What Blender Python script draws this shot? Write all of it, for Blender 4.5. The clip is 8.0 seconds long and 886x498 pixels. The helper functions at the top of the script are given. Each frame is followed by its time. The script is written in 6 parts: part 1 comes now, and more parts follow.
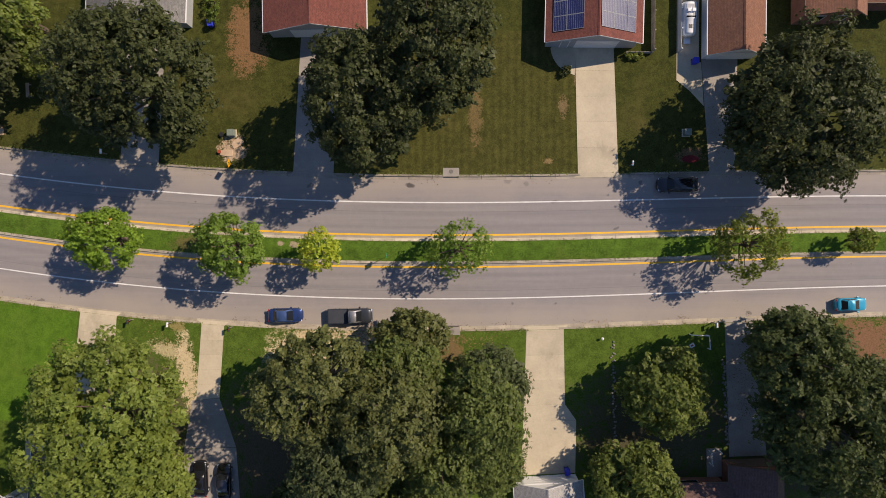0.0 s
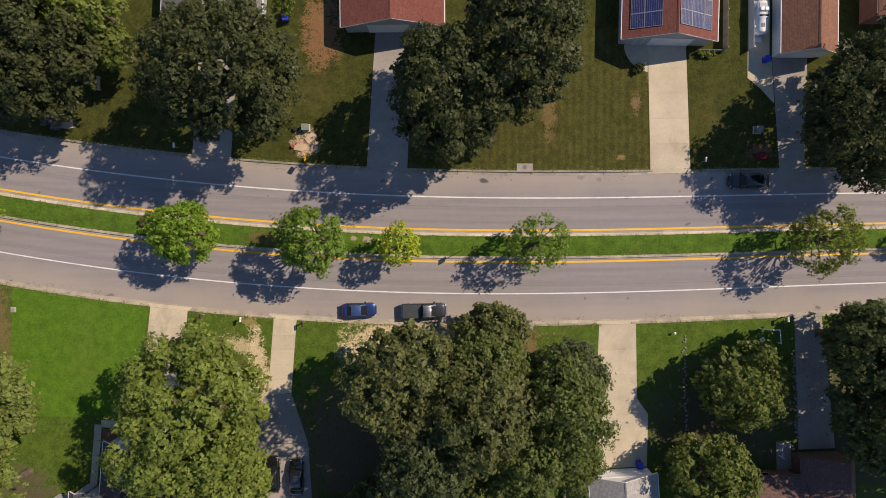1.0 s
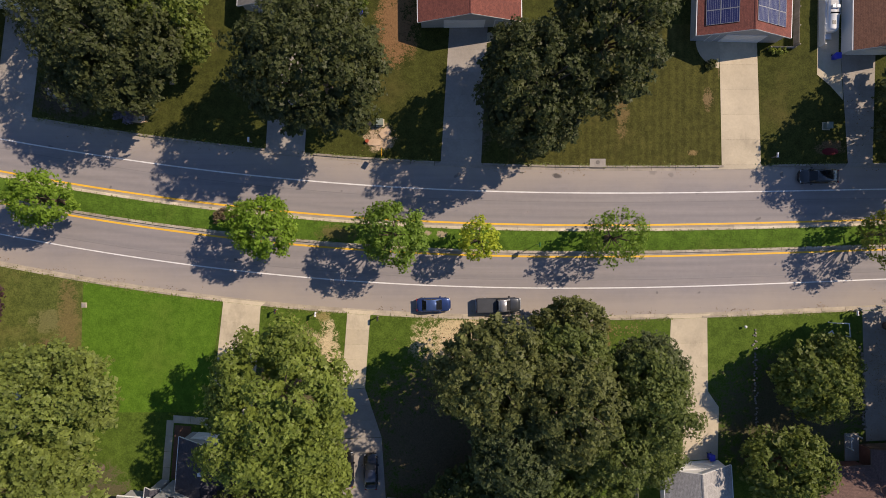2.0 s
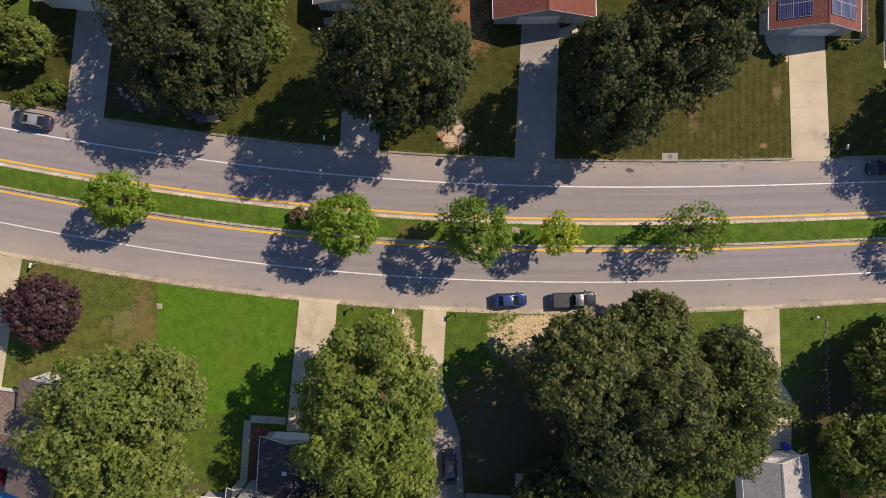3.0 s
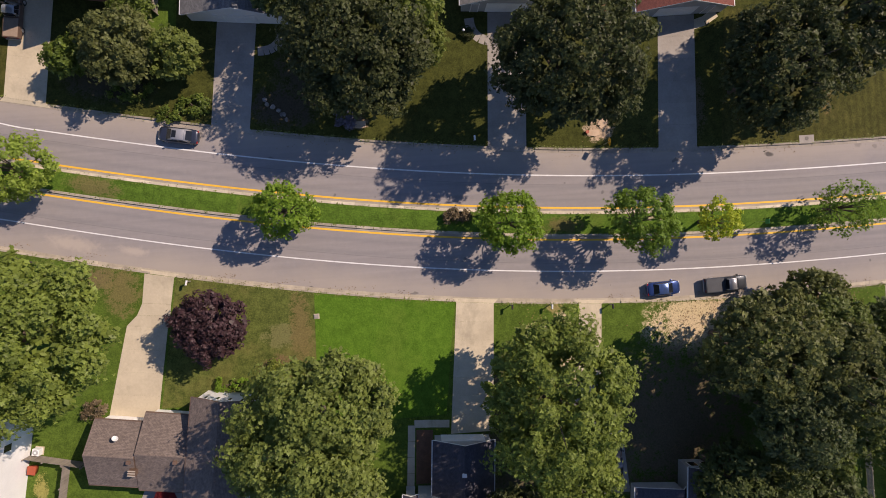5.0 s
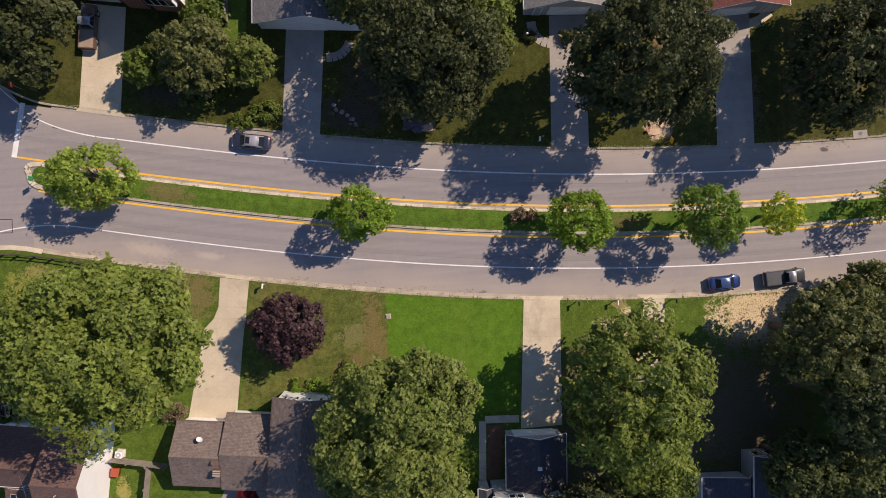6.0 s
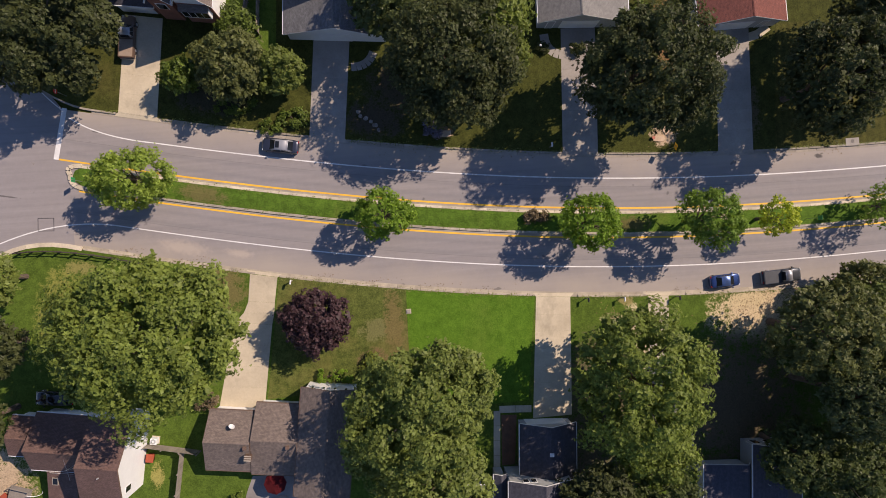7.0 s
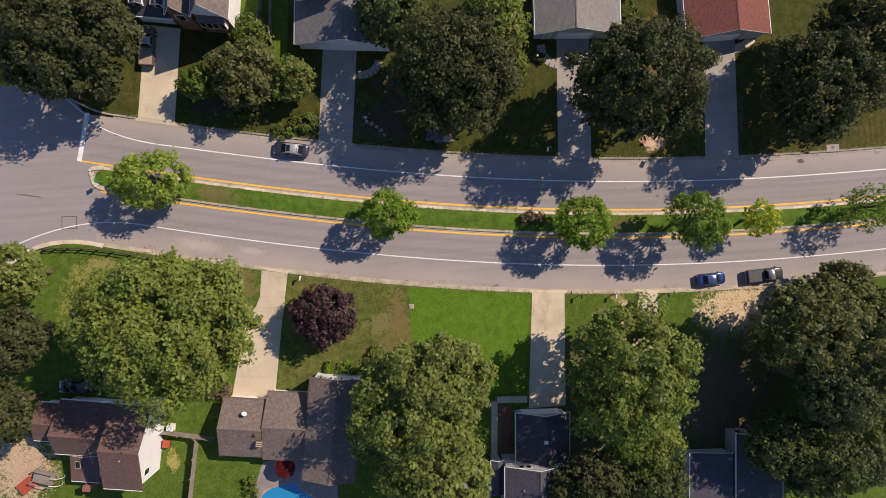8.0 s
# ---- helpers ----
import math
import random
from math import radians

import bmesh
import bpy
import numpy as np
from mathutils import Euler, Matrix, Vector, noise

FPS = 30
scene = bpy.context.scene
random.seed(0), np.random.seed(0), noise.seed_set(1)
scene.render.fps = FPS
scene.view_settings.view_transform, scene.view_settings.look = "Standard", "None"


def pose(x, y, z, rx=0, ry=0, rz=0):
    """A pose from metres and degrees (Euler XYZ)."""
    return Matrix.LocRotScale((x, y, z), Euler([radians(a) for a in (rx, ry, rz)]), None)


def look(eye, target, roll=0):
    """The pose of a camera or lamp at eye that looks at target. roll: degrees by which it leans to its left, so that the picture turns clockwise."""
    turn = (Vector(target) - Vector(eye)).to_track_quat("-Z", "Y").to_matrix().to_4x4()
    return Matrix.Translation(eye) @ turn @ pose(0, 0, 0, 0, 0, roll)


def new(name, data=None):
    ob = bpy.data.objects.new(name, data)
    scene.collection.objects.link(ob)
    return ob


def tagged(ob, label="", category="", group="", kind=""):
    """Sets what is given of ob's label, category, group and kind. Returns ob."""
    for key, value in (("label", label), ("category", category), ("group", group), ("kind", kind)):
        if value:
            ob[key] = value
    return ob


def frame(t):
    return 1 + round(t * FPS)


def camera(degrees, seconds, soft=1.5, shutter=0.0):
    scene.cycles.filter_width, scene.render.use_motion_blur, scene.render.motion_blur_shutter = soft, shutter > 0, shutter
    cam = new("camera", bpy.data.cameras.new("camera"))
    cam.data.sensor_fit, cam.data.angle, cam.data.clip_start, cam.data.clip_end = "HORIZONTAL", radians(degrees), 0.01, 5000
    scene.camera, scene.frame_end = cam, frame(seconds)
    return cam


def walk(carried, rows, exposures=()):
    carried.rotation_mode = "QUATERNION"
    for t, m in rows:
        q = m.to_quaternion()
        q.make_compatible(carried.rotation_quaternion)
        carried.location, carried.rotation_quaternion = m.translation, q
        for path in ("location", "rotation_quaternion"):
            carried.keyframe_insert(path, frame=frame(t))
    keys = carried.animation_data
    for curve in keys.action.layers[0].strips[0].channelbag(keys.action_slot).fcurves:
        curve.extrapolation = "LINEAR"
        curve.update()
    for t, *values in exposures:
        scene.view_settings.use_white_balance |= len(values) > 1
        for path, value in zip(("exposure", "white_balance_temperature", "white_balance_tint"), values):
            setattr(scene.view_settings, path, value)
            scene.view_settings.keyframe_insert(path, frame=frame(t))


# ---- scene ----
# ---- camera: a drone that looks down, slides along the street, then climbs ----
cam = camera(80.0, 8.0, soft=0.9)
PATH = [
    (0.0, 3.000, 1.000, 66.105, -0.880, 1.344, 0.000),
    (0.5, -2.060, 0.674, 66.368, -0.855, 0.934, 0.033),
    (1.0, -7.366, 0.149, 66.535, -0.687, 0.354, 0.118),
    (1.5, -12.399, -0.214, 66.680, -0.689, 0.038, 0.164),
    (1.7, -14.481, -0.331, 66.759, -0.709, -0.165, 0.169),
    (2.8, -25.953, -0.722, 66.796, -0.863, -1.140, -0.524),
    (3.0, -28.010, -0.856, 66.828, -0.762, -1.244, -0.715),
    (3.5, -33.325, -1.075, 66.787, -0.615, -1.671, -1.369),
    (4.0, -39.044, -1.501, 66.650, -0.119, -2.397, -2.297),
    (4.5, -44.277, -1.287, 66.472, -0.119, -2.751, -3.142),
    (5.0, -49.658, -0.855, 66.191, -0.135, -3.248, -4.156),
    (5.2, -51.640, -0.680, 65.921, -0.145, -3.339, -4.527),
    (6.3, -60.268, 0.111, 68.113, -0.225, -3.691, -5.254),
    (6.5, -61.013, 0.055, 68.914, -0.117, -3.839, -5.183),
    (7.0, -61.602, -0.128, 70.883, 0.002, -3.878, -4.990),
    (7.5, -61.823, -0.271, 72.885, 0.023, -3.910, -4.791),
    (8.0, -62.155, -0.339, 74.866, 0.039, -3.946, -4.704),
]
walk(cam, [(t, pose(x, y, z, rx, ry, rz)) for t, x, y, z, rx, ry, rz in PATH], exposures=[(0, 0.07, 6750, 20.5), (3, 0.145, 6680, 22.0), (5, 0.155, 6640, 25.5), (8, 0.19, 6600, 25.0)])

# ---- daylight ----
SUN_WAY = Vector((0.88, 0.475, 0.87)).normalized()
world = bpy.data.worlds.new("sky")
world.use_nodes = True
scene.world = world
wn = world.node_tree
sky = wn.nodes.new("ShaderNodeTexSky")
sky.sky_type = "NISHITA"
sky.sun_disc = False
sky.air_density, sky.dust_density, sky.ozone_density = 1.2, 0.0, 5.5
sky.sun_elevation = math.asin(SUN_WAY.z)
sky.sun_rotation = math.atan2(SUN_WAY.x, SUN_WAY.y)
wn.links.new(sky.outputs[0], wn.nodes["Background"].inputs[0])
wn.nodes["Background"].inputs[1].default_value = 0.098
sun = new("sun", bpy.data.lights.new("sun", "SUN"))
sun.data.energy, sun.data.angle, sun.data.color = 4.8, radians(0.53), (1.0, 0.89, 0.675)
sun.matrix_world = look(SUN_WAY * 100, (0, 0, 0))

# ---- materials ----
def socket(nt, s, v):
    if isinstance(v, bpy.types.NodeSocket):
        nt.links.new(v, s)
    else:
        s.default_value = v


def calc(nt, op, a, b=0.0, clamp=False):
    n = nt.nodes.new("ShaderNodeMath")
    n.operation, n.use_clamp = op, clamp
    socket(nt, n.inputs[0], a)
    socket(nt, n.inputs[1], b)
    return n.outputs[0]


def ranged(nt, v, lo, hi, out_lo=0.0, out_hi=1.0):
    n = nt.nodes.new("ShaderNodeMapRange")
    socket(nt, n.inputs[0], v)
    for i, x in enumerate((lo, hi, out_lo, out_hi)):
        n.inputs[i + 1].default_value = x
    return n.outputs[0]


def tint(nt, fac, a, b, blend="MIX"):
    n = nt.nodes.new("ShaderNodeMix")
    n.data_type, n.blend_type = "RGBA", blend
    socket(nt, n.inputs[0], fac)
    for s, v in ((n.inputs[6], a), (n.inputs[7], b)):
        socket(nt, s, (*v, 1.0) if isinstance(v, tuple) and len(v) == 3 else v)
    return n.outputs[2]


def grain(nt, scale, detail=4.0, rough=0.6, vec=None, stretch=None):
    """Noise over the world's metres; scale: waves a metre."""
    if vec is None:
        vec = nt.nodes.new("ShaderNodeNewGeometry").outputs["Position"]
    if stretch:
        m = nt.nodes.new("ShaderNodeMapping")
        nt.links.new(vec, m.inputs[0])
        m.inputs["Scale"].default_value = stretch
        vec = m.outputs[0]
    n = nt.nodes.new("ShaderNodeTexNoise")
    nt.links.new(vec, n.inputs["Vector"])
    n.inputs["Scale"].default_value, n.inputs["Detail"].default_value, n.inputs["Roughness"].default_value = scale, detail, rough
    return n.outputs["Fac"]


def blank(name):
    m = bpy.data.materials.new(name)
    m.use_nodes = True
    return m, m.node_tree, m.node_tree.nodes["Principled BSDF"]


def relief(nt, bsdf, height, strength=0.4, distance=0.03):
    b = nt.nodes.new("ShaderNodeBump")
    b.inputs["Strength"].default_value, b.inputs["Distance"].default_value = strength, distance
    nt.links.new(height, b.inputs["Height"])
    nt.links.new(b.outputs[0], bsdf.inputs["Normal"])


def surface(name, light, dark, rough=0.85, coarse=0.25, fine=5.0, metal=0.0, bump=0.3, each=0.0, stains=0.0):
    """A plain surface with blotches, grain and relief; each: how far one piece differs from the next."""
    m, nt, p = blank(name)
    big, small = grain(nt, coarse, 5.0), grain(nt, fine, 4.0, 0.7)
    f = calc(nt, "ADD", calc(nt, "MULTIPLY", big, 0.65), calc(nt, "MULTIPLY", small, 0.35))
    c = tint(nt, ranged(nt, f, 0.35, 0.65), dark, light)
    if stains:
        blot = calc(nt, "ADD", calc(nt, "MULTIPLY", grain(nt, 0.22, 5.0, 0.6), 0.75), calc(nt, "MULTIPLY", grain(nt, 1.6, 4.0, 0.7, stretch=(1.0, 0.35, 1.0)), 0.25))
        c = tint(nt, ranged(nt, blot, 0.54, 0.68, 0.0, stains), c, tuple(v * 0.55 for v in dark))
    if each:
        info = nt.nodes.new("ShaderNodeObjectInfo")
        hsv = nt.nodes.new("ShaderNodeHueSaturation")
        nt.links.new(c, hsv.inputs["Color"])
        nt.links.new(ranged(nt, info.outputs["Random"], 0, 1, 1 - each, 1 + each), hsv.inputs["Value"])
        c = hsv.outputs[0]
    nt.links.new(c, p.inputs["Base Color"])
    p.inputs["Roughness"].default_value, p.inputs["Metallic"].default_value = rough, metal
    if bump:
        relief(nt, p, small, bump)
    return m


def near(nt, x, y, rx, ry, turn=0.0):
    """1 at a spot of the plan, falling to 0 at its rim."""
    g = nt.nodes.new("ShaderNodeNewGeometry").outputs["Position"]
    mp = nt.nodes.new("ShaderNodeMapping")
    mp.vector_type = "TEXTURE"
    nt.links.new(g, mp.inputs[0])
    mp.inputs["Location"].default_value = (x, y, 0)
    mp.inputs["Rotation"].default_value = (0, 0, radians(turn))
    mp.inputs["Scale"].default_value = (rx, ry, 1000)
    ln = nt.nodes.new("ShaderNodeVectorMath")
    ln.operation = "LENGTH"
    nt.links.new(mp.outputs[0], ln.inputs[0])
    return calc(nt, "SUBTRACT", 1.0, ln.outputs["Value"], True)


def lawn(name, green, deep, dry, dryness=0.5, patches=(), stripes=0.0, dirt=(0.60, 0.44, 0.30)):
    """Mown grass: tufts, dry blotches, patches of soil and of given tones, mowing stripes."""
    m, nt, p = blank(name)
    broad, mid, fine = grain(nt, 0.09, 5.0), grain(nt, 0.8, 6.0, 0.75), grain(nt, 5.0, 4.0, 0.85)
    c = tint(nt, ranged(nt, calc(nt, "ADD", calc(nt, "MULTIPLY", mid, 0.45), calc(nt, "MULTIPLY", fine, 0.55)), 0.41, 0.59), tuple(v * 0.8 for v in deep), tuple(v * 1.12 for v in green))
    wet = calc(nt, "ADD", calc(nt, "MULTIPLY", broad, 0.78), calc(nt, "MULTIPLY", mid, 0.22))
    c = tint(nt, ranged(nt, wet, 0.62 - 0.3 * dryness, 0.86 - 0.3 * dryness, 0.0, 0.85), c, dry)
    if stripes:
        w = nt.nodes.new("ShaderNodeTexWave")
        nt.links.new(nt.nodes.new("ShaderNodeNewGeometry").outputs["Position"], w.inputs[0])
        w.inputs["Scale"].default_value, w.inputs["Distortion"].default_value, w.inputs["Detail"].default_value = 0.33, 0.6, 2.0
        hs = nt.nodes.new("ShaderNodeHueSaturation")
        nt.links.new(c, hs.inputs["Color"])
        nt.links.new(ranged(nt, w.outputs["Fac"], 0, 1, 1 - stripes, 1 + stripes), hs.inputs["Value"])
        c = hs.outputs[0]
    soil = tint(nt, ranged(nt, fine, 0.35, 0.65), tuple(v * 0.55 for v in dirt), dirt)
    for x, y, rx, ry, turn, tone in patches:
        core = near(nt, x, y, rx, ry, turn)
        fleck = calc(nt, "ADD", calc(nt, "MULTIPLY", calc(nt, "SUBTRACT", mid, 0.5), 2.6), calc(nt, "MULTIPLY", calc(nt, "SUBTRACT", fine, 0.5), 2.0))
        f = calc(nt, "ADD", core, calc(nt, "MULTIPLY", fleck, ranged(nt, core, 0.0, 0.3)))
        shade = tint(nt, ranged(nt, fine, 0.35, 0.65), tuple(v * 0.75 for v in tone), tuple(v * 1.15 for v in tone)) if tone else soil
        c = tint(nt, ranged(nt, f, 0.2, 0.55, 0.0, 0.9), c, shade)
    nt.links.new(c, p.inputs["Base Color"])
    p.inputs["Roughness"].default_value = 0.95
    p.inputs["Specular IOR Level"].default_value = 0.15
    relief(nt, p, calc(nt, "ADD", fine, mid), 0.7, 0.06)
    return m


def asphalt_paint():
    """Worn asphalt: dusty towards the kerbs, darker where the wheels go, with sealed seams and spots."""
    m, nt, p = blank("asphalt")
    at = nt.nodes.new("ShaderNodeAttribute")
    at.attribute_name = "across"
    o = at.outputs["Fac"]
    side = calc(nt, "ABSOLUTE", calc(nt, "SUBTRACT", o, 0.4))
    broad, mid, fine = grain(nt, 0.12, 5.0), grain(nt, 1.3, 5.0, 0.7), grain(nt, 14.0, 3.0, 0.8)
    streak = grain(nt, 1.0, 4.0, 0.6, stretch=(0.06, 1.6, 1.0))
    f = calc(nt, "ADD", calc(nt, "MULTIPLY", streak, 0.45), calc(nt, "ADD", calc(nt, "MULTIPLY", mid, 0.25), calc(nt, "MULTIPLY", fine, 0.3)))
    c = tint(nt, ranged(nt, f, 0.33, 0.67), (0.215, 0.196, 0.198), (0.300, 0.273, 0.270))
    dust = calc(nt, "ADD", ranged(nt, side, 5.6, 8.6), calc(nt, "MULTIPLY", calc(nt, "SUBTRACT", broad, 0.5), 1.6))
    c = tint(nt, ranged(nt, dust, 0.2, 1.2, 0.0, 0.85), c, (0.36, 0.31, 0.265))
    wheel = calc(nt, "ABSOLUTE", calc(nt, "SUBTRACT", calc(nt, "ABSOLUTE", calc(nt, "SUBTRACT", side, 3.9)), 0.8))
    c = tint(nt, calc(nt, "MULTIPLY", ranged(nt, wheel, 0.45, 0.05), 0.3), c, (0.17, 0.165, 0.175))
    spots = grain(nt, 0.55, 2.0, 0.4)
    c = tint(nt, ranged(nt, spots, 0.735, 0.76, 0.0, 0.55), c, (0.07, 0.068, 0.07))
    for x, y, rx, ry, k in ((-2.7, 7.95, 0.9, 0.45, 0.85), (9.5, 8.6, 0.8, 0.7, 0.3), (11.8, 8.1, 0.5, 0.4, 0.3), (-62.6, -4.9, 0.5, 0.35, 0.7), (-60.5, -5.3, 0.4, 0.4, 0.7), (-52.8, -6.8, 0.4, 0.3, 0.7), (-51.6, -7.0, 0.5, 0.35, 0.8), (-112.0, 11.0, 2.6, 0.16, 0.7), (-100.2, 18.4, 0.7, 0.15, 0.7)):
        s = calc(nt, "ADD", near(nt, x, y, rx, ry, -12), calc(nt, "MULTIPLY", calc(nt, "SUBTRACT", mid, 0.5), 1.2))
        c = tint(nt, ranged(nt, s, 0.2, 0.55, 0.0, k), c, (0.055, 0.05, 0.05))
    for x, y, rx, ry in ((-90.5, 2.6, 4.5, 1.3), (-83.5, 1.2, 2.5, 0.8)):
        s = calc(nt, "ADD", near(nt, x, y, rx, ry, -14), calc(nt, "MULTIPLY", calc(nt, "SUBTRACT", mid, 0.5), 1.2))
        c = tint(nt, ranged(nt, s, 0.15, 0.7, 0.0, 0.6), c, (0.45, 0.38, 0.32))
    seam = calc(nt, "ABSOLUTE", calc(nt, "SUBTRACT", calc(nt, "ADD", side, calc(nt, "MULTIPLY", calc(nt, "SUBTRACT", mid, 0.5), 0.12)), 5.0))
    c = tint(nt, ranged(nt, seam, 0.05, 0.01, 0.0, 0.35), c, (0.1, 0.1, 0.1))
    nt.links.new(c, p.inputs["Base Color"])
    p.inputs["Roughness"].default_value = 0.9
    relief(nt, p, fine, 0.35, 0.01)
    return m


def shingle(name, light, dark, rows=6.5):
    """Asphalt shingles: rows down the slope, tabs of slightly different tone, streaks."""
    m, nt, p = blank(name)
    tc = nt.nodes.new("ShaderNodeUVMap")
    br = nt.nodes.new("ShaderNodeTexBrick")
    nt.links.new(tc.outputs[0], br.inputs["Vector"])
    br.inputs["Scale"].default_value = 1.0
    br.inputs["Brick Width"].default_value, br.inputs["Row Height"].default_value = 0.33, 1.0 / rows
    br.inputs["Mortar Size"].default_value, br.inputs["Bias"].default_value = 0.012, 0.0
    br.inputs["Color1"].default_value, br.inputs["Color2"].default_value = (*light, 1), (*dark, 1)
    br.inputs["Mortar"].default_value = (*[v * 0.45 for v in dark], 1)
    c = tint(nt, ranged(nt, grain(nt, 0.35, 5.0, 0.65), 0.35, 0.7, 0.0, 0.55), br.outputs["Color"], tuple(v * 0.7 for v in dark))
    c = tint(nt, ranged(nt, grain(nt, 3.0, 4.0, 0.7), 0.45, 0.75, 0.0, 0.45), c, tuple(min(1, v * 1.35) for v in light))
    nt.links.new(c, p.inputs["Base Color"])
    p.inputs["Roughness"].default_value = 0.9
    relief(nt, p, br.outputs["Fac"], 0.5, -0.02)
    return m


def foliage(name, light, dark, glow=0.35):
    """Leaves: each a little different, letting some light through."""
    m, nt, p = blank(name)
    isle = nt.nodes.new("ShaderNodeNewGeometry").outputs["Random Per Island"]
    f = calc(nt, "ADD", calc(nt, "MULTIPLY", isle, 0.58), calc(nt, "MULTIPLY", ranged(nt, grain(nt, 0.45, 3.0), 0.3, 0.7), 0.42))
    c = tint(nt, f, tuple(v * 0.72 for v in dark), tuple(v * 1.40 for v in light))
    nt.links.new(c, p.inputs["Base Color"])
    p.inputs["Roughness"].default_value = 0.46
    p.inputs["Specular IOR Level"].default_value = 0.2
    tr = nt.nodes.new("ShaderNodeBsdfTranslucent")
    nt.links.new(tint(nt, 0.5, c, (light[0] * 1.3, light[1] * 1.35, light[2] * 0.6)), tr.inputs["Color"])
    mx = nt.nodes.new("ShaderNodeMixShader")
    mx.inputs[0].default_value = glow
    nt.links.new(p.outputs[0], mx.inputs[1])
    nt.links.new(tr.outputs[0], mx.inputs[2])
    nt.links.new(mx.outputs[0], nt.nodes["Material Output"].inputs["Surface"])
    return m


def gloss(name, colour, rough=0.25, metal=0.0, coat=0.0):
    m, nt, p = blank(name)
    c = tint(nt, ranged(nt, grain(nt, 2.0, 4.0), 0.4, 0.7, 0.0, 0.25), colour, tuple(v * 0.8 + 0.01 for v in colour))
    nt.links.new(c, p.inputs["Base Color"])
    p.inputs["Roughness"].default_value, p.inputs["Metallic"].default_value = rough, metal
    p.inputs["Coat Weight"].default_value = coat
    return m


ASPHALT = asphalt_paint()
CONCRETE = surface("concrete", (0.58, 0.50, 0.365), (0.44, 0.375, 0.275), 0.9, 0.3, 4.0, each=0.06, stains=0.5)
KERB = surface("kerb_concrete", (0.68, 0.59, 0.44), (0.44, 0.38, 0.29), 0.9, 0.5, 5.0, each=0.13)
DULL_KERB = surface("dull_kerb_concrete", (0.38, 0.33, 0.27), (0.22, 0.19, 0.155), 0.9, 0.5, 5.0, each=0.15)
GUTTER = surface("gutter_concrete", (0.40, 0.345, 0.28), (0.24, 0.215, 0.19), 0.9, 0.6, 5.0, each=0.1)
DUSTY_GUTTER = surface("dusty_gutter_concrete", (0.50, 0.43, 0.33), (0.30, 0.26, 0.205), 0.9, 0.7, 5.0, each=0.14)
WORN_KERB = surface("worn_kerb_concrete", (0.48, 0.42, 0.33), (0.27, 0.235, 0.19), 0.9, 0.6, 5.0, each=0.15)
# grey concrete; doubles as the darker copy for slabs in tree shade
GREY_AND_SHADED_CONCRETE = surface("grey_and_shaded_concrete", (0.36, 0.325, 0.29), (0.25, 0.225, 0.20), 0.9, 0.3, 4.0, each=0.05)
WHITE_LINE = surface("white_road_paint", (0.80, 0.79, 0.78), (0.58, 0.57, 0.56), 0.7, 0.8, 9.0, bump=0.1)
YELLOW_LINE = surface("yellow_road_paint", (0.86, 0.50, 0.04), (0.70, 0.39, 0.035), 0.7, 0.8, 9.0, bump=0.1)
BARK = surface("bark", (0.16, 0.12, 0.09), (0.07, 0.05, 0.04), 0.95, 1.5, 9.0, bump=0.8)
WOOD_GREY = surface("weathered_wood", (0.30, 0.26, 0.22), (0.17, 0.145, 0.12), 0.9, 0.7, 12.0, each=0.1)
WHITE_PAINT = surface("white_paint", (0.80, 0.80, 0.79), (0.70, 0.70, 0.70), 0.6, 0.4, 6.0, bump=0.05)
GREY_PAINT = surface("grey_paint", (0.42, 0.43, 0.45), (0.34, 0.35, 0.37), 0.6, 0.4, 6.0, bump=0.05)
BRICK = surface("red_brick", (0.30, 0.13, 0.09), (0.17, 0.075, 0.055), 0.9, 0.8, 10.0)
SIDING = surface("grey_siding", (0.40, 0.41, 0.42), (0.31, 0.32, 0.33), 0.8, 0.4, 6.0, bump=0.1)
TAN_SIDING = surface("tan_siding", (0.46, 0.40, 0.33), (0.36, 0.31, 0.25), 0.8, 0.4, 6.0, bump=0.1)
BROWN_TRIM = surface("brown_trim_paint", (0.16, 0.10, 0.075), (0.11, 0.07, 0.05), 0.7, 0.5, 6.0, bump=0.05)
BLACK = surface("black_plastic", (0.03, 0.03, 0.032), (0.015, 0.015, 0.016), 0.5, 1.0, 8.0, bump=0.05)
RUBBER = surface("rubber", (0.028, 0.028, 0.03), (0.016, 0.016, 0.017), 0.85, 1.0, 8.0, bump=0.1)
METAL = gloss("bright_metal", (0.62, 0.63, 0.65), 0.35, 0.9)
GLASS = gloss("dark_glass", (0.012, 0.014, 0.018), 0.12)
MULCH = surface("bark_mulch", (0.19, 0.095, 0.055), (0.09, 0.05, 0.032), 0.95, 0.8, 7.0, bump=0.6)
STONE = surface("field_stone", (0.27, 0.245, 0.22), (0.14, 0.128, 0.115), 0.9, 0.9, 5.0, each=0.3, bump=0.5)
ROOF_RED = shingle("red_brown_shingle", (0.235, 0.075, 0.055), (0.155, 0.05, 0.04))
ROOF_BROWN = shingle("brown_shingle", (0.27, 0.125, 0.075), (0.19, 0.088, 0.056))
ROOF_GREY = shingle("grey_shingle", (0.175, 0.175, 0.18), (0.115, 0.115, 0.12))
ROOF_PALE = shingle("pale_grey_shingle", (0.25, 0.24, 0.225), (0.185, 0.178, 0.17))
ROOF_WHITE = shingle("whitish_shingle", (0.44, 0.42, 0.40), (0.33, 0.315, 0.30))
ROOF_TAUPE = shingle("taupe_shingle", (0.212, 0.168, 0.145), (0.135, 0.106, 0.094))
ROOF_BLUE = shingle("slate_blue_shingle", (0.078, 0.078, 0.100), (0.052, 0.052, 0.070))
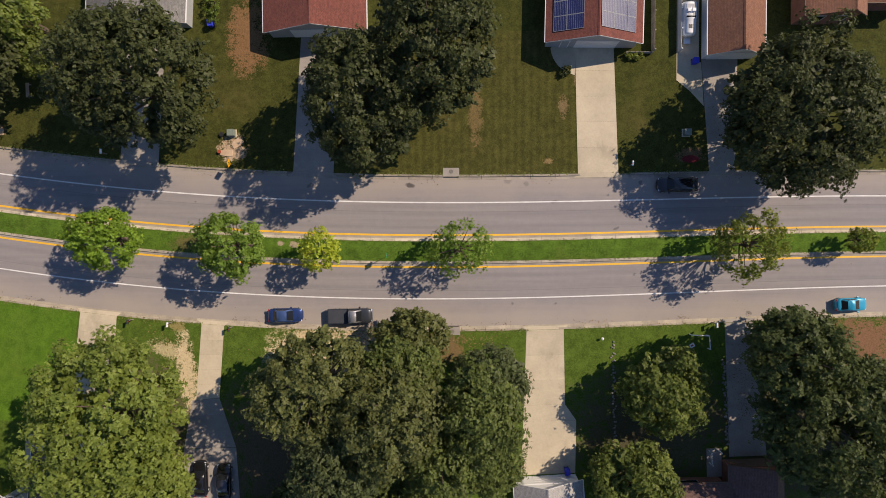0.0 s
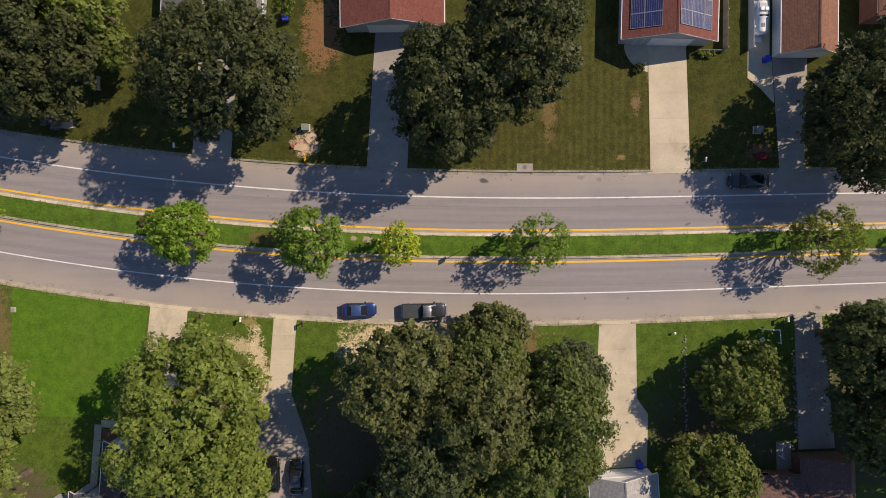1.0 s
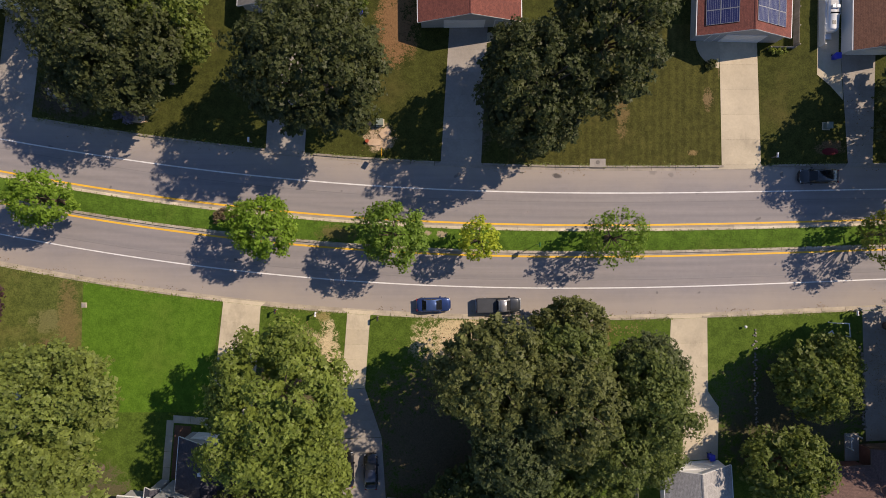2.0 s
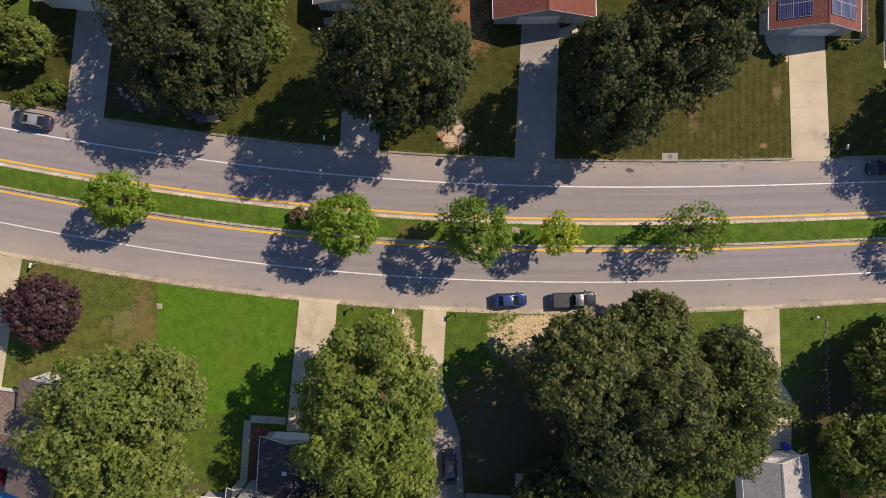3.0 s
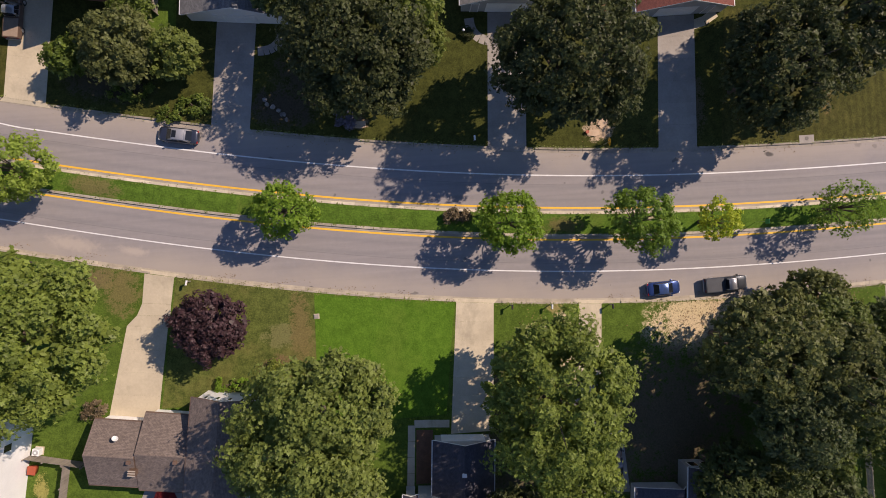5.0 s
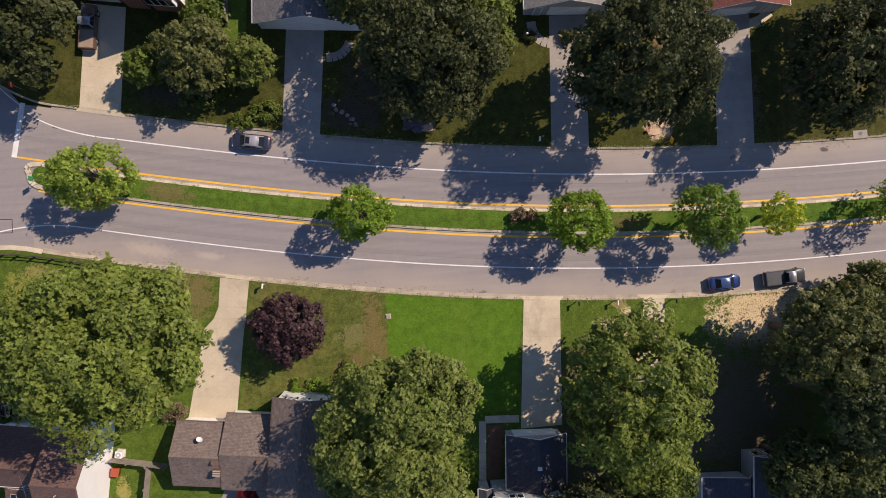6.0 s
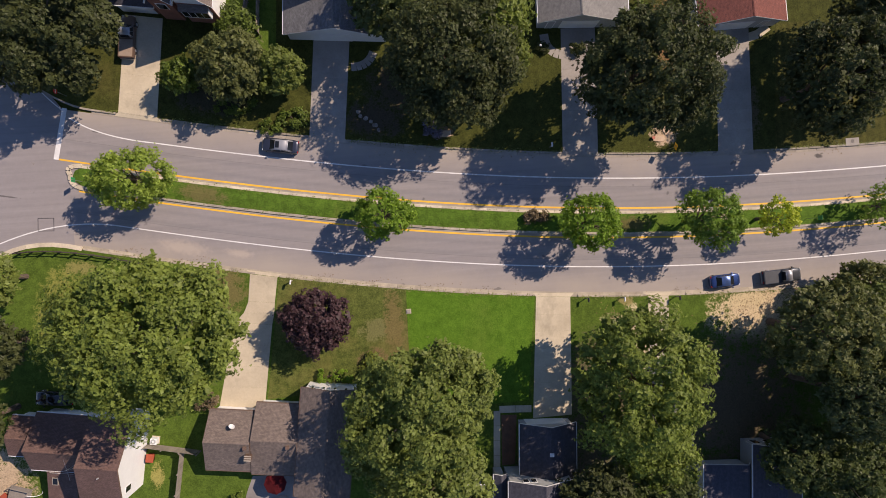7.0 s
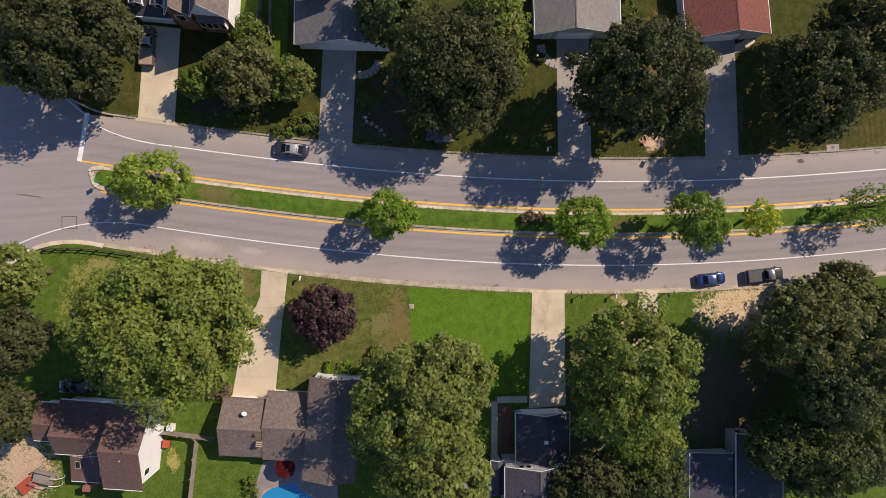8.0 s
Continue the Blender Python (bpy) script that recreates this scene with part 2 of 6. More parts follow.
ROOF_MAROON = shingle("maroon_shingle", (0.165, 0.098, 0.084), (0.115, 0.068, 0.058))
OAK = foliage("oak_leaf", (0.082, 0.097, 0.035), (0.031, 0.040, 0.014))
OAK_TAN = foliage("tanned_oak_leaf", (0.150, 0.166, 0.056), (0.057, 0.071, 0.022))
FEATHER = foliage("feathery_leaf", (0.142, 0.178, 0.049), (0.068, 0.094, 0.025))
FEATHER_DULL = foliage("dull_feathery_leaf", (0.110, 0.136, 0.055), (0.050, 0.068, 0.026))
# darker leaf; on some trees behind the lots it carries shade as colour
OAK_DARK_SHADED = foliage("dark_shaded_oak_leaf", (0.100, 0.126, 0.042), (0.042, 0.062, 0.018))
OAK_MID = foliage("mid_oak_leaf", (0.188, 0.234, 0.056), (0.081, 0.110, 0.026))
OAK_WARM = foliage("warm_oak_leaf", (0.194, 0.246, 0.050), (0.086, 0.122, 0.024))
MAPLE = foliage("maple_leaf", (0.215, 0.335, 0.044), (0.13, 0.22, 0.024), 0.45)
MAPLE_MIX = foliage("mottled_maple_leaf", (0.30, 0.39, 0.075), (0.15, 0.235, 0.032), 0.45)
MAPLE_SOFT = foliage("soft_maple_leaf", (0.205, 0.31, 0.058), (0.10, 0.17, 0.026), 0.45)
MAPLE_DULL = foliage("dull_maple_leaf", (0.175, 0.215, 0.052), (0.078, 0.108, 0.022), 0.4)
YELLOW_LEAF = foliage("yellowing_leaf", (0.44, 0.50, 0.06), (0.24, 0.31, 0.03), 0.45)
OLIVE_LEAF = foliage("olive_leaf", (0.22, 0.26, 0.055), (0.12, 0.15, 0.028), 0.45)
PURPLE_LEAF = foliage("purple_leaf", (0.068, 0.037, 0.041), (0.026, 0.014, 0.018), 0.15)
BROWN_LEAF = foliage("brown_leaf", (0.20, 0.155, 0.092), (0.10, 0.075, 0.045), 0.25)
FLOWER = foliage("lavender_flower", (0.22, 0.20, 0.29), (0.10, 0.11, 0.09), 0.3)
LITTER = foliage("fallen_leaf", (0.26, 0.17, 0.085), (0.09, 0.055, 0.035), 0.1)
SHRUB_LEAF = foliage("shrub_leaf", (0.13, 0.18, 0.03), (0.05, 0.08, 0.018), 0.3)

# ---- building helpers ----
def mesh_of(bm, name, material):
    me = bpy.data.meshes.new(name)
    bm.to_mesh(me)
    bm.free()
    me.materials.append(material)
    return me


def part(name, bm, material, parent, label="", at=None):
    """One mesh under a thing or a part."""
    ob = new(name, mesh_of(bm, name, material))
    ob.parent = parent
    if at is not None:
        ob.matrix_local = at
    if label:
        tagged(ob, label)
    return ob


def thing(name, m, label, category, group="", kind=""):
    ob = new(name)
    ob.empty_display_size = 0.3
    ob.matrix_world = m
    return tagged(ob, label, category, group, kind)


def box(bm, x0, x1, y0, y1, z0, z1):
    v = [bm.verts.new((x, y, z)) for z in (z0, z1) for x, y in ((x0, y0), (x1, y0), (x1, y1), (x0, y1))]
    for f in ((3, 2, 1, 0), (4, 5, 6, 7), (0, 1, 5, 4), (1, 2, 6, 5), (2, 3, 7, 6), (3, 0, 4, 7)):
        bm.faces.new([v[i] for i in f])
    return bm


def boxed(x0, x1, y0, y1, z0, z1, bevel=0.0):
    bm = box(bmesh.new(), x0, x1, y0, y1, z0, z1)
    if bevel:
        bmesh.ops.bevel(bm, geom=bm.edges[:], offset=bevel, segments=2, affect="EDGES", profile=0.6)
    return bm


def slab(bm, ring, z0, z1):
    """A plate of the given outline (counter-clockwise)."""
    a, b = [[bm.verts.new((x, y, z)) for x, y in ring] for z in (z0, z1)]
    bm.faces.new(b)
    bm.faces.new(a[::-1])
    for i in range(len(ring)):
        j = (i + 1) % len(ring)
        bm.faces.new((a[i], a[j], b[j], b[i]))
    return bm


def tube(bm, pts, radii, sides=7):
    """A round bar along points, with a radius at each."""
    rings = []
    for i, (p, r) in enumerate(zip(pts, radii)):
        p = Vector(p)
        d = (Vector(pts[min(i + 1, len(pts) - 1)]) - Vector(pts[max(i - 1, 0)])).normalized()
        q = d.to_track_quat("Z", "Y")
        rings.append([bm.verts.new(p + q @ Vector((r * math.cos(a), r * math.sin(a), 0))) for a in [2 * math.pi * k / sides for k in range(sides)]])
    for a, b in zip(rings, rings[1:]):
        for k in range(sides):
            bm.faces.new((a[k], a[(k + 1) % sides], b[(k + 1) % sides], b[k]))
    bm.faces.new(rings[0][::-1])
    bm.faces.new(rings[-1])
    return bm


def rod(r, z0, z1, sides=10, x=0.0, y=0.0):
    return tube(bmesh.new(), [(x, y, z0), (x, y, z1)], [r, r], sides)


# ---- the street's line: a long bend, all edges follow it ----
def bend(x):
    u = (x + 25) / 80
    return u * (-4.773 + u * (8.566 + u * (-1.413 - u * 1.835)))


def lane(x, o):
    """y of the line that runs o metres across from the street's line."""
    e = min(max(x, -112.0), 58.0)
    u = (e + 25) / 80
    slope = (bend(e + 0.5) - bend(e - 0.5))
    return bend(e) + slope * (x - e) + o * (1 - 0.011 * u - 0.082 * u * u)


def strip(name, o0, o1, x0, x1, z, material, step=1.5, rows=1, z1=None):
    """A sheet along the street between two offsets."""
    n = max(2, int((x1 - x0) / step))
    xs = [x0 + (x1 - x0) * i / n for i in range(n + 1)]
    verts, across = [], []
    for x in xs:
        for k in range(rows + 1):
            o = o0 + (o1 - o0) * k / rows
            verts.append((x, lane(x, o), z if z1 is None else z + (z1 - z) * k / rows))
            across.append(o)
    faces = [(i * (rows + 1) + k, (i + 1) * (rows + 1) + k, (i + 1) * (rows + 1) + k + 1, i * (rows + 1) + k + 1) for i in range(n) for k in range(rows)]
    me = bpy.data.meshes.new(name)
    me.from_pydata(verts, [], faces)
    me.attributes.new("across", "FLOAT", "POINT").data.foreach_set("value", across)
    me.materials.append(material)
    return new(name, me)


LAWN_Z, WEST, EAST = 0.12, -101.5, 150.0
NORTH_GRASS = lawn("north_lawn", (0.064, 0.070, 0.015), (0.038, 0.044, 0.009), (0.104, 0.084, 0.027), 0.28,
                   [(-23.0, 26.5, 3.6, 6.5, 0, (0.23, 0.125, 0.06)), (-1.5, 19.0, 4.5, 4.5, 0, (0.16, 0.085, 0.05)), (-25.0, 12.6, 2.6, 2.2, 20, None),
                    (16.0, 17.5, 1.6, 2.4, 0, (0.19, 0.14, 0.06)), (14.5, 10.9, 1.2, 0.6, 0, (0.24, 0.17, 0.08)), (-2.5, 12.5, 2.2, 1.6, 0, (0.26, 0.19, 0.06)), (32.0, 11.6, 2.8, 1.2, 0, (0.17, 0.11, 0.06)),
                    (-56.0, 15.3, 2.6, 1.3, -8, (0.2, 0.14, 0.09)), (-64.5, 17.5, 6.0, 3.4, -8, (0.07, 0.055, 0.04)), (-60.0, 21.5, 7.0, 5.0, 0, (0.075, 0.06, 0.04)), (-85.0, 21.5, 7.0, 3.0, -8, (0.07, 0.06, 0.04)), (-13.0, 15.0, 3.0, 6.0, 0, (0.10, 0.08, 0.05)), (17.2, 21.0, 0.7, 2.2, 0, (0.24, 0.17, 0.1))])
# dark brown patches: bare soil, and eastern turf coloured darker for its shade
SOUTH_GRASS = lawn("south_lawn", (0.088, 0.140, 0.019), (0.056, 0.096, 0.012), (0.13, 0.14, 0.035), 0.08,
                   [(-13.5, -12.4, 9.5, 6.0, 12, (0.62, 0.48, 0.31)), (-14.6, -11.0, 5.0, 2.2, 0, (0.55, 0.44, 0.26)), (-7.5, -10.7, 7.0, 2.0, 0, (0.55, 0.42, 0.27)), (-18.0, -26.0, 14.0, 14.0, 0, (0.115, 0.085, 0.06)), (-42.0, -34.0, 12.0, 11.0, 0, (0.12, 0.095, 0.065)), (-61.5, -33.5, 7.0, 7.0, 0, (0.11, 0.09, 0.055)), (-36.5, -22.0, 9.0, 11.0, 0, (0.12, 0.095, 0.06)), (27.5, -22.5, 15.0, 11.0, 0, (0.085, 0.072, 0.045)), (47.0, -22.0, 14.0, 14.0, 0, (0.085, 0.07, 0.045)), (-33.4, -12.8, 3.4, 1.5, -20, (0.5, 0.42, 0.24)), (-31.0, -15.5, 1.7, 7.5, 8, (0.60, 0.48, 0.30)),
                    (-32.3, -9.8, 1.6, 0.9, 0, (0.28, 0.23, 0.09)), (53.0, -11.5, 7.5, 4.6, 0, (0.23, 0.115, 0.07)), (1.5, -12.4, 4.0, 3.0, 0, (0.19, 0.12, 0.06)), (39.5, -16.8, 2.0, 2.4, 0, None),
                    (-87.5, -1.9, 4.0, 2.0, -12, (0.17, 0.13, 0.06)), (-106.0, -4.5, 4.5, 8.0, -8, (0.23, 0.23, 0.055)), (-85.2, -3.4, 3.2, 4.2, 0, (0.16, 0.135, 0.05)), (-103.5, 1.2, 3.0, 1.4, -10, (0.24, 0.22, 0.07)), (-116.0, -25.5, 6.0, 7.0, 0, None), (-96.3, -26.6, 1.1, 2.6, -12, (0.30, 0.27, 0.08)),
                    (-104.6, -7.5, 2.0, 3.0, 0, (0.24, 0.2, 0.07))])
BRIGHT_GRASS = lawn("bright_lawn", (0.088, 0.176, 0.015), (0.068, 0.148, 0.011), (0.115, 0.165, 0.024), 0.3)
OLIVE_GRASS = lawn("olive_lawn", (0.110, 0.132, 0.030), (0.060, 0.078, 0.017), (0.19, 0.15, 0.055), 0.5,
                   [(-66.5, -10.5, 3.2, 2.0, 0, (0.16, 0.155, 0.06)), (-67.4, -14.6, 2.6, 2.4, 0, (0.17, 0.11, 0.06)), (-64.2, -10.0, 1.8, 7.0, 0, (0.165, 0.13, 0.05))])
STRIPED_GRASS = lawn("striped_lawn", (0.078, 0.076, 0.018), (0.048, 0.050, 0.012), (0.12, 0.094, 0.032), 0.32, [(16.4, 17.6, 0.9, 1.9, 0, (0.2, 0.14, 0.07)), (14.5, 10.9, 0.9, 0.5, 0, (0.26, 0.18, 0.08)), (5.5, 16.5, 1.2, 5.0, 0, (0.17, 0.12, 0.05))], stripes=0.11)
MEDIAN_GRASS = lawn("median_grass", (0.090, 0.164, 0.019), (0.052, 0.102, 0.011), (0.14, 0.13, 0.035), 0.15,
                    [(-30.5, 0.6, 3.5, 1.6, 0, (0.13, 0.11, 0.04)), (-17.2, 0.6, 0.9, 0.6, 0, (0.36, 0.29, 0.2)), (-19.0, 0.7, 0.6, 0.4, 0, (0.36, 0.29, 0.2)), (-43.5, 2.8, 2.5, 1.5, 0, (0.13, 0.08, 0.045)), (-87.5, 9.3, 4.5, 1.6, -14, (0.15, 0.13, 0.05))])

# ---- ground, carriageways, verges ----
bm = bmesh.new()
slab(bm, [(-3000, -3000), (3000, -3000), (3000, 3000), (-3000, 3000)], -0.6, -0.1)
tagged(new("ground", mesh_of(bm, "ground", NORTH_GRASS)), "flat grassy ground under the suburb", "ground", kind="structure")
tagged(strip("road", -9.35, 9.55, -104, EAST, 0.0, ASPHALT, 1.5, 40), "worn grey asphalt divided street with dusty edges", "road", kind="structure")

bm = bmesh.new()
slab(bm, [(-175, -75), (-160, -75), (-122.5, -4.0), (-115.6, 2.2), (-112.6, 3.7), (-110.3, 4.45), (-107.7, 4.65), (-104, lane(-104, -9.3)), (-104, lane(-104, 9.5)), (-106.0, 24.3), (-110.2, 27.2), (-124, 40), (-150, 75), (-175, 75)], -0.3, -0.003)
me = mesh_of(bm, "side_road", ASPHALT)
me.attributes.new("across", "FLOAT", "POINT").data.foreach_set("value", [4.5] * len(me.vertices))
tagged(new("side_road", me), "worn grey asphalt of the crossing side street", "road", kind="structure")


def curve(p0, p1, p2, n=16):
    """A bend from p0 to p2 drawn towards p1."""
    return [((1 - t) ** 2 * p0[0] + 2 * t * (1 - t) * p1[0] + t * t * p2[0], (1 - t) ** 2 * p0[1] + 2 * t * (1 - t) * p1[1] + t * t * p2[1]) for t in [i / n for i in range(n + 1)]]


def verge(name, side, x0, x1, material, label, far=260.0):
    """Lawn from the kerb's back outward, in rows that follow the kerb."""
    n = int((x1 - x0) / 1.5)
    o = 10.1 if side > 0 else -9.75
    verts, faces = [], []
    for i in range(n + 1):
        x = x0 + (x1 - x0) * i / n
        y = lane(x, o)
        verts += [(x, y, -0.1), (x, y, LAWN_Z), (x, y + side * 14, LAWN_Z), (x, side * far, LAWN_Z)]
    for i in range(n):
        for k in range(3):
            q = (i * 4 + k, i * 4 + 4 + k, i * 4 + 5 + k, i * 4 + 1 + k)
            faces.append(q if side > 0 else q[::-1])
    me = bpy.data.meshes.new(name)
    me.from_pydata(verts, [], faces)
    me.materials.append(material)
    return tagged(new(name, me), label, "lawn", kind="structure")


verge("lawn_north", 1, WEST, EAST, NORTH_GRASS, "olive green lawn with dry, bare and darker patches")
verge("lawn_south", -1, -103.5, EAST, SOUTH_GRASS, "green lawn with sandy bare patches and shade coloured in under trees")
bm = bmesh.new()
slab(bm, [(-159.5, -75), (-103.5, -75), (-103.5, lane(-103.5, -9.75)), (-107.7, 4.25), (-110.2, 4.0), (-112.3, 3.3), (-115.3, 1.8), (-122.2, -4.4)], -0.1, LAWN_Z)
tagged(new("lawn_corner", mesh_of(bm, "lawn_corner", SOUTH_GRASS)), "green corner lawn beside the side street", "lawn", kind="structure")
bm = bmesh.new()
bow = [p for p in curve((-100.5, lane(-100.5, 9.98)), (-104.5, 22.0), (-110.2, 27.4), 8) if p[0] < -101.7]
slab(bm, [(-101.5, lane(-101.5, 10.1)), (-101.5, 75), (-149, 75), (-123.6, 40.4), *bow[::-1]], -0.1, LAWN_Z)
tagged(new("lawn_corner_north", mesh_of(bm, "lawn_corner_north", NORTH_GRASS)), "shaded olive lawn at the street corner", "lawn", kind="structure")


def plot(name, ring, material, label, lift=0.006):
    """A lot's own turf, lying on the verge."""
    bm = bmesh.new()
    slab(bm, ring, LAWN_Z - 0.05, LAWN_Z + lift)
    return tagged(new(name, mesh_of(bm, name, material)), label, "lawn", kind="structure")


def along(x0, x1, o, step=1.5):
    n = max(1, int(abs(x1 - x0) / step))
    return [(x0 + (x1 - x0) * i / n, lane(x0 + (x1 - x0) * i / n, o)) for i in range(n + 1)]


plot("lawn_bright", [(-62.9, -22.0), (-47.0, -22.0), *along(-44.95, -62.2, -9.78)], BRIGHT_GRASS, "lush bright green mown lawn")
plot("lawn_olive", [(-81.5, -18.2), (-62.7, -18.2), *along(-62.3, -78.7, -9.78)], OLIVE_GRASS, "dry olive lawn with brown patches")
plot("lawn_side", [(-83.5, 26.5), (-76.6, 26.0), (-74.9, 45.0), (-82.5, 45.0)], SOUTH_GRASS, "bright green strip of lawn between two houses")
plot("lawn_striped", [*along(-9.0, 18.0, 10.12), (17.5, 27.0), (-7.5, 27.0)], STRIPED_GRASS, "olive lawn with mowing stripes")

plot("mulch_bed", [(-51.4, -30.4), (-49.6, -30.4), (-48.8, -23.8), (-50.9, -23.6)], MULCH, "dark mulch bed between a path and the garage wall", 0.008)

# median island
bm = bmesh.new()
a = along(-102.3, EAST, -0.85)
b = along(-102.3, EAST, 1.68)
va = [bm.verts.new((x, y, LAWN_Z)) for x, y in a]
vm = [bm.verts.new((x, (y + b[i][1]) / 2, LAWN_Z + 0.1)) for i, (x, y) in enumerate(a)]
vb = [bm.verts.new((x, y, LAWN_Z)) for x, y in b]
for i in range(len(a) - 1):
    bm.faces.new((va[i], va[i + 1], vm[i + 1], vm[i]))
    bm.faces.new((vm[i], vm[i + 1], vb[i + 1], vb[i]))
tip = bm.verts.new((-103.4, lane(-103.4, 0.42), LAWN_Z))
tip_s, tip_n = bm.verts.new((-103.1, lane(-103.1, -0.35), LAWN_Z)), bm.verts.new((-103.1, lane(-103.1, 1.2), LAWN_Z))
bm.faces.new((tip_s, va[0], vm[0], tip))
bm.faces.new((tip, vm[0], vb[0], tip_n))
tagged(new("median_lawn", mesh_of(bm, "median_lawn", MEDIAN_GRASS)), "long narrow strip of green grass between the carriageways", "lawn", kind="structure")

# painted lines
for name, o, wide, x0, material, label in (("line_north_white", 6.59, 0.16, -93.3, WHITE_LINE, "solid white edge line on the asphalt"), ("line_north_yellow", 2.46, 0.24, -105.0, YELLOW_LINE, "solid yellow line beside the median kerb"),
                                           ("line_south_yellow", -1.6, 0.24, -102.9, YELLOW_LINE, "solid yellow line beside the median kerb"), ("line_south_white", -5.62, 0.15, -98.0, WHITE_LINE, "solid white edge line on the asphalt")):
    tagged(strip(name, o - wide / 2, o + wide / 2, x0, EAST, 0.005, material, 1.0), label, "road marking", kind="structure")


def ribbon(name, pts, wide, z, material, label, category="road marking"):
    """A flat band along a smooth run of points."""
    bm = bmesh.new()
    rails = []
    for i, p in enumerate(pts):
        d = Vector(pts[min(i + 1, len(pts) - 1)]) - Vector(pts[max(i - 1, 0)])
        n = Vector((-d.y, d.x)).normalized() * wide / 2
        rails.append((bm.verts.new((p[0] + n.x, p[1] + n.y, z)), bm.verts.new((p[0] - n.x, p[1] - n.y, z))))
    for a, b in zip(rails, rails[1:]):
        bm.faces.new((a[1], b[1], b[0], a[0]))
    return tagged(new(name, mesh_of(bm, name, material)), label, category, kind="structure")


ribbon("line_corner_south", curve((-98.0, lane(-98, -5.62)), (-107.0, 8.2), (-117.0, 3.4)), 0.15, 0.005, WHITE_LINE, "white edge line curving round the corner")
ribbon("line_corner_north", curve((-93.3, lane(-93.3, 6.59)), (-100.0, 17.7), (-103.35, 20.45), 14), 0.15, 0.005, WHITE_LINE, "white edge line ending at the stop line")
ribbon("line_corner_north_west", curve((-103.9, 21.3), (-106.0, 23.2), (-108.2, 26.2), 8), 0.13, 0.005, WHITE_LINE, "thin white line round the street corner")
ribbon("stop_line", [(-103.75, 21.7), (-105.35, 15.2)], 0.62, 0.006, WHITE_LINE, "wide white stop line across the carriageway")


# ---- kerbs, in lengths with open joints ----
def kerb_pieces(parent, o0, o1, x0, x1, top, dropped=(), material=KERB, length=3.05):
    """Kerb blocks between two offsets; low where a driveway crosses."""
    x = x0
    while x < x1 - 0.2:
        e = min(x + length, x1)
        low = any(a - 0.6 < (x + e) / 2 < b + 0.6 for a, b in dropped)
        h = 0.035 if low else top
        bm = bmesh.new()
        ring = [(q, lane(q, o)) for q, o in ((x + 0.02, o0), ((x + e) / 2, o0), (e - 0.02, o0), (e - 0.02, o1), ((x + e) / 2, o1), (x + 0.02, o1))]
        slab(bm, ring, -0.1, h)
        part("kerb_block", bm, material, parent)
        x = e


DRIVES_N = [(-97.3, -92.2), (-73.3, -68.4), (-39.5, -34.3), (-17.8, -12.2), (18.1, 23.3), (34.1, 37.6)]
DRIVES_S = [(-82.4, -78.6), (-44.8, -39.9), (-29.5, -25.6), (11.8, 16.6), (36.0, 39.9)]
for name, o0, o1, x0, top, dropped in (("kerb_north", 9.86, 10.1, -100.5, 0.15, DRIVES_N), ("kerb_south", -9.75, -9.5, -103.0, 0.15, DRIVES_S), ("kerb_median_north", 1.68, 2.04, -102.2, 0.15, ()), ("kerb_median_south", -1.16, -0.85, -102.2, 0.15, ())):
    kb = thing(name, Matrix(), "weathered concrete kerb laid in lengths", "kerb", kind="structure")
    kerb_pieces(kb, o0, o1, x0, 75.0, top, dropped, {"kerb_north": DULL_KERB, "kerb_south": DUSTY_GUTTER, "kerb_median_south": WORN_KERB}.get(name, KERB))
for name, o0, o1, x0 in (("gutter_north", 9.45, 9.86, -100.5), ("gutter_south", -9.5, -9.1, -103.0), ("gutter_median_north", 2.04, 2.3, -102.2), ("gutter_median_south", -1.44, -1.16, -102.2)):
    gt = thing(name, Matrix(), "stained concrete gutter strip", "gutter", kind="structure")
    kerb_pieces(gt, o0, o1, x0, 75.0, 0.006, (), DUSTY_GUTTER if name == "gutter_south" else GUTTER)
ends = thing("kerb_corners", Matrix(), "pale concrete kerb round the corners", "kerb", kind="structure")


def kerb_run(pts, wide, top, parent, material=KERB):
    for a, b in zip(pts, pts[1:]):
        d = (Vector(b) - Vector(a)).normalized()
        n = Vector((-d.y, d.x)) * wide / 2
        a2, b2 = Vector(a) + d * 0.01, Vector(b) - d * 0.01
        part("kerb_block", slab(bmesh.new(), [tuple(a2 - n), tuple(b2 - n), tuple(b2 + n), tuple(a2 + n)], -0.1, top), material, parent)


kerb_run(curve((-103.1, lane(-103.1, -9.6)), (-110.5, 6.0), (-115.6, 1.9), 8), 0.55, 0.15, ends)
kerb_run(curve((-100.5, lane(-100.5, 9.98)), (-104.5, 22.0), (-110.2, 27.4), 8), 0.24, 0.14, ends, DULL_KERB)
kerb_run(curve((-102.2, lane(-102.2, 1.98)), (-104.6, lane(-104, 1.9)), (-103.75, lane(-104, 0.42)), 4) + curve((-103.75, lane(-104, 0.42)), (-104.0, lane(-104, -1.1)), (-102.2, lane(-102.2, -1.13)), 4)[1:], 0.55, 0.15, ends)


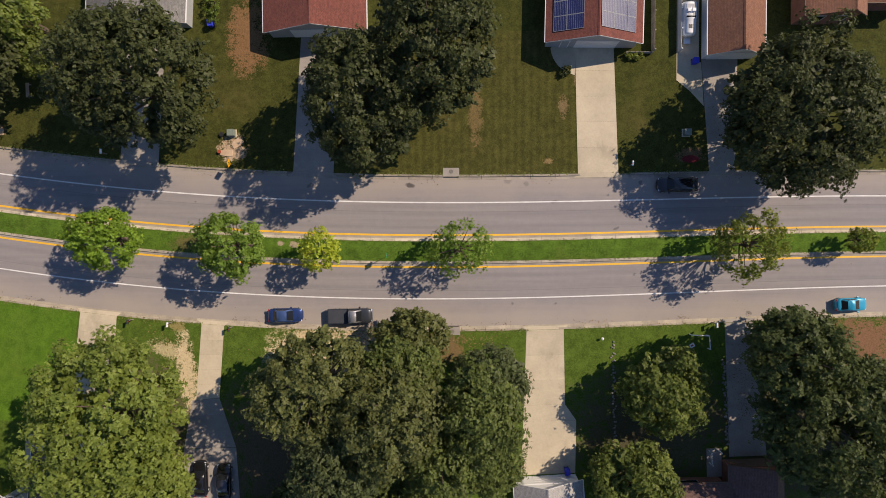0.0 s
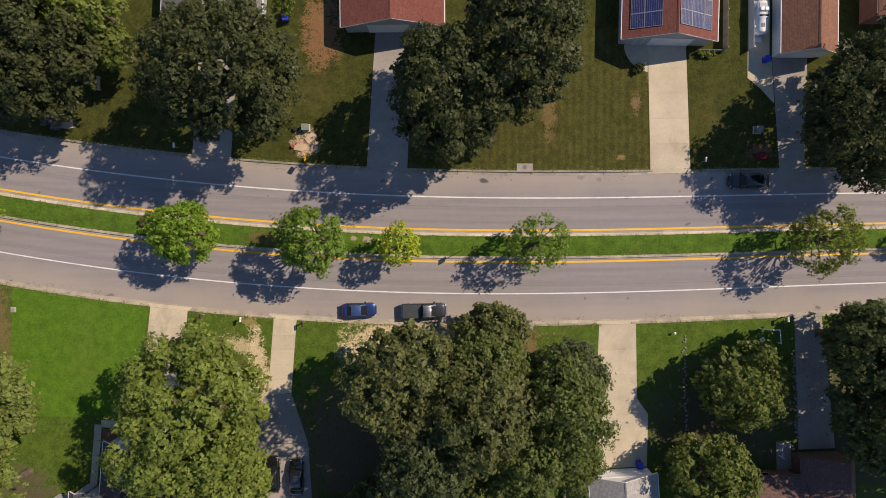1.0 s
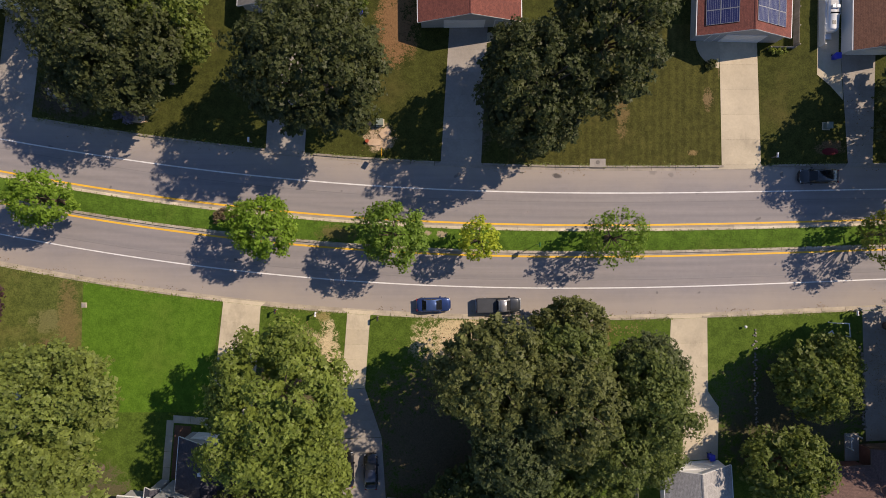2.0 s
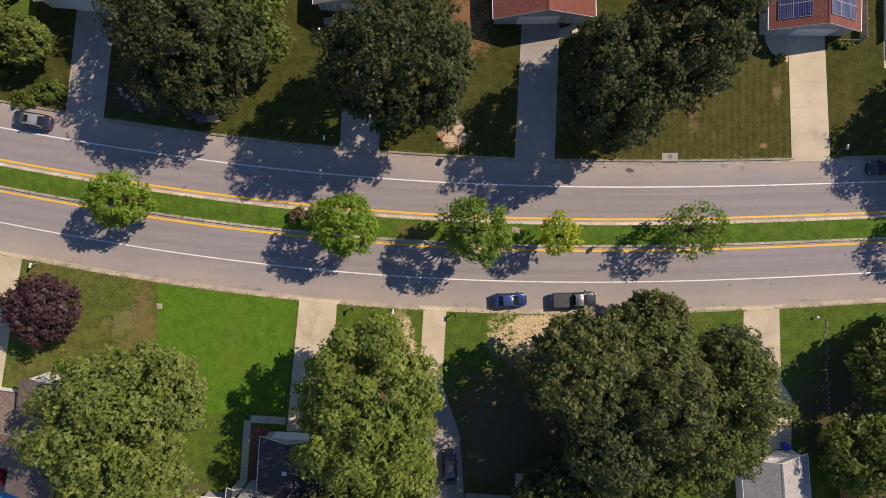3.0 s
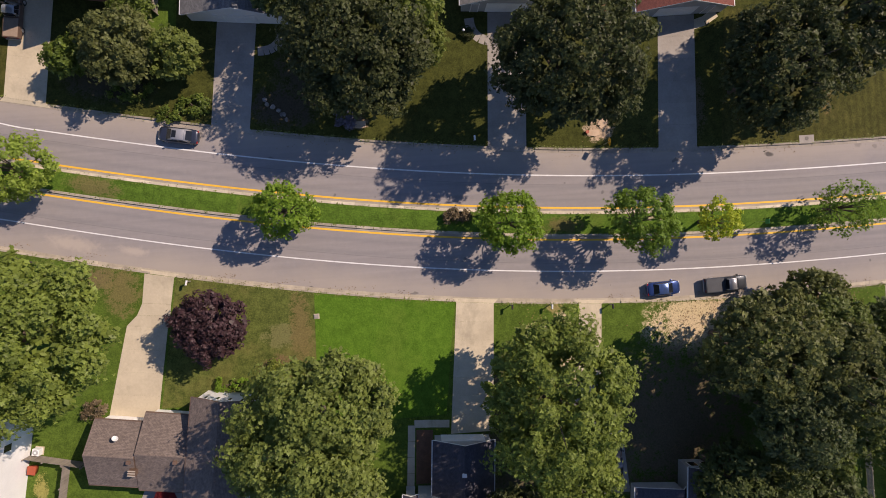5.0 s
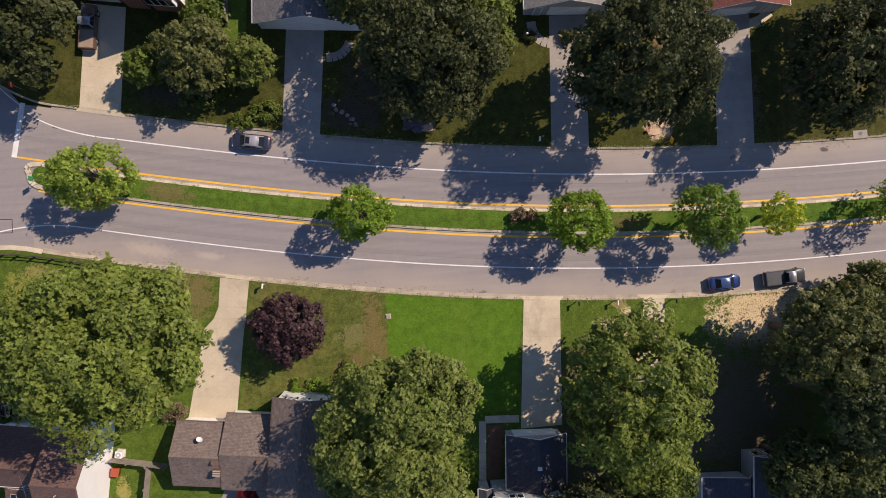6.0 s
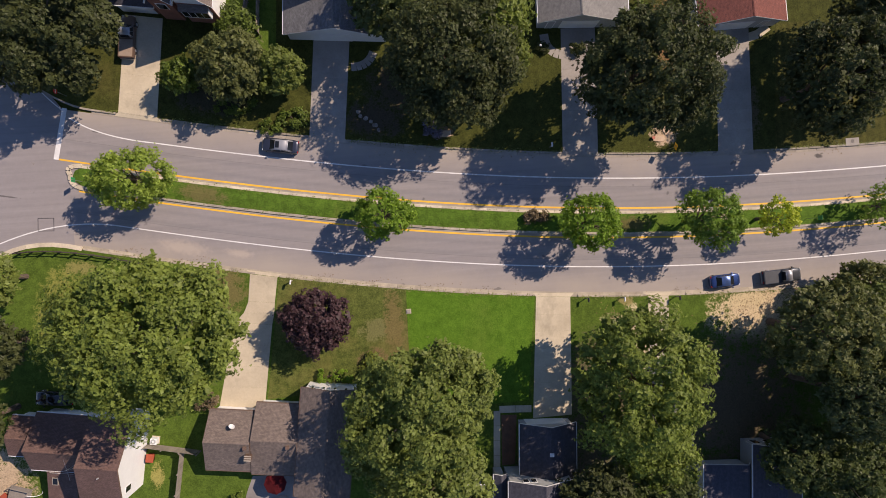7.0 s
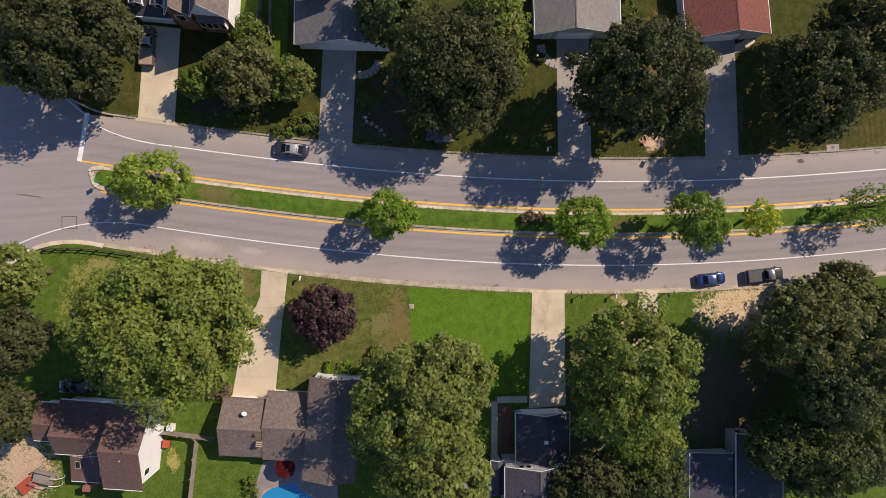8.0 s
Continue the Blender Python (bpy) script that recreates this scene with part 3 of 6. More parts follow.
# ---- driveways: concrete bays with joints ----
def driveway(label, near_l, near_r, far_l, far_r, bays=6, material=CONCRETE, cols=1, flare=0.5, top=0.135):
    """From the gutter (near) to the garage (far); the first bay slopes down to the street."""
    ob = thing("driveway", Matrix(), label, "driveway", "concrete driveways", "structure")
    nl, nr, fl, fr = (Vector(p) for p in (near_l, near_r, far_l, far_r))
    long = ((fl - nl).length + (fr - nr).length) / 2
    cuts = ([0.0, 0.55 / long] if flare else [0.0]) + [(0.55 / long if flare else 0.0) + (1 - (0.55 / long if flare else 0.0)) * (i + 1) / bays for i in range(bays)]
    for i in range(len(cuts) - 1):
        for c in range(cols):
            s0, s1 = cuts[i], cuts[i + 1]
            c0, c1 = c / cols, (c + 1) / cols
            def at(s, k):
                l, r = nl.lerp(fl, s), nr.lerp(fr, s)
                return l.lerp(r, k)
            bm = bmesh.new()
            q = [at(s0, c0), at(s0, c1), at(s1, c1), at(s1, c0)]
            mid = sum(q, Vector((0, 0))) / 4
            q = [p + (mid - p).normalized() * 0.009 for p in q]
            if i == 0 and flare:
                w = (nr - nl).normalized() * flare
                q[0] -= w * (c == 0)
                q[1] += w * (c == cols - 1)
            z = [0.03 if i == 0 and flare else top] * 2 + [top] * 2
            lo = [bm.verts.new((p.x, p.y, -0.05)) for p in q]
            hi = [bm.verts.new((p.x, p.y, h)) for p, h in zip(q, z)]
            flip = (q[1] - q[0]).cross(q[2] - q[1]) < 0
            fs = [hi, lo[::-1]] + [(lo[k], lo[(k + 1) % 4], hi[(k + 1) % 4], hi[k]) for k in range(4)]
            for f in fs:
                bm.faces.new(f[::-1] if flip else f)
            part("slab", bm, material, ob)
    return ob


def kerb_pt(x, side):
    return (x, lane(x, 9.6 if side > 0 else -9.3))


driveway("pale concrete driveway to the garage of the solar house", kerb_pt(18.2, 1), kerb_pt(23.2, 1), (17.75, 25.2), (22.5, 25.2), 5)
# the grey puts tree shade into these two slab colours
driveway("concrete driveway coloured for shade below the red-roofed house", kerb_pt(-17.4, 1), kerb_pt(-12.3, 1), (-16.3, 26.6), (-11.5, 26.6), 6, GREY_AND_SHADED_CONCRETE)
driveway("concrete driveway below the grey-roofed house", kerb_pt(-39.4, 1), kerb_pt(-34.5, 1), (-38.2, 28.0), (-33.4, 28.0), 6, GREY_AND_SHADED_CONCRETE)
driveway("grey concrete driveway in tree shade", kerb_pt(-73.2, 1), kerb_pt(-68.6, 1), (-71.5, 28.6), (-66.8, 28.2), 5, GREY_AND_SHADED_CONCRETE)
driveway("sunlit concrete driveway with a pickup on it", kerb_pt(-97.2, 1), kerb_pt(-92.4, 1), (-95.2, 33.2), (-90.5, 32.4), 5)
driveway("dark shaded driveway beside the brown house", kerb_pt(34.3, 1), kerb_pt(37.4, 1), (33.2, 23.4), (37.6, 23.4), 6, GREY_AND_SHADED_CONCRETE)
driveway("pale concrete driveway with a kinked edge", kerb_pt(-82.3, -1), kerb_pt(-78.8, -1), (-82.9, -5.2), (-79.5, -5.6), 1)
driveway("pale concrete driveway to the double garage", (-82.9, -5.205), (-79.5, -5.605), (-83.6, -6.6), (-79.7, -7.0), 1, flare=0)
driveway("pale concrete driveway to the double garage", (-83.6, -6.605), (-79.7, -7.005), (-84.9, -7.8), (-80.1, -8.5), 1, flare=0)
driveway("pale concrete driveway to the double garage", (-84.9, -7.805), (-80.1, -8.505), (-87.8, -18.7), (-82.0, -19.4), 4, flare=0)
driveway("pale concrete driveway between two lawns", kerb_pt(-44.7, -1), kerb_pt(-40.0, -1), (-46.6, -24.5), (-41.2, -24.6), 7)
driveway("narrow concrete driveway widening towards the house", kerb_pt(-29.1, -1), kerb_pt(-26.2, -1), (-29.9, -19.2), (-26.9, -18.9), 5, flare=0.6)
# both bays take the darker concrete to stand in for canopy shade
driveway("wide concrete parking bay with shade in its colour", (-30.4, -19.25), (-26.9, -18.95), (-31.5, -25.4), (-24.8, -25.2), 3, flare=0, material=GREY_AND_SHADED_CONCRETE)
driveway("wide concrete parking bay with shade in its colour", (-31.5, -25.45), (-24.8, -25.25), (-31.7, -34.0), (-24.2, -34.0), 3, flare=0, material=GREY_AND_SHADED_CONCRETE)
driveway("pale concrete driveway to the white garage", kerb_pt(11.9, -1), kerb_pt(16.5, -1), (11.55, -19.6), (16.7, -19.4), 3)
driveway("pale concrete driveway widening to the white garage", (11.55, -19.605), (16.7, -19.405), (11.5, -21.6), (18.1, -21.4), 1, flare=0)
driveway("pale concrete driveway widening to the white garage", (11.5, -21.605), (18.1, -21.405), (11.2, -28.4), (18.0, -28.0), 3, flare=0)
driveway("shaded concrete driveway littered with leaves", kerb_pt(36.3, -1), kerb_pt(39.7, -1), (37.0, -25.8), (41.6, -25.6), 7, GREY_AND_SHADED_CONCRETE)

# ---- trees ----
def leaves(name, lobes, count, size, material, parent, rng, up=0.75, low=-0.25, per=7):
    """A crown of separate leaves set along many outward twigs; lobes: rows of x, y, z, radius."""
    lobes = np.asarray(lobes)
    twigs = max(1, count // per)
    count = twigs * per
    share = lobes[:, 3] ** 2
    pick = rng.choice(len(lobes), twigs, p=share / share.sum())
    z = rng.uniform(low, 1.0, twigs)
    a = rng.uniform(0, 2 * np.pi, twigs)
    d = np.stack([np.sqrt(1 - z * z) * np.cos(a), np.sqrt(1 - z * z) * np.sin(a), z], 1)
    shape = rng.uniform(0.75, 1.25, (len(lobes), 3)) * np.array([1, 1, 0.8])
    out = lobes[pick, :3] * np.array([1, 1, 0])
    out /= np.abs(out).max() + 1e-6
    way = d * 0.6 + out * 0.7 + rng.normal(0, 0.25, (twigs, 3)) + np.array([0, 0, 0.1])
    way /= np.linalg.norm(way, axis=1)[:, None]
    r = lobes[pick, 3][:, None]
    start = lobes[pick, :3] + d * r * shape[pick] * rng.uniform(0.15, 0.65, (twigs, 1))
    long = r * rng.uniform(0.4, 0.9, (twigs, 1))
    u = (np.tile(np.arange(per), twigs)[:, None] + rng.uniform(0, 1, (count, 1))) / per
    k = np.repeat(np.arange(twigs), per)
    c = start[k] + way[k] * long[k] * u + rng.normal(0, size * 0.4, (count, 3))
    n = d[k] * 0.5 + out[k] * 0.42 + rng.normal(0, 0.42, (count, 3)) + np.array([0, 0, up * 0.85])
    n /= np.linalg.norm(n, axis=1)[:, None]
    t = way[k] + rng.normal(0, 0.55, (count, 3))
    t -= n * (t * n).sum(1)[:, None]
    t /= np.linalg.norm(t, axis=1)[:, None]
    b = np.cross(n, t)
    s = size * rng.uniform(0.5, 1.5, count)[:, None]
    q = np.stack([c - t * s * 0.62, c + b * s * 0.36 + n * s * 0.1, c + t * s * 0.62 - n * s * 0.12, c - b * s * 0.36 + n * s * 0.1], 1).reshape(-1, 3)
    me = bpy.data.meshes.new(name)
    me.vertices.add(count * 4)
    me.vertices.foreach_set("co", q.ravel())
    me.loops.add(count * 4)
    me.loops.foreach_set("vertex_index", np.arange(count * 4))
    me.polygons.add(count)
    me.polygons.foreach_set("loop_start", np.arange(0, count * 4, 4))
    me.polygons.foreach_set("loop_total", np.full(count, 4))
    me.update(calc_edges=True)
    me.materials.append(material)
    ob = new(name, me)
    ob.parent = parent
    return ob


def sprays(name, boughs, leaf, spacing, material, parent, rng, per=6, layers=1.5, low=-0.35, lift=0.5, keep=1.0, loose=0.3):
    """A crown of leaf rosettes that sit at the twig ends over each bough; boughs: rows of x, y, z, radius."""
    boughs = np.asarray(boughs)
    want = layers * keep * 2 * np.pi * (1 - low) * boughs[:, 3] ** 2 / spacing ** 2
    pick = np.repeat(np.arange(len(boughs)), np.maximum(3, want.astype(int)))
    n = len(pick)
    z = rng.uniform(low, 1.0, n)
    a = rng.uniform(0, 2 * np.pi, n)
    d = np.stack([np.sqrt(1 - z * z) * np.cos(a), np.sqrt(1 - z * z) * np.sin(a), z], 1)
    out = boughs[pick, :3] * np.array([1, 1, 0])
    out /= np.abs(out).max() + 1e-6
    stray = np.minimum(rng.uniform(0.6, 1.0, (n, 1)) + loose * rng.exponential(0.4, (n, 1)), 2.0)
    c = boughs[pick, :3] + (d + out * 0.35) * boughs[pick, 3][:, None] * stray * np.array([1, 1, 0.85])
    axis = d * 0.65 + out * 0.35 + rng.normal(0, 0.28, (n, 3)) + np.array([0, 0, lift])
    axis /= np.linalg.norm(axis, axis=1)[:, None]
    side = np.cross(axis, rng.normal(0, 1, (n, 3)))
    side /= np.linalg.norm(side, axis=1)[:, None]
    other = np.cross(axis, side)
    k = np.repeat(np.arange(n), per)
    m = n * per
    phi = (np.tile(np.arange(per), n) + rng.uniform(-0.35, 0.35, m)) * 2 * np.pi / per
    tilt = rng.uniform(-0.1, 0.75, m)[:, None]
    radial = side[k] * np.cos(phi)[:, None] + other[k] * np.sin(phi)[:, None]
    t = radial * np.cos(tilt) + axis[k] * np.sin(tilt)
    nrm = axis[k] * np.cos(tilt) - radial * np.sin(tilt) + rng.normal(0, 0.16, (m, 3))
    nrm -= t * (nrm * t).sum(1)[:, None]
    nrm /= np.linalg.norm(nrm, axis=1)[:, None]
    b = np.cross(nrm, t)
    s = leaf * rng.uniform(0.65, 1.35, m)[:, None]
    rim = np.stack([c[k] + t * s * 0.62 + b * s * 0.34 + nrm * s * 0.05, c[k] + t * s * 1.2 - nrm * s * 0.1, c[k] + t * s * 0.62 - b * s * 0.34 + nrm * s * 0.05], 1).reshape(n, per * 3, 3)
    q = np.concatenate([c[:, None, :], rim], 1).reshape(-1, 3)
    first = np.repeat(np.arange(n) * (per * 3 + 1), per)
    tip = first + 1 + np.tile(np.arange(per) * 3, n)
    me = bpy.data.meshes.new(name)
    me.vertices.add(len(q))
    me.vertices.foreach_set("co", q.ravel())
    me.loops.add(m * 4)
    me.loops.foreach_set("vertex_index", np.stack([first, tip, tip + 1, tip + 2], 1).ravel())
    me.polygons.add(m)
    me.polygons.foreach_set("loop_start", np.arange(0, m * 4, 4))
    me.polygons.foreach_set("loop_total", np.full(m, 4))
    me.update(calc_edges=True)
    me.materials.append(material)
    ob = new(name, me)
    ob.parent = parent
    return ob


def tree(label, x, y, radius, height, material, seed, squash=(1.0, 1.0), leaf=0.195, spacing=0.405, turn=0.0, category="tree", name="tree", trunk=None, base=LAWN_Z, thin=0.0, boughs=120, layers=1.35, lift=0.4, loose=0.3, half=None, gaps=-0.45):
    """A trunk with limbs and a crown of boughs set with leaf rosettes; radius and height of the crown's rim and top. thin: share of the foliage that is missing."""
    rng = np.random.default_rng(seed)
    ob = thing(name, pose(x, y, base, 0, 0, turn), label, category)
    half = half or min(radius * 1.0, height * 0.45)
    mid = height - half
    size = radius * 1.5 / math.sqrt(boughs)
    lobes = []
    for i in range(boughs):
        zz = 1 - 1.6 * (i + 0.5) / boughs
        a = i * 2.39996 + rng.normal(0, 0.3)
        k = rng.uniform(0.68, 1.0) * (1 + 0.10 * math.sin(2 * a + seed) + 0.08 * math.sin(3 * a + 2.1 * seed) + 0.06 * math.sin(6 * a + seed))
        r = math.sqrt(max(0.0, 1 - zz * zz))
        lobes.append((radius * squash[0] * k * r * math.cos(a), radius * squash[1] * k * r * math.sin(a), mid + half * zz * rng.uniform(0.66, 1.0), size * rng.uniform(0.6, 1.25)))
    lobes = [l for l in lobes if noise.noise(Vector((l[0] * 0.45, l[1] * 0.45, l[2] * 0.3 + seed * 7.3))) > gaps]
    for i in range(26):
        a, k = rng.uniform(0, 6.28), rng.uniform(0.86, 1.0)
        lobes.append((radius * squash[0] * k * math.cos(a), radius * squash[1] * k * math.sin(a), mid + half * rng.uniform(-0.5, 0.25), size * rng.uniform(0.3, 0.6)))
    reach = [max([math.hypot(l[0] / squash[0], l[1] / squash[1]) + l[3] * 0.9 for l in lobes if int((math.atan2(l[1], l[0]) + math.pi) / 6.3 * 12) == k] or [radius]) for k in range(12)]
    fit_ = radius * 12 / sum(reach)
    lobes = [(l[0] * fit_, l[1] * fit_, l[2], l[3] * fit_) for l in lobes]
    sprays("crown", lobes, leaf, spacing, material, ob, rng, layers=layers, lift=lift, keep=1 - thin, loose=loose)
    if thin < 0.04:
        inner = []
        for i in range(90):
            a, k = i * 2.39996, 0.9 * math.sqrt((i + 0.5) / 90)
            inner.append((radius * squash[0] * k * math.cos(a), radius * squash[1] * k * math.sin(a), mid + half * ((1 - k * k) ** 0.5 * rng.uniform(0.0, 0.52) - 0.3 * k), radius * 0.11))
        leaves("inner_foliage", inner, int(58 * math.pi * (0.9 * radius) ** 2 * squash[0] * squash[1]), 0.45, material, ob, rng, up=1.4)
    bm = bmesh.new()
    tr = trunk or 0.02 * height + 0.06
    tube(bm, [(0, 0, -0.1), (0.03, 0.02, height * 0.12), (0.1, -0.05, mid * 0.6), (0.1, 0.1, mid + half * 0.2)], [tr * 1.4, tr, tr * 0.8, tr * 0.35], 9)
    for l in rng.permutation(len(lobes))[:22 if thin > 0.3 else 14]:
        lx, ly, lz, lr = lobes[l]
        s = rng.uniform(0.35, 0.62) * mid
        tube(bm, [(0.06, 0, s), (lx * 0.45, ly * 0.45, s + (lz - s) * 0.55), (lx, ly, lz)], [tr * 0.45, tr * 0.28, tr * 0.08], 5)
    part("trunk", bm, BARK, ob)
    return ob


big = "tall oak with dark green crown"
warm = "tall oak with yellowish green crown"
# north side
tree(big + " beside the brown house", 41.0, 15.2, 8.9, 13.6, OAK, 11, squash=(1.0, 1.0))
tree(big + " shading the red-roofed house", 0.6, 22.0, 7.2, 18.4, OAK, 12, squash=(0.95, 1.15), half=8.6)
tree(big + " over a shaded driveway", -7.3, 16.3, 6.9, 16.8, OAK, 13, squash=(0.90, 1.14), turn=12, half=7.4)
tree(big + " over a shaded driveway mouth", -31.2, 18.4, 8.1, 19.4, OAK, 14, squash=(1.0, 0.96), half=8.6, boughs=170, gaps=-1.0)
tree(big + " beside a narrow lawn", -54.2, 21.8, 8.7, 15.2, OAK, 15, squash=(0.9, 0.96), half=6.8)
tree("green tree beside the speckled grey roof, shade in its leaf colour", -61.8, 30.2, 4.6, 11.5, OAK_DARK_SHADED, 66)
tree("leafy tree with olive green crown behind a lawn", -48.8, 27.6, 4.6, 12.5, OAK_WARM, 16)
tree("small leafy tree beside the lawn", -46.6, 23.0, 2.6, 7.5, MAPLE_DULL, 17, leaf=0.20, spacing=0.37, boughs=90, loose=0.4)
tree("broad low tree with yellowish green crown", -81.3, 24.2, 4.3, 8.2, OAK_TAN, 18, leaf=0.19, spacing=0.36)
tree("low bright green tree beside the driveway", -75.5, 23.5, 2.9, 6.6, MAPLE_DULL, 19, leaf=0.20, spacing=0.37, boughs=90, loose=0.4)
tree("small rounded bright green tree", -87.8, 23.8, 2.3, 5.4, SHRUB_LEAF, 20, leaf=0.20, spacing=0.37, boughs=90, loose=0.4)
tree(big + " at the street corner", -101.8, 29.6, 8.8, 14.5, OAK, 21, squash=(0.98, 1.0))
tree("yellowish green young tree at the corner", -110.0, 27.0, 2.8, 8.0, YELLOW_LEAF, 22)
# south side
tree(warm + " beside a driveway", -35.3, -18.3, 8.4, 17.8, OAK_WARM, 31, squash=(0.97, 1.05), half=7.8, gaps=-1.0)
tree("finer-leaved bright green tree behind the oak", -32.8, -27.2, 5.2, 11.5, OAK_WARM, 67, leaf=0.18, spacing=0.34, loose=0.6)
tree(big + " in a dense group", -12.0, -14.7, 6.3, 18.8, OAK_TAN, 32, half=8.4)
tree(big + " in a dense group", -3.8, -17.6, 6.0, 19.0, OAK_TAN, 33, squash=(0.95, 1.1), half=8.2)
tree("feathery green tree in a dense group", 5.6, -17.8, 5.0, 14.6, FEATHER, 34, squash=(0.9, 1.2), leaf=0.17, spacing=0.32, loose=0.6)
tree("grey-green fine-leaved tree at the group's edge", 6.7, -15.8, 4.7, 10.5, FEATHER_DULL, 37, leaf=0.17, spacing=0.32, loose=0.6)
tree("smaller olive tree at the group's edge", -2.0, -9.9, 4.0, 9.0, OAK_TAN, 35, squash=(1.15, 0.75))
tree("soft bright green tree between two oaks", -3.0, -12.9, 3.9, 12.5, FEATHER, 59, squash=(1.2, 0.85), leaf=0.17, spacing=0.32, loose=0.6)
tree("tall fine-leaved tree in a dense group", 1.4, -23.4, 5.2, 14.0, FEATHER, 36, leaf=0.17, spacing=0.32, loose=0.6)
tree("feathery green tree behind the group", -9.4, -22.6, 4.8, 16.5, FEATHER_DULL, 62, leaf=0.17, spacing=0.32, loose=0.6)
tree("low feathery green tree behind the group", -3.6, -27.6, 4.2, 11.0, FEATHER, 63, leaf=0.17, spacing=0.32, loose=0.6)
tree(big + " behind the dense group", -9.0, -33.0, 5.6, 13.0, OAK_DARK_SHADED, 49)
tree("leafy green tree on a shaded lawn", 27.2, -16.5, 4.9, 9.0, MAPLE_DULL, 38, leaf=0.20, spacing=0.37, boughs=90, loose=0.4)
tree("leafy green tree before the house", 23.7, -27.0, 4.9, 9.0, MAPLE_DULL, 39, leaf=0.20, spacing=0.37, boughs=90, loose=0.4)
tree(big + " beside the driveway", 39.3, -11.0, 5.2, 14.8, OAK_DARK_SHADED, 40)
tree(big + " in deep shade", 44.6, -18.9, 8.6, 16.5, OAK_DARK_SHADED, 41)
tree(big + " at the end of the row", 53.5, -22.5, 7.0, 15.0, OAK, 50)
tree(warm + " over the corner lot", -90.5, -7.1, 10.3, 20.0, OAK_WARM, 42, squash=(1.03, 0.82), half=7.2)
tree(warm + " before the taupe-roofed house", -62.3, -19.9, 9.6, 16.6, OAK_MID, 43, squash=(1.1, 0.80), turn=42, half=7.2)
tree(warm + " behind the taupe-roofed house", -60.2, -29.0, 6.4, 17.0, OAK_MID, 68, spacing=0.47)
tree(big + " at the corner lot's edge", -110.2, 0.6, 3.7, 11.0, OAK_MID, 44)
tree(big + " beside the corner house", -110.8, -7.4, 4.3, 12.0, OAK, 45)
tree(big + " beside the corner house", -112.6, -15.8, 4.2, 12.5, OAK, 46)
# the next two wear darker leaves in place of shade cast on them
tree("leafy tree behind the blue-roofed house", -41.0, -34.0, 5.4, 13.0, OAK, 47, spacing=0.47)
tree("leafy tree behind a lawn, shade in its leaf colour", -32.6, -35.0, 4.6, 12.0, OAK_DARK_SHADED, 69, spacing=0.5)
tree("dark leafy tree behind the dense group", -14.6, -30.4, 4.6, 12.0, OAK_DARK_SHADED, 70, spacing=0.5)
tree("fine-leaved dull green tree behind the dense group", -4.2, -33.4, 4.4, 12.0, FEATHER_DULL, 71, leaf=0.2, spacing=0.42, loose=0.6)
tree("rounded dark purple-leaved plum tree", -73.8, -8.2, 4.2, 7.2, PURPLE_LEAF, 48, squash=(1.05, 0.94), leaf=0.17, spacing=0.33, boughs=110, loose=0.3)
tree("low feathery green tree beside the white garage", 6.9, -24.6, 3.8, 10.0, FEATHER, 60, leaf=0.17, spacing=0.32, loose=0.6)
# added as the neighbouring oak's lower crown, to shade the driveway
tree("added low crown under the oak, shading the driveway", 41.2, -11.4, 4.3, 8.6, OAK_DARK_SHADED, 61)
# median
med = "young maple with bright green crown on the median"
tree(med, -94.1, 11.2, 4.4, 8.2, MAPLE_MIX, 51, squash=(1.1, 0.85), name="street_tree", leaf=0.17, spacing=0.30, boughs=120, lift=0.2, loose=0.45, gaps=-1.0, thin=0.05, layers=1.6)
tree(med, -64.2, 4.5, 3.5, 8.2, MAPLE, 52, name="street_tree", leaf=0.17, spacing=0.30, boughs=120, lift=0.2, loose=0.45, gaps=-1.0, thin=0.05, layers=1.6)
tree(med, -38.1, 1.25, 3.8, 9.0, MAPLE, 53, name="street_tree", leaf=0.17, spacing=0.30, boughs=120, lift=0.2, loose=0.45, gaps=-1.0, thin=0.05, layers=1.6)
tree("young maple with soft green crown on the median", -22.8, 0.4, 3.9, 10.2, MAPLE_SOFT, 54, name="street_tree", leaf=0.17, spacing=0.30, boughs=120, lift=0.2, loose=0.45, gaps=-1.0, thin=0.05, layers=1.6)
tree("small yellowing tree on the median", -12.8, -0.2, 2.5, 7.2, YELLOW_LEAF, 55, name="street_tree", leaf=0.17, spacing=0.30, boughs=120, lift=0.2, loose=0.45, gaps=-1.0, thin=0.25)
tree("sparse young tree with thin crown on the median", 3.5, 0.2, 3.8, 8.0, MAPLE_SOFT, 56, squash=(1.1, 0.85), name="street_tree", leaf=0.17, spacing=0.30, boughs=120, lift=0.2, loose=0.45, gaps=-1.0, thin=0.6)
tree("olive green thinning tree on the median", 36.9, 0.6, 4.0, 8.6, OLIVE_LEAF, 57, name="street_tree", leaf=0.17, spacing=0.30, boughs=120, lift=0.2, loose=0.45, gaps=-1.0, thin=0.5)
tree("very thin small tree on the median", 51.0, 1.1, 1.6, 4.2, OLIVE_LEAF, 58, name="street_tree", leaf=0.17, spacing=0.30, boughs=120, lift=0.2, loose=0.45, gaps=-1.0, thin=0.6)

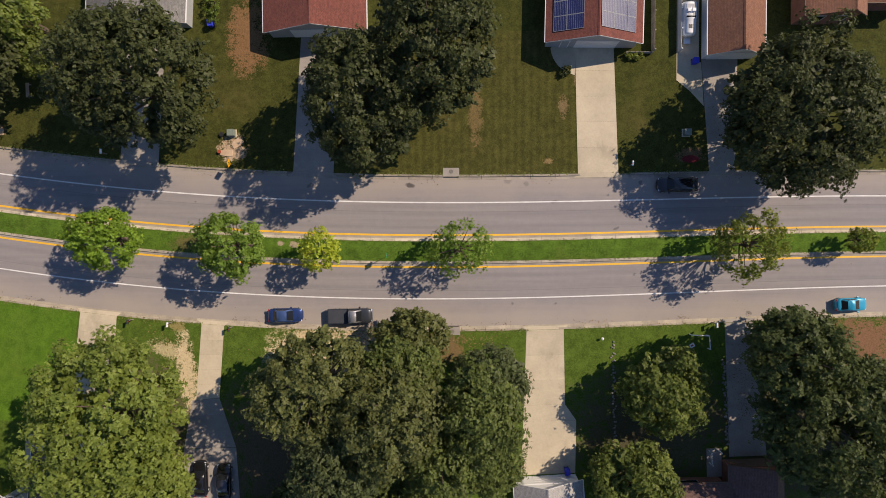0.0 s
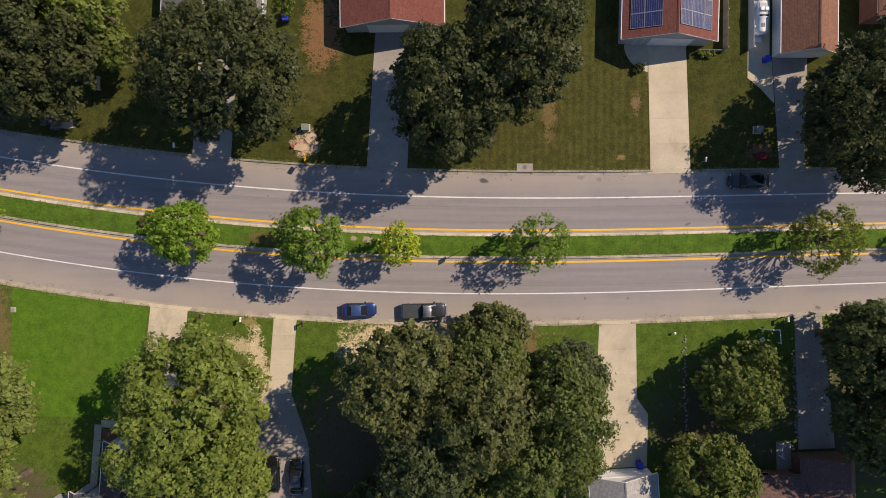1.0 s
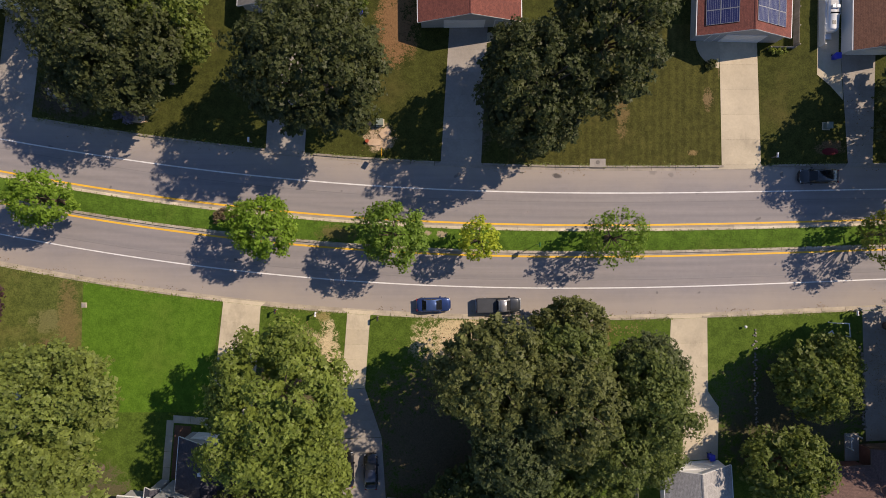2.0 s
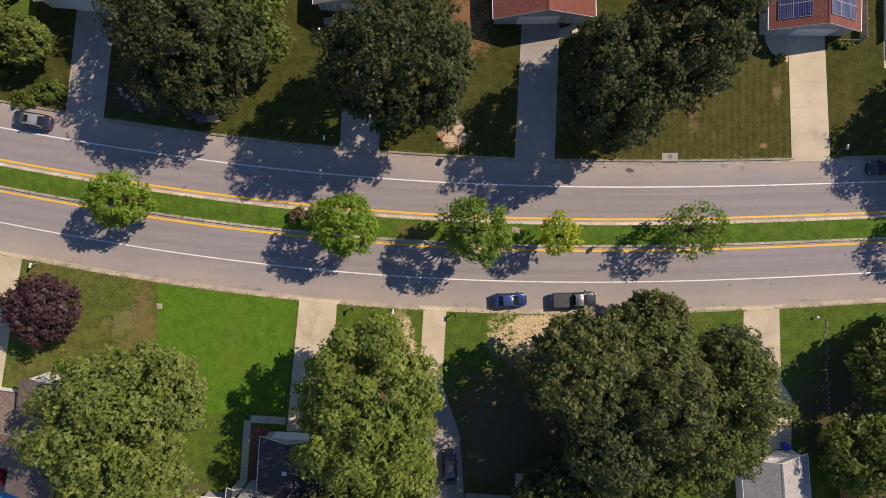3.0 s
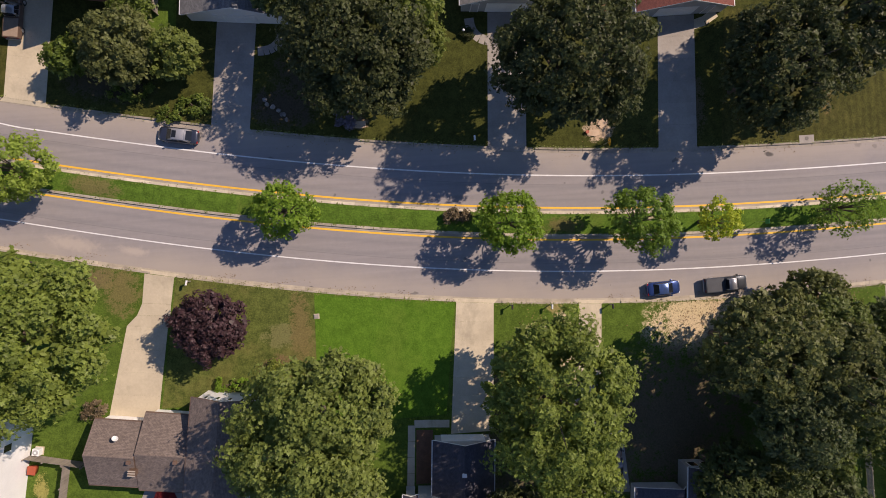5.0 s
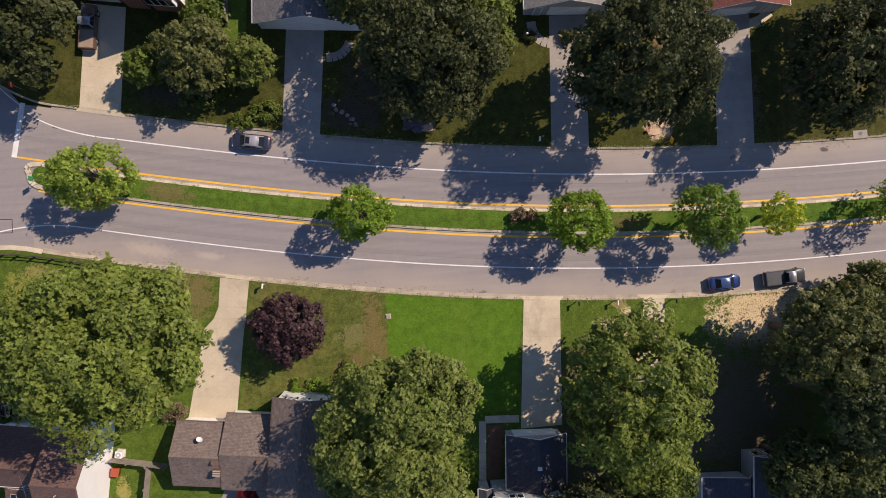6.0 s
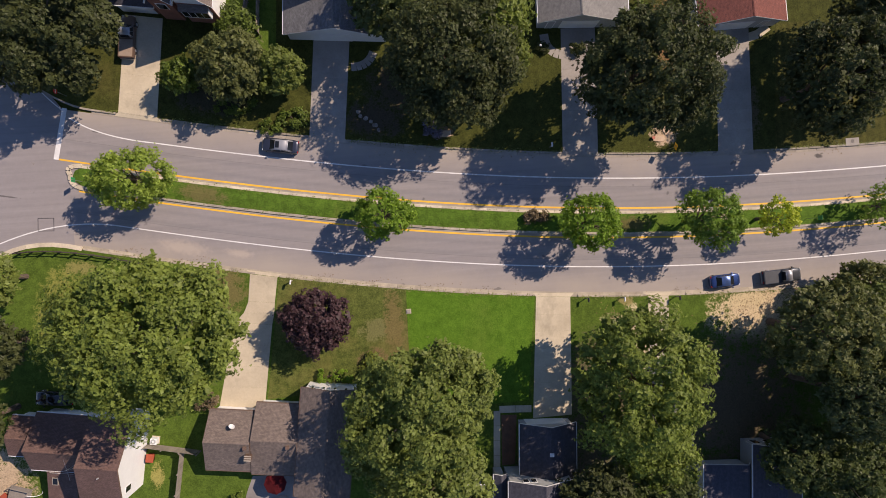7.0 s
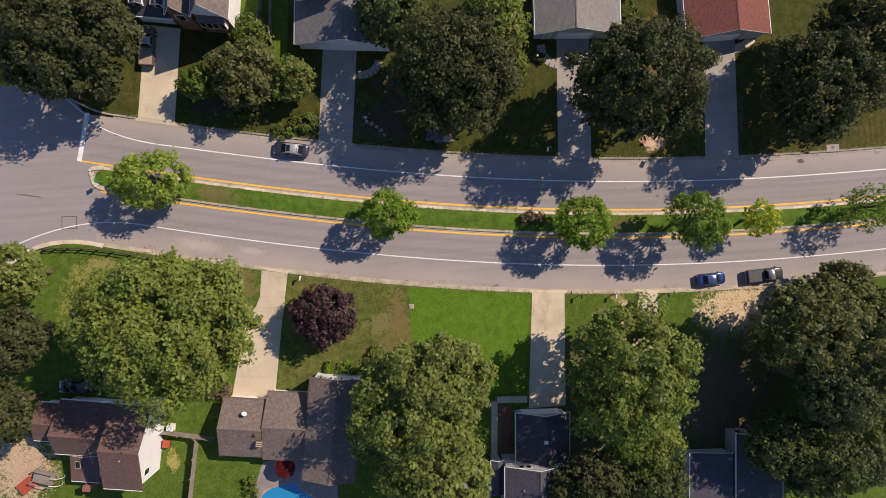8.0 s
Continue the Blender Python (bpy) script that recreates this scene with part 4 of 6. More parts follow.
# ---- houses ----
def uv_slope(bm):
    """Lay metres over each face, rows along the slope."""
    uv = bm.loops.layers.uv.new("UVMap")
    for f in bm.faces:
        n = f.normal if f.normal.length else Vector((0, 0, 1))
        f.normal_update()
        n = f.normal
        side = Vector((0, 0, 1)).cross(n)
        side = side.normalized() if side.length > 0.01 else Vector((1, 0, 0))
        up = n.cross(side)
        for l in f.loops:
            l[uv].uv = (l.vert.co.dot(side), l.vert.co.dot(up))
    return bm


def plate(p, q, r, s, thick):
    """A roof slope of four corners, given thickness downward."""
    bm = bmesh.new()
    hi = [bm.verts.new(v) for v in (p, q, r, s)]
    lo = [bm.verts.new(Vector(v) - Vector((0, 0, thick))) for v in (p, q, r, s)]
    bm.faces.new(hi)
    bm.faces.new(lo[::-1])
    for i in range(4):
        j = (i + 1) % 4
        bm.faces.new((lo[i], lo[j], hi[j], hi[i]))
    bmesh.ops.recalc_face_normals(bm, faces=bm.faces[:])
    return uv_slope(bm)


def wing(house, x0, x1, y0, y1, eave, ridge, axis, wall, roof, at=0.5, over=0.35, trim=WHITE_PAINT, base=0.0, rake=None):
    """A gabled block: the roof's outline is x0..x1, y0..y1 at the eaves; the ridge runs along axis at a share of the width."""
    swap = axis == "x"
    def v(a, b, z):
        return Vector((b, a, z)) if swap else Vector((a, b, z))
    a0, a1, b0, b1 = (y0, y1, x0, x1) if swap else (x0, x1, y0, y1)
    am = a0 + (a1 - a0) * at
    part("roof_slope", plate(v(a0, b0, eave), v(am, b0, ridge), v(am, b1, ridge), v(a0, b1, eave), 0.14), roof, house)
    part("roof_slope", plate(v(am, b0, ridge), v(a1, b0, eave), v(a1, b1, eave), v(am, b1, ridge), 0.14), roof, house)
    bm = bmesh.new()
    w0, w1, e0, e1 = a0 + over, a1 - over, b0 + over, b1 - over
    k0, k1 = (ridge - eave) / (am - a0), (ridge - eave) / (a1 - am)
    rows = []
    for b in (e0, e1):
        rows.append([bm.verts.new(v(*p)) for p in ((w0, b, base), (w1, b, base), (w1, b, eave + k1 * over - 0.16), (am, b, ridge - 0.16), (w0, b, eave + k0 * over - 0.16))])
    for i in range(5):
        j = (i + 1) % 5
        bm.faces.new((rows[0][i], rows[0][j], rows[1][j], rows[1][i]))
    bm.faces.new(rows[0])
    bm.faces.new(rows[1][::-1])
    bmesh.ops.recalc_face_normals(bm, faces=bm.faces[:])
    part("wall", bm, wall, house)
    cap = bmesh.new()
    c = [v(am - 0.16, b0 - 0.01, ridge - 0.16 * k0 + 0.03), v(am, b0 - 0.01, ridge + 0.035), v(am + 0.16, b0 - 0.01, ridge - 0.16 * k1 + 0.03)]
    d = [v(am - 0.16, b1 + 0.01, ridge - 0.16 * k0 + 0.03), v(am, b1 + 0.01, ridge + 0.035), v(am + 0.16, b1 + 0.01, ridge - 0.16 * k1 + 0.03)]
    cv, dv = [cap.verts.new(p) for p in c], [cap.verts.new(p) for p in d]
    for i in range(2):
        cap.faces.new((cv[i], cv[i + 1], dv[i + 1], dv[i]))
    bmesh.ops.recalc_face_normals(cap, faces=cap.faces[:])
    bmesh.ops.solidify(cap, geom=cap.faces[:], thickness=0.02)
    part("ridge_cap", uv_slope(cap), roof, house)
    for a, s in ((a0, -1), (a1, 1)):
        g = bmesh.new()
        p, q = v(a + s * 0.0, b0, eave - 0.16), v(a + s * 0.11, b1, eave - 0.03)
        box(g, min(p.x, q.x), max(p.x, q.x), min(p.y, q.y), max(p.y, q.y), eave - 0.16, eave - 0.04)
        part("gutter", g, trim, house)
    for b, s in ((b0, -1), (b1, 1)):
        for aa, zz in ((a0, eave), (a1, eave)):
            pts = [v(aa, b, zz - 0.02), v(am, b, ridge - 0.02), v(am, b + s * 0.03, ridge - 0.02), v(aa, b + s * 0.03, zz - 0.02)]
            g = bmesh.new()
            hi = [g.verts.new(p) for p in pts]
            lo = [g.verts.new(p - Vector((0, 0, 0.18))) for p in pts]
            g.faces.new(hi)
            g.faces.new(lo[::-1])
            for i in range(4):
                g.faces.new((lo[i], lo[(i + 1) % 4], hi[(i + 1) % 4], hi[i]))
            bmesh.ops.recalc_face_normals(g, faces=g.faces[:])
            part("rake_board", g, rake or trim, house)


def opening(house, name, x0, x1, z0, z1, y, out, frame_mat=WHITE_PAINT, pane_mat=GLASS, rows=1, cols=1):
    """A framed window, door or garage door set on a wall that faces along y (out: -1 or 1)."""
    ya, yb = sorted((y + out * 0.002, y + out * 0.05))
    fr = part(name, boxed(x0 - 0.08, x1 + 0.08, ya, yb, z0 - 0.06, z1 + 0.08), frame_mat, house)
    for r in range(rows):
        for c in range(cols):
            w, h = (x1 - x0) / cols, (z1 - z0) / rows
            yc, yd = sorted((y + out * 0.045, y + out * 0.07))
            part("pane" if pane_mat is GLASS else "door_panel", boxed(x0 + c * w + 0.03, x0 + (c + 1) * w - 0.03, yc, yd, z0 + r * h + 0.03, z0 + (r + 1) * h - 0.03), pane_mat, fr)
    return fr


def side_opening(house, name, y0, y1, z0, z1, x, out, frame_mat=WHITE_PAINT, pane_mat=GLASS):
    """The same on a wall that faces along x."""
    xa, xb = sorted((x + out * 0.002, x + out * 0.05))
    fr = part(name, boxed(xa, xb, y0 - 0.08, y1 + 0.08, z0 - 0.08, z1 + 0.08), frame_mat, house)
    xc, xd = sorted((x + out * 0.045, x + out * 0.06))
    part("pane", boxed(xc, xd, y0, y1, z0, z1), pane_mat, fr)
    return fr


def garage_door(house, x0, x1, y, out, top=2.15, material=WHITE_PAINT):
    opening(house, "garage_door", x0, x1, 0.06, top, y, out, material, material, 4, 4)


def vent(house, x, y, z, kind="pipe"):
    if kind == "pipe":
        part("vent_pipe", rod(0.07, z - 0.4, z + 0.35, 8, x, y), GREY_PAINT, house, "short grey vent pipe")
    elif kind == "turtle":
        bm = bmesh.new()
        box(bm, x - 0.2, x + 0.2, y - 0.2, y + 0.2, z - 0.3, z + 0.1)
        box(bm, x - 0.27, x + 0.27, y - 0.22, y + 0.22, z + 0.1, z + 0.17)
        part("roof_vent", bm, WHITE_PAINT, house, "white box vent")
    else:
        bm = bmesh.new()
        box(bm, x - 0.4, x + 0.4, y - 0.35, y + 0.35, z - 0.9, z + 0.6)
        box(bm, x - 0.46, x + 0.46, y - 0.41, y + 0.41, z + 0.6, z + 0.7)
        part("chimney", bm, TAN_SIDING, house, "square boxed chimney")


def house(m, label):
    return thing("house", m, label, "house")


# solar house
PANEL = gloss("solar_cell", (0.016, 0.022, 0.10), 0.3)
h = house(pose(13.69, 24.66, LAWN_Z, 0, 0, -1.2), "single-storey house with red-brown shingle roof and solar panels")
wing(h, 0, 11.5, 0, 14, 2.5, 4.9, "y", GREY_PAINT, ROOF_RED)
garage_door(h, 3.9, 8.8, 0.35, -1)
opening(h, "front_door", 2.1, 3.0, 0.06, 2.1, 0.35, -1, WHITE_PAINT, GREY_PAINT)


def solar(h, x0, x1, y0, y1, eave, ridge, half, right):
    """One panel on a slope, with a pale frame and cell lines."""
    def z(x):
        d = (2 * half - x) if right else x
        return eave + (ridge - eave) * d / half + 0.09
    panel = part("solar_panel", plate((x0, y0, z(x0)), (x1, y0, z(x1)), (x1, y1, z(x1)), (x0, y1, z(x0)), 0.05), PANEL, h, "dark blue solar panel in a pale frame")
    for a0, a1, b0, b1 in ((x0, x1, y0, y0 + 0.03), (x0, x1, y1 - 0.03, y1), (x0, x0 + 0.03, y0 + 0.03, y1 - 0.03), (x1 - 0.03, x1, y0 + 0.03, y1 - 0.03)):
        part("frame_bar", plate((a0, b0, z(a0) + 0.015), (a1, b0, z(a1) + 0.015), (a1, b1, z(a1) + 0.015), (a0, b1, z(a0) + 0.015), 0.03), GREY_PAINT, panel)
    bm = bmesh.new()
    for k in range(1, 8):
        x = x0 + (x1 - x0) * k / 8
        bm.faces.new([bm.verts.new((px, py, z(px) + 0.004)) for px, py in ((x - 0.008, y0 + 0.04), (x + 0.008, y0 + 0.04), (x + 0.008, y1 - 0.04), (x - 0.008, y1 - 0.04))])
    part("cell_lines", bm, GREY_PAINT, panel)


for row in range(4):
    for x0, x1, right in ((0.85, 2.27, False), (2.3, 4.12, False), (6.0, 7.62, True), (7.65, 9.27, True), (9.35, 10.5, True)):
        if (x0, row) in ((6.0, 2), (6.0, 3)):
            continue
        solar(h, x0, x1, 1.05 + row * 1.75, 2.77 + row * 1.75, 2.5, 4.9, 5.75, right)
# red-roofed house
h = house(pose(-20.15, 26.1, LAWN_Z, 0, 0, 0.8), "single-storey house with red-brown shingle roof beside oaks")
wing(h, 0, 12.5, 0, 14, 2.5, 4.9, "y", GREY_PAINT, ROOF_RED)
garage_door(h, 3.2, 8.1, 0.35, -1)
opening(h, "front_door", 9.4, 10.3, 0.06, 2.1, 0.35, -1, WHITE_PAINT, GREY_PAINT)
# brown-roofed house
h = house(pose(32.86, 23.0, LAWN_Z, 0, 0, 0.0), "house with plain brown shingle roof beside a tall oak")
wing(h, 0, 6.7, 0, 13, 2.5, 4.4, "y", WHITE_PAINT, ROOF_BROWN)
garage_door(h, 1.0, 5.4, 0.35, -1)
# brown house at the east
h = house(pose(43.65, 27.1, LAWN_Z, 0, 0, 0.0), "brick house with brown shingle roof behind a lawn")
wing(h, 0, 6.9, 0, 12, 3.4, 5.0, "y", BRICK, ROOF_BROWN, at=0.68, trim=BROWN_TRIM)
wing(h, 7.0, 14, 1.6, 12, 3.2, 5.2, "x", BRICK, ROOF_BROWN, trim=BROWN_TRIM)
opening(h, "window", 1.6, 2.9, 1.3, 2.5, 0.35, -1)
opening(h, "window", 4.2, 5.5, 1.3, 2.5, 0.35, -1)
# grey-roofed house
h = house(pose(-41.9, 27.95, LAWN_Z, 0, 0, -2.7), "single-storey house with pale grey shingle roof")
wing(h, 0, 12.2, 0, 14, 2.5, 4.9, "y", SIDING, ROOF_PALE, at=0.42)
garage_door(h, 3.4, 8.3, 0.35, -1)
opening(h, "front_door", 1.5, 2.4, 0.06, 2.1, 0.35, -1, WHITE_PAINT, GREY_PAINT)
# dark grey roof
h = house(pose(-74.9, 28.4, LAWN_Z, 0, 0, -5), "house with speckled grey shingle roof and white garage front")
wing(h, 0, 13.2, 0, 14, 2.5, 4.9, "y", WHITE_PAINT, ROOF_GREY)
wing(h, -0.4, 6.2, 5.4, 14, 6.2, 7.4, "x", WHITE_PAINT, ROOF_GREY)
garage_door(h, 3.5, 8.4, 0.35, -1)
# brick house at the corner
h = house(pose(-96.0, 33.4, LAWN_Z, 0, 0, -8), "brick house with brown gabled roof and white-framed bay window")
wing(h, 0.2, 5.6, 0.0, 10, 2.6, 6.2, "x", BRICK, ROOF_BLUE)
wing(h, 5.7, 8.9, -0.6, 10, 5.2, 8.0, "y", BRICK, ROOF_TAUPE)
wing(h, 8.95, 13.75, -0.6, 10, 5.5, 9.3, "y", WHITE_PAINT, ROOF_TAUPE, at=0.45)
part("brick_front", boxed(9.3, 13.4, -0.32, -0.252, 0, 5.2), BRICK, h, "red brick facing")
garage_door(h, 0.7, 4.9, 0.35, -1)
for x in (1.6, 4.3):
    wing(h, x - 0.75, x + 0.75, 0.9, 4.0, 4.4, 5.0, "y", WHITE_PAINT, ROOF_BLUE, over=0.12, base=2.6)
    opening(h, "dormer_window", x - 0.4, x + 0.4, 3.4, 4.2, 1.02, -1)
bay = part("bay_window", boxed(9.7, 13.0, -1.0, -0.33, 3.0, 4.9), WHITE_PAINT, h, "white-framed bay window")
for k in range(4):
    part("pane", boxed(9.8 + k * 0.8, 10.5 + k * 0.8, -1.02, -1.002, 3.2, 4.75), GLASS, bay)
part("bay_roof", plate((9.55, -1.15, 4.86), (13.15, -1.15, 4.86), (13.15, -0.33, 5.1), (9.55, -0.33, 5.1), 0.08), ROOF_TAUPE, h, "small shingled bay roof")
opening(h, "window", 6.7, 7.8, 3.2, 4.5, -0.25, -1)

# white garage house
h = house(pose(10.05, -28.35, LAWN_Z, 0, 0, 3.9), "house with pale grey shingle roof and white garage front")
wing(h, 0, 8.3, -14, 0, 2.5, 4.5, "y", WHITE_PAINT, ROOF_WHITE, at=0.46)
garage_door(h, 1.2, 6.6, -0.35, 1)
# maroon-roofed house
h = house(pose(35.7, -25.85, LAWN_Z, 0, 0, 2.0), "house with dark maroon shingle roof in deep shade")
wing(h, 0, 6.4, -9, 0, 2.5, 4.3, "y", BRICK, ROOF_MAROON, at=0.72, trim=BROWN_TRIM)
wing(h, -12, 0.2, -12, -2.1, 2.5, 4.6, "x", BRICK, ROOF_MAROON, trim=BROWN_TRIM)
garage_door(h, 0.7, 5.6, -0.35, 1, material=BROWN_TRIM)
opening(h, "window", -5.6, -3.2, 0.9, 2.1, -2.45, 1)
part("porch", boxed(-1.5, 0.3, -2.4, 1.1, -0.1, 0.12), GREY_AND_SHADED_CONCRETE, h, "grey concrete porch")
for x, y in ((-1.25, 0.9), (-1.25, -0.6), (-0.1, 0.9)):
    part("porch_post", boxed(x - 0.06, x + 0.06, y - 0.06, y + 0.06, 0.12, 1.2), WHITE_PAINT, h)
part("porch_rail", boxed(-1.28, -1.22, -0.6, 0.9, 0.9, 0.97), WHITE_PAINT, h)
# tall blue-roofed house
h = house(pose(-18.0, -30.1, LAWN_Z, 0, 0, -4.7), "house with slate blue shingle roof in tree shade")
wing(h, 0, 6.8, -10, 0, 3.3, 5.1, "y", SIDING, ROOF_BLUE)
wing(h, -6.2, 0.3, -10, -2.9, 2.3, 3.0, "y", SIDING, ROOF_BLUE, at=0.9)
for x in (0.9, 2.7, 4.6):
    opening(h, "window", x, x + 1.0, 1.0, 2.2, -0.35, 1)
vent(h, 1.5, -5.0, 4.2)
# blue-roofed house with garage wing
h = house(pose(-49.0, -24.1, LAWN_Z, 0, 0, -4.6), "house with slate blue shingle roofs and a garage wing")
wing(h, 0, 7.5, -7, 0, 2.8, 4.8, "y", SIDING, ROOF_BLUE)
wing(h, -2.0, 6.6, -15, -6.3, 5.4, 7.3, "y", SIDING, ROOF_BLUE)
wing(h, -3.5, -1.7, -11, -6.35, 3.1, 3.6, "y", SIDING, ROOF_BLUE)
wing(h, -7.2, -3.5, -14, -8.0, 2.4, 2.8, "x", SIDING, ROOF_PALE)
garage_door(h, 1.2, 6.4, -0.35, 1)
opening(h, "window", 0.0, 0.7, 4.3, 5.1, -6.65, 1)
opening(h, "window", 1.0, 1.7, 4.3, 5.1, -6.65, 1)
vent(h, 3.68, -3.4, 4.75, "turtle")
vent(h, 0.3, -9.0, 6.3)
# taupe-roofed house with pool
h = house(pose(-76.5, -16.6, LAWN_Z, 0, 0, -9.0), "house with taupe shingle roofs, a garage wing and a pool")
wing(h, 0.25, 7.1, -13.0, 0.6, 4.2, 5.5, "y", WHITE_PAINT, ROOF_TAUPE, at=0.53, trim=BROWN_TRIM)
wing(h, -11.2, -5.6, -10.9, -3.25, 2.4, 4.2, "x", WHITE_PAINT, ROOF_TAUPE, at=0.53, trim=BROWN_TRIM)
wing(h, -5.5, 0.2, -11.2, -2.1, 2.4, 4.25, "x", WHITE_PAINT, ROOF_TAUPE, at=0.53, trim=BROWN_TRIM)
garage_door(h, -10.6, -6.2, -3.6, 1)
for x in (1.0, 2.4, 3.8, 5.2):
    opening(h, "window", x + 0.3, x + 0.62, 2.6, 3.4, 0.25, 1)
dish = part("dish_mast", rod(0.03, 3.0, 3.85, 8, -7.95, -4.95), METAL, h, "thin bent dish mast")
bowl = bmesh.new()
rings = [[bowl.verts.new((-7.9 + 0.38 * k * math.cos(a) - 0.12 * k * math.sin(a), -4.85 + 0.08 * k * k + 0.2 * k * math.sin(a), 3.9 - 0.3 * k * math.sin(a) + 0.08 * k * k)) for a in [2 * math.pi * i / 14 for i in range(14)]] for k in (0.1, 0.55, 1.0)]
for a_, b_ in zip(rings, rings[1:]):
    for i in range(14):
        bowl.faces.new((a_[i], a_[(i + 1) % 14], b_[(i + 1) % 14], b_[i]))
bowl.faces.new(rings[0])
bmesh.ops.recalc_face_normals(bowl, faces=bowl.faces[:])
bmesh.ops.solidify(bowl, geom=bowl.faces[:], thickness=0.02)
part("satellite_dish", bowl, WHITE_PAINT, dish, "white satellite dish")
flue = part("chimney", boxed(-6.05, -5.3, -8.9, -8.2, 2.6, 4.15), BROWN_TRIM, h, "dark boxed chimney with pale cap")
for k in range(3):
    part("cap_bar", boxed(-6.1, -5.25, -8.9 + k * 0.27, -8.78 + k * 0.27, 4.15, 4.22), TAN_SIDING, flue)
part("roof_vent", boxed(-6.35, -5.95, -7.55, -7.15, 3.6, 4.3, 0.03), BROWN_TRIM, h, "dark roof vent")
part("roof_vent", boxed(-1.15, -0.75, -7.2, -6.8, 3.8, 4.4, 0.03), BROWN_TRIM, h, "dark roof vent")
# corner house
h = house(pose(-95.98, -17.68, LAWN_Z, 0, 0, -10.5), "two-storey house with maroon shingle roof and a white gable wall")
wing(h, -4.7, 0.05, -10.5, 0.15, 5.6, 8.0, "x", WHITE_PAINT, ROOF_MAROON, at=0.52, over=0.45, rake=BROWN_TRIM)
wing(h, -12.55, -4.75, -7.75, -0.7, 2.9, 4.9, "x", WHITE_PAINT, ROOF_MAROON, at=0.42, rake=BROWN_TRIM)
wing(h, -10.6, -7.1, -11.5, -7.6, 2.1, 2.95, "x", WHITE_PAINT, ROOF_MAROON, at=0.93, rake=BROWN_TRIM)
wing(h, -15.6, -12.6, -6.4, -1.4, 2.5, 3.6, "x", WHITE_PAINT, ROOF_MAROON, rake=BROWN_TRIM)
side_opening(h, "window", -9.1, -8.4, 3.4, 4.5, -0.40, 1)
side_opening(h, "window", -2.9, -2.1, 3.4, 4.5, -0.40, 1)
sk = part("skylight", plate((-10.0, -9.6, 2.62), (-9.3, -9.6, 2.62), (-9.3, -8.6, 2.85), (-10.0, -8.6, 2.85), 0.1), TAN_SIDING, h, "tan-framed skylight")
part("pane", plate((-9.92, -9.52, 2.66), (-9.38, -9.52, 2.66), (-9.38, -8.68, 2.855), (-9.92, -8.68, 2.855), 0.02), GLASS, sk)
vent(h, -2.15, -6.1, 7.5)
part("chimney", box(boxed(-8.75, -7.95, -12.5, -11.8, 0.0, 2.5), -8.82, -7.88, -12.57, -11.73, 2.5, 2.62), BRICK, h, "square red brick chimney")
mast = part("antenna", rod(0.03, 3.8, 6.4, 6, -6.4, -6.0), METAL, h, "thin metal roof antenna")
for dx, dy in ((1.3, 0.5), (-0.5, 1.2)):
    part("antenna_bar", tube(bmesh.new(), [(-6.4 - dx, -6.0 - dy, 6.3), (-6.4 + dx, -6.0 + dy, 6.3)], [0.011, 0.011], 5), METAL, mast)

# ---- vehicles ----
def loft(rings):
    """A closed skin over rings of equal count, capped at both ends."""
    bm = bmesh.new()
    rows = [[bm.verts.new(p) for p in r] for r in rings]
    n = len(rows[0])
    for a, b in zip(rows, rows[1:]):
        for k in range(n):
            bm.faces.new((a[k], a[(k + 1) % n], b[(k + 1) % n], b[k]))
    bm.faces.new(rows[0][::-1])
    bm.faces.new(rows[-1])
    bmesh.ops.recalc_face_normals(bm, faces=bm.faces[:])
    for f in bm.faces:
        f.smooth = True
    return bm


def hull(stations, floor=0.22):
    """A car's lower body: rows of x, half width, height of its top."""
    rings = []
    for x, w, top in stations:
        h = top - floor
        half = [(w * 0.86, floor), (w * 0.98, floor + h * 0.2), (w, floor + h * 0.5), (w * 0.985, floor + h * 0.78), (w * 0.92, floor + h * 0.94), (w * 0.75, top), (w * 0.35, top + 0.02)]
        rings.append([(x, y, z) for y, z in half] + [(x, -y, z) for y, z in half[::-1]])
    return loft(rings)


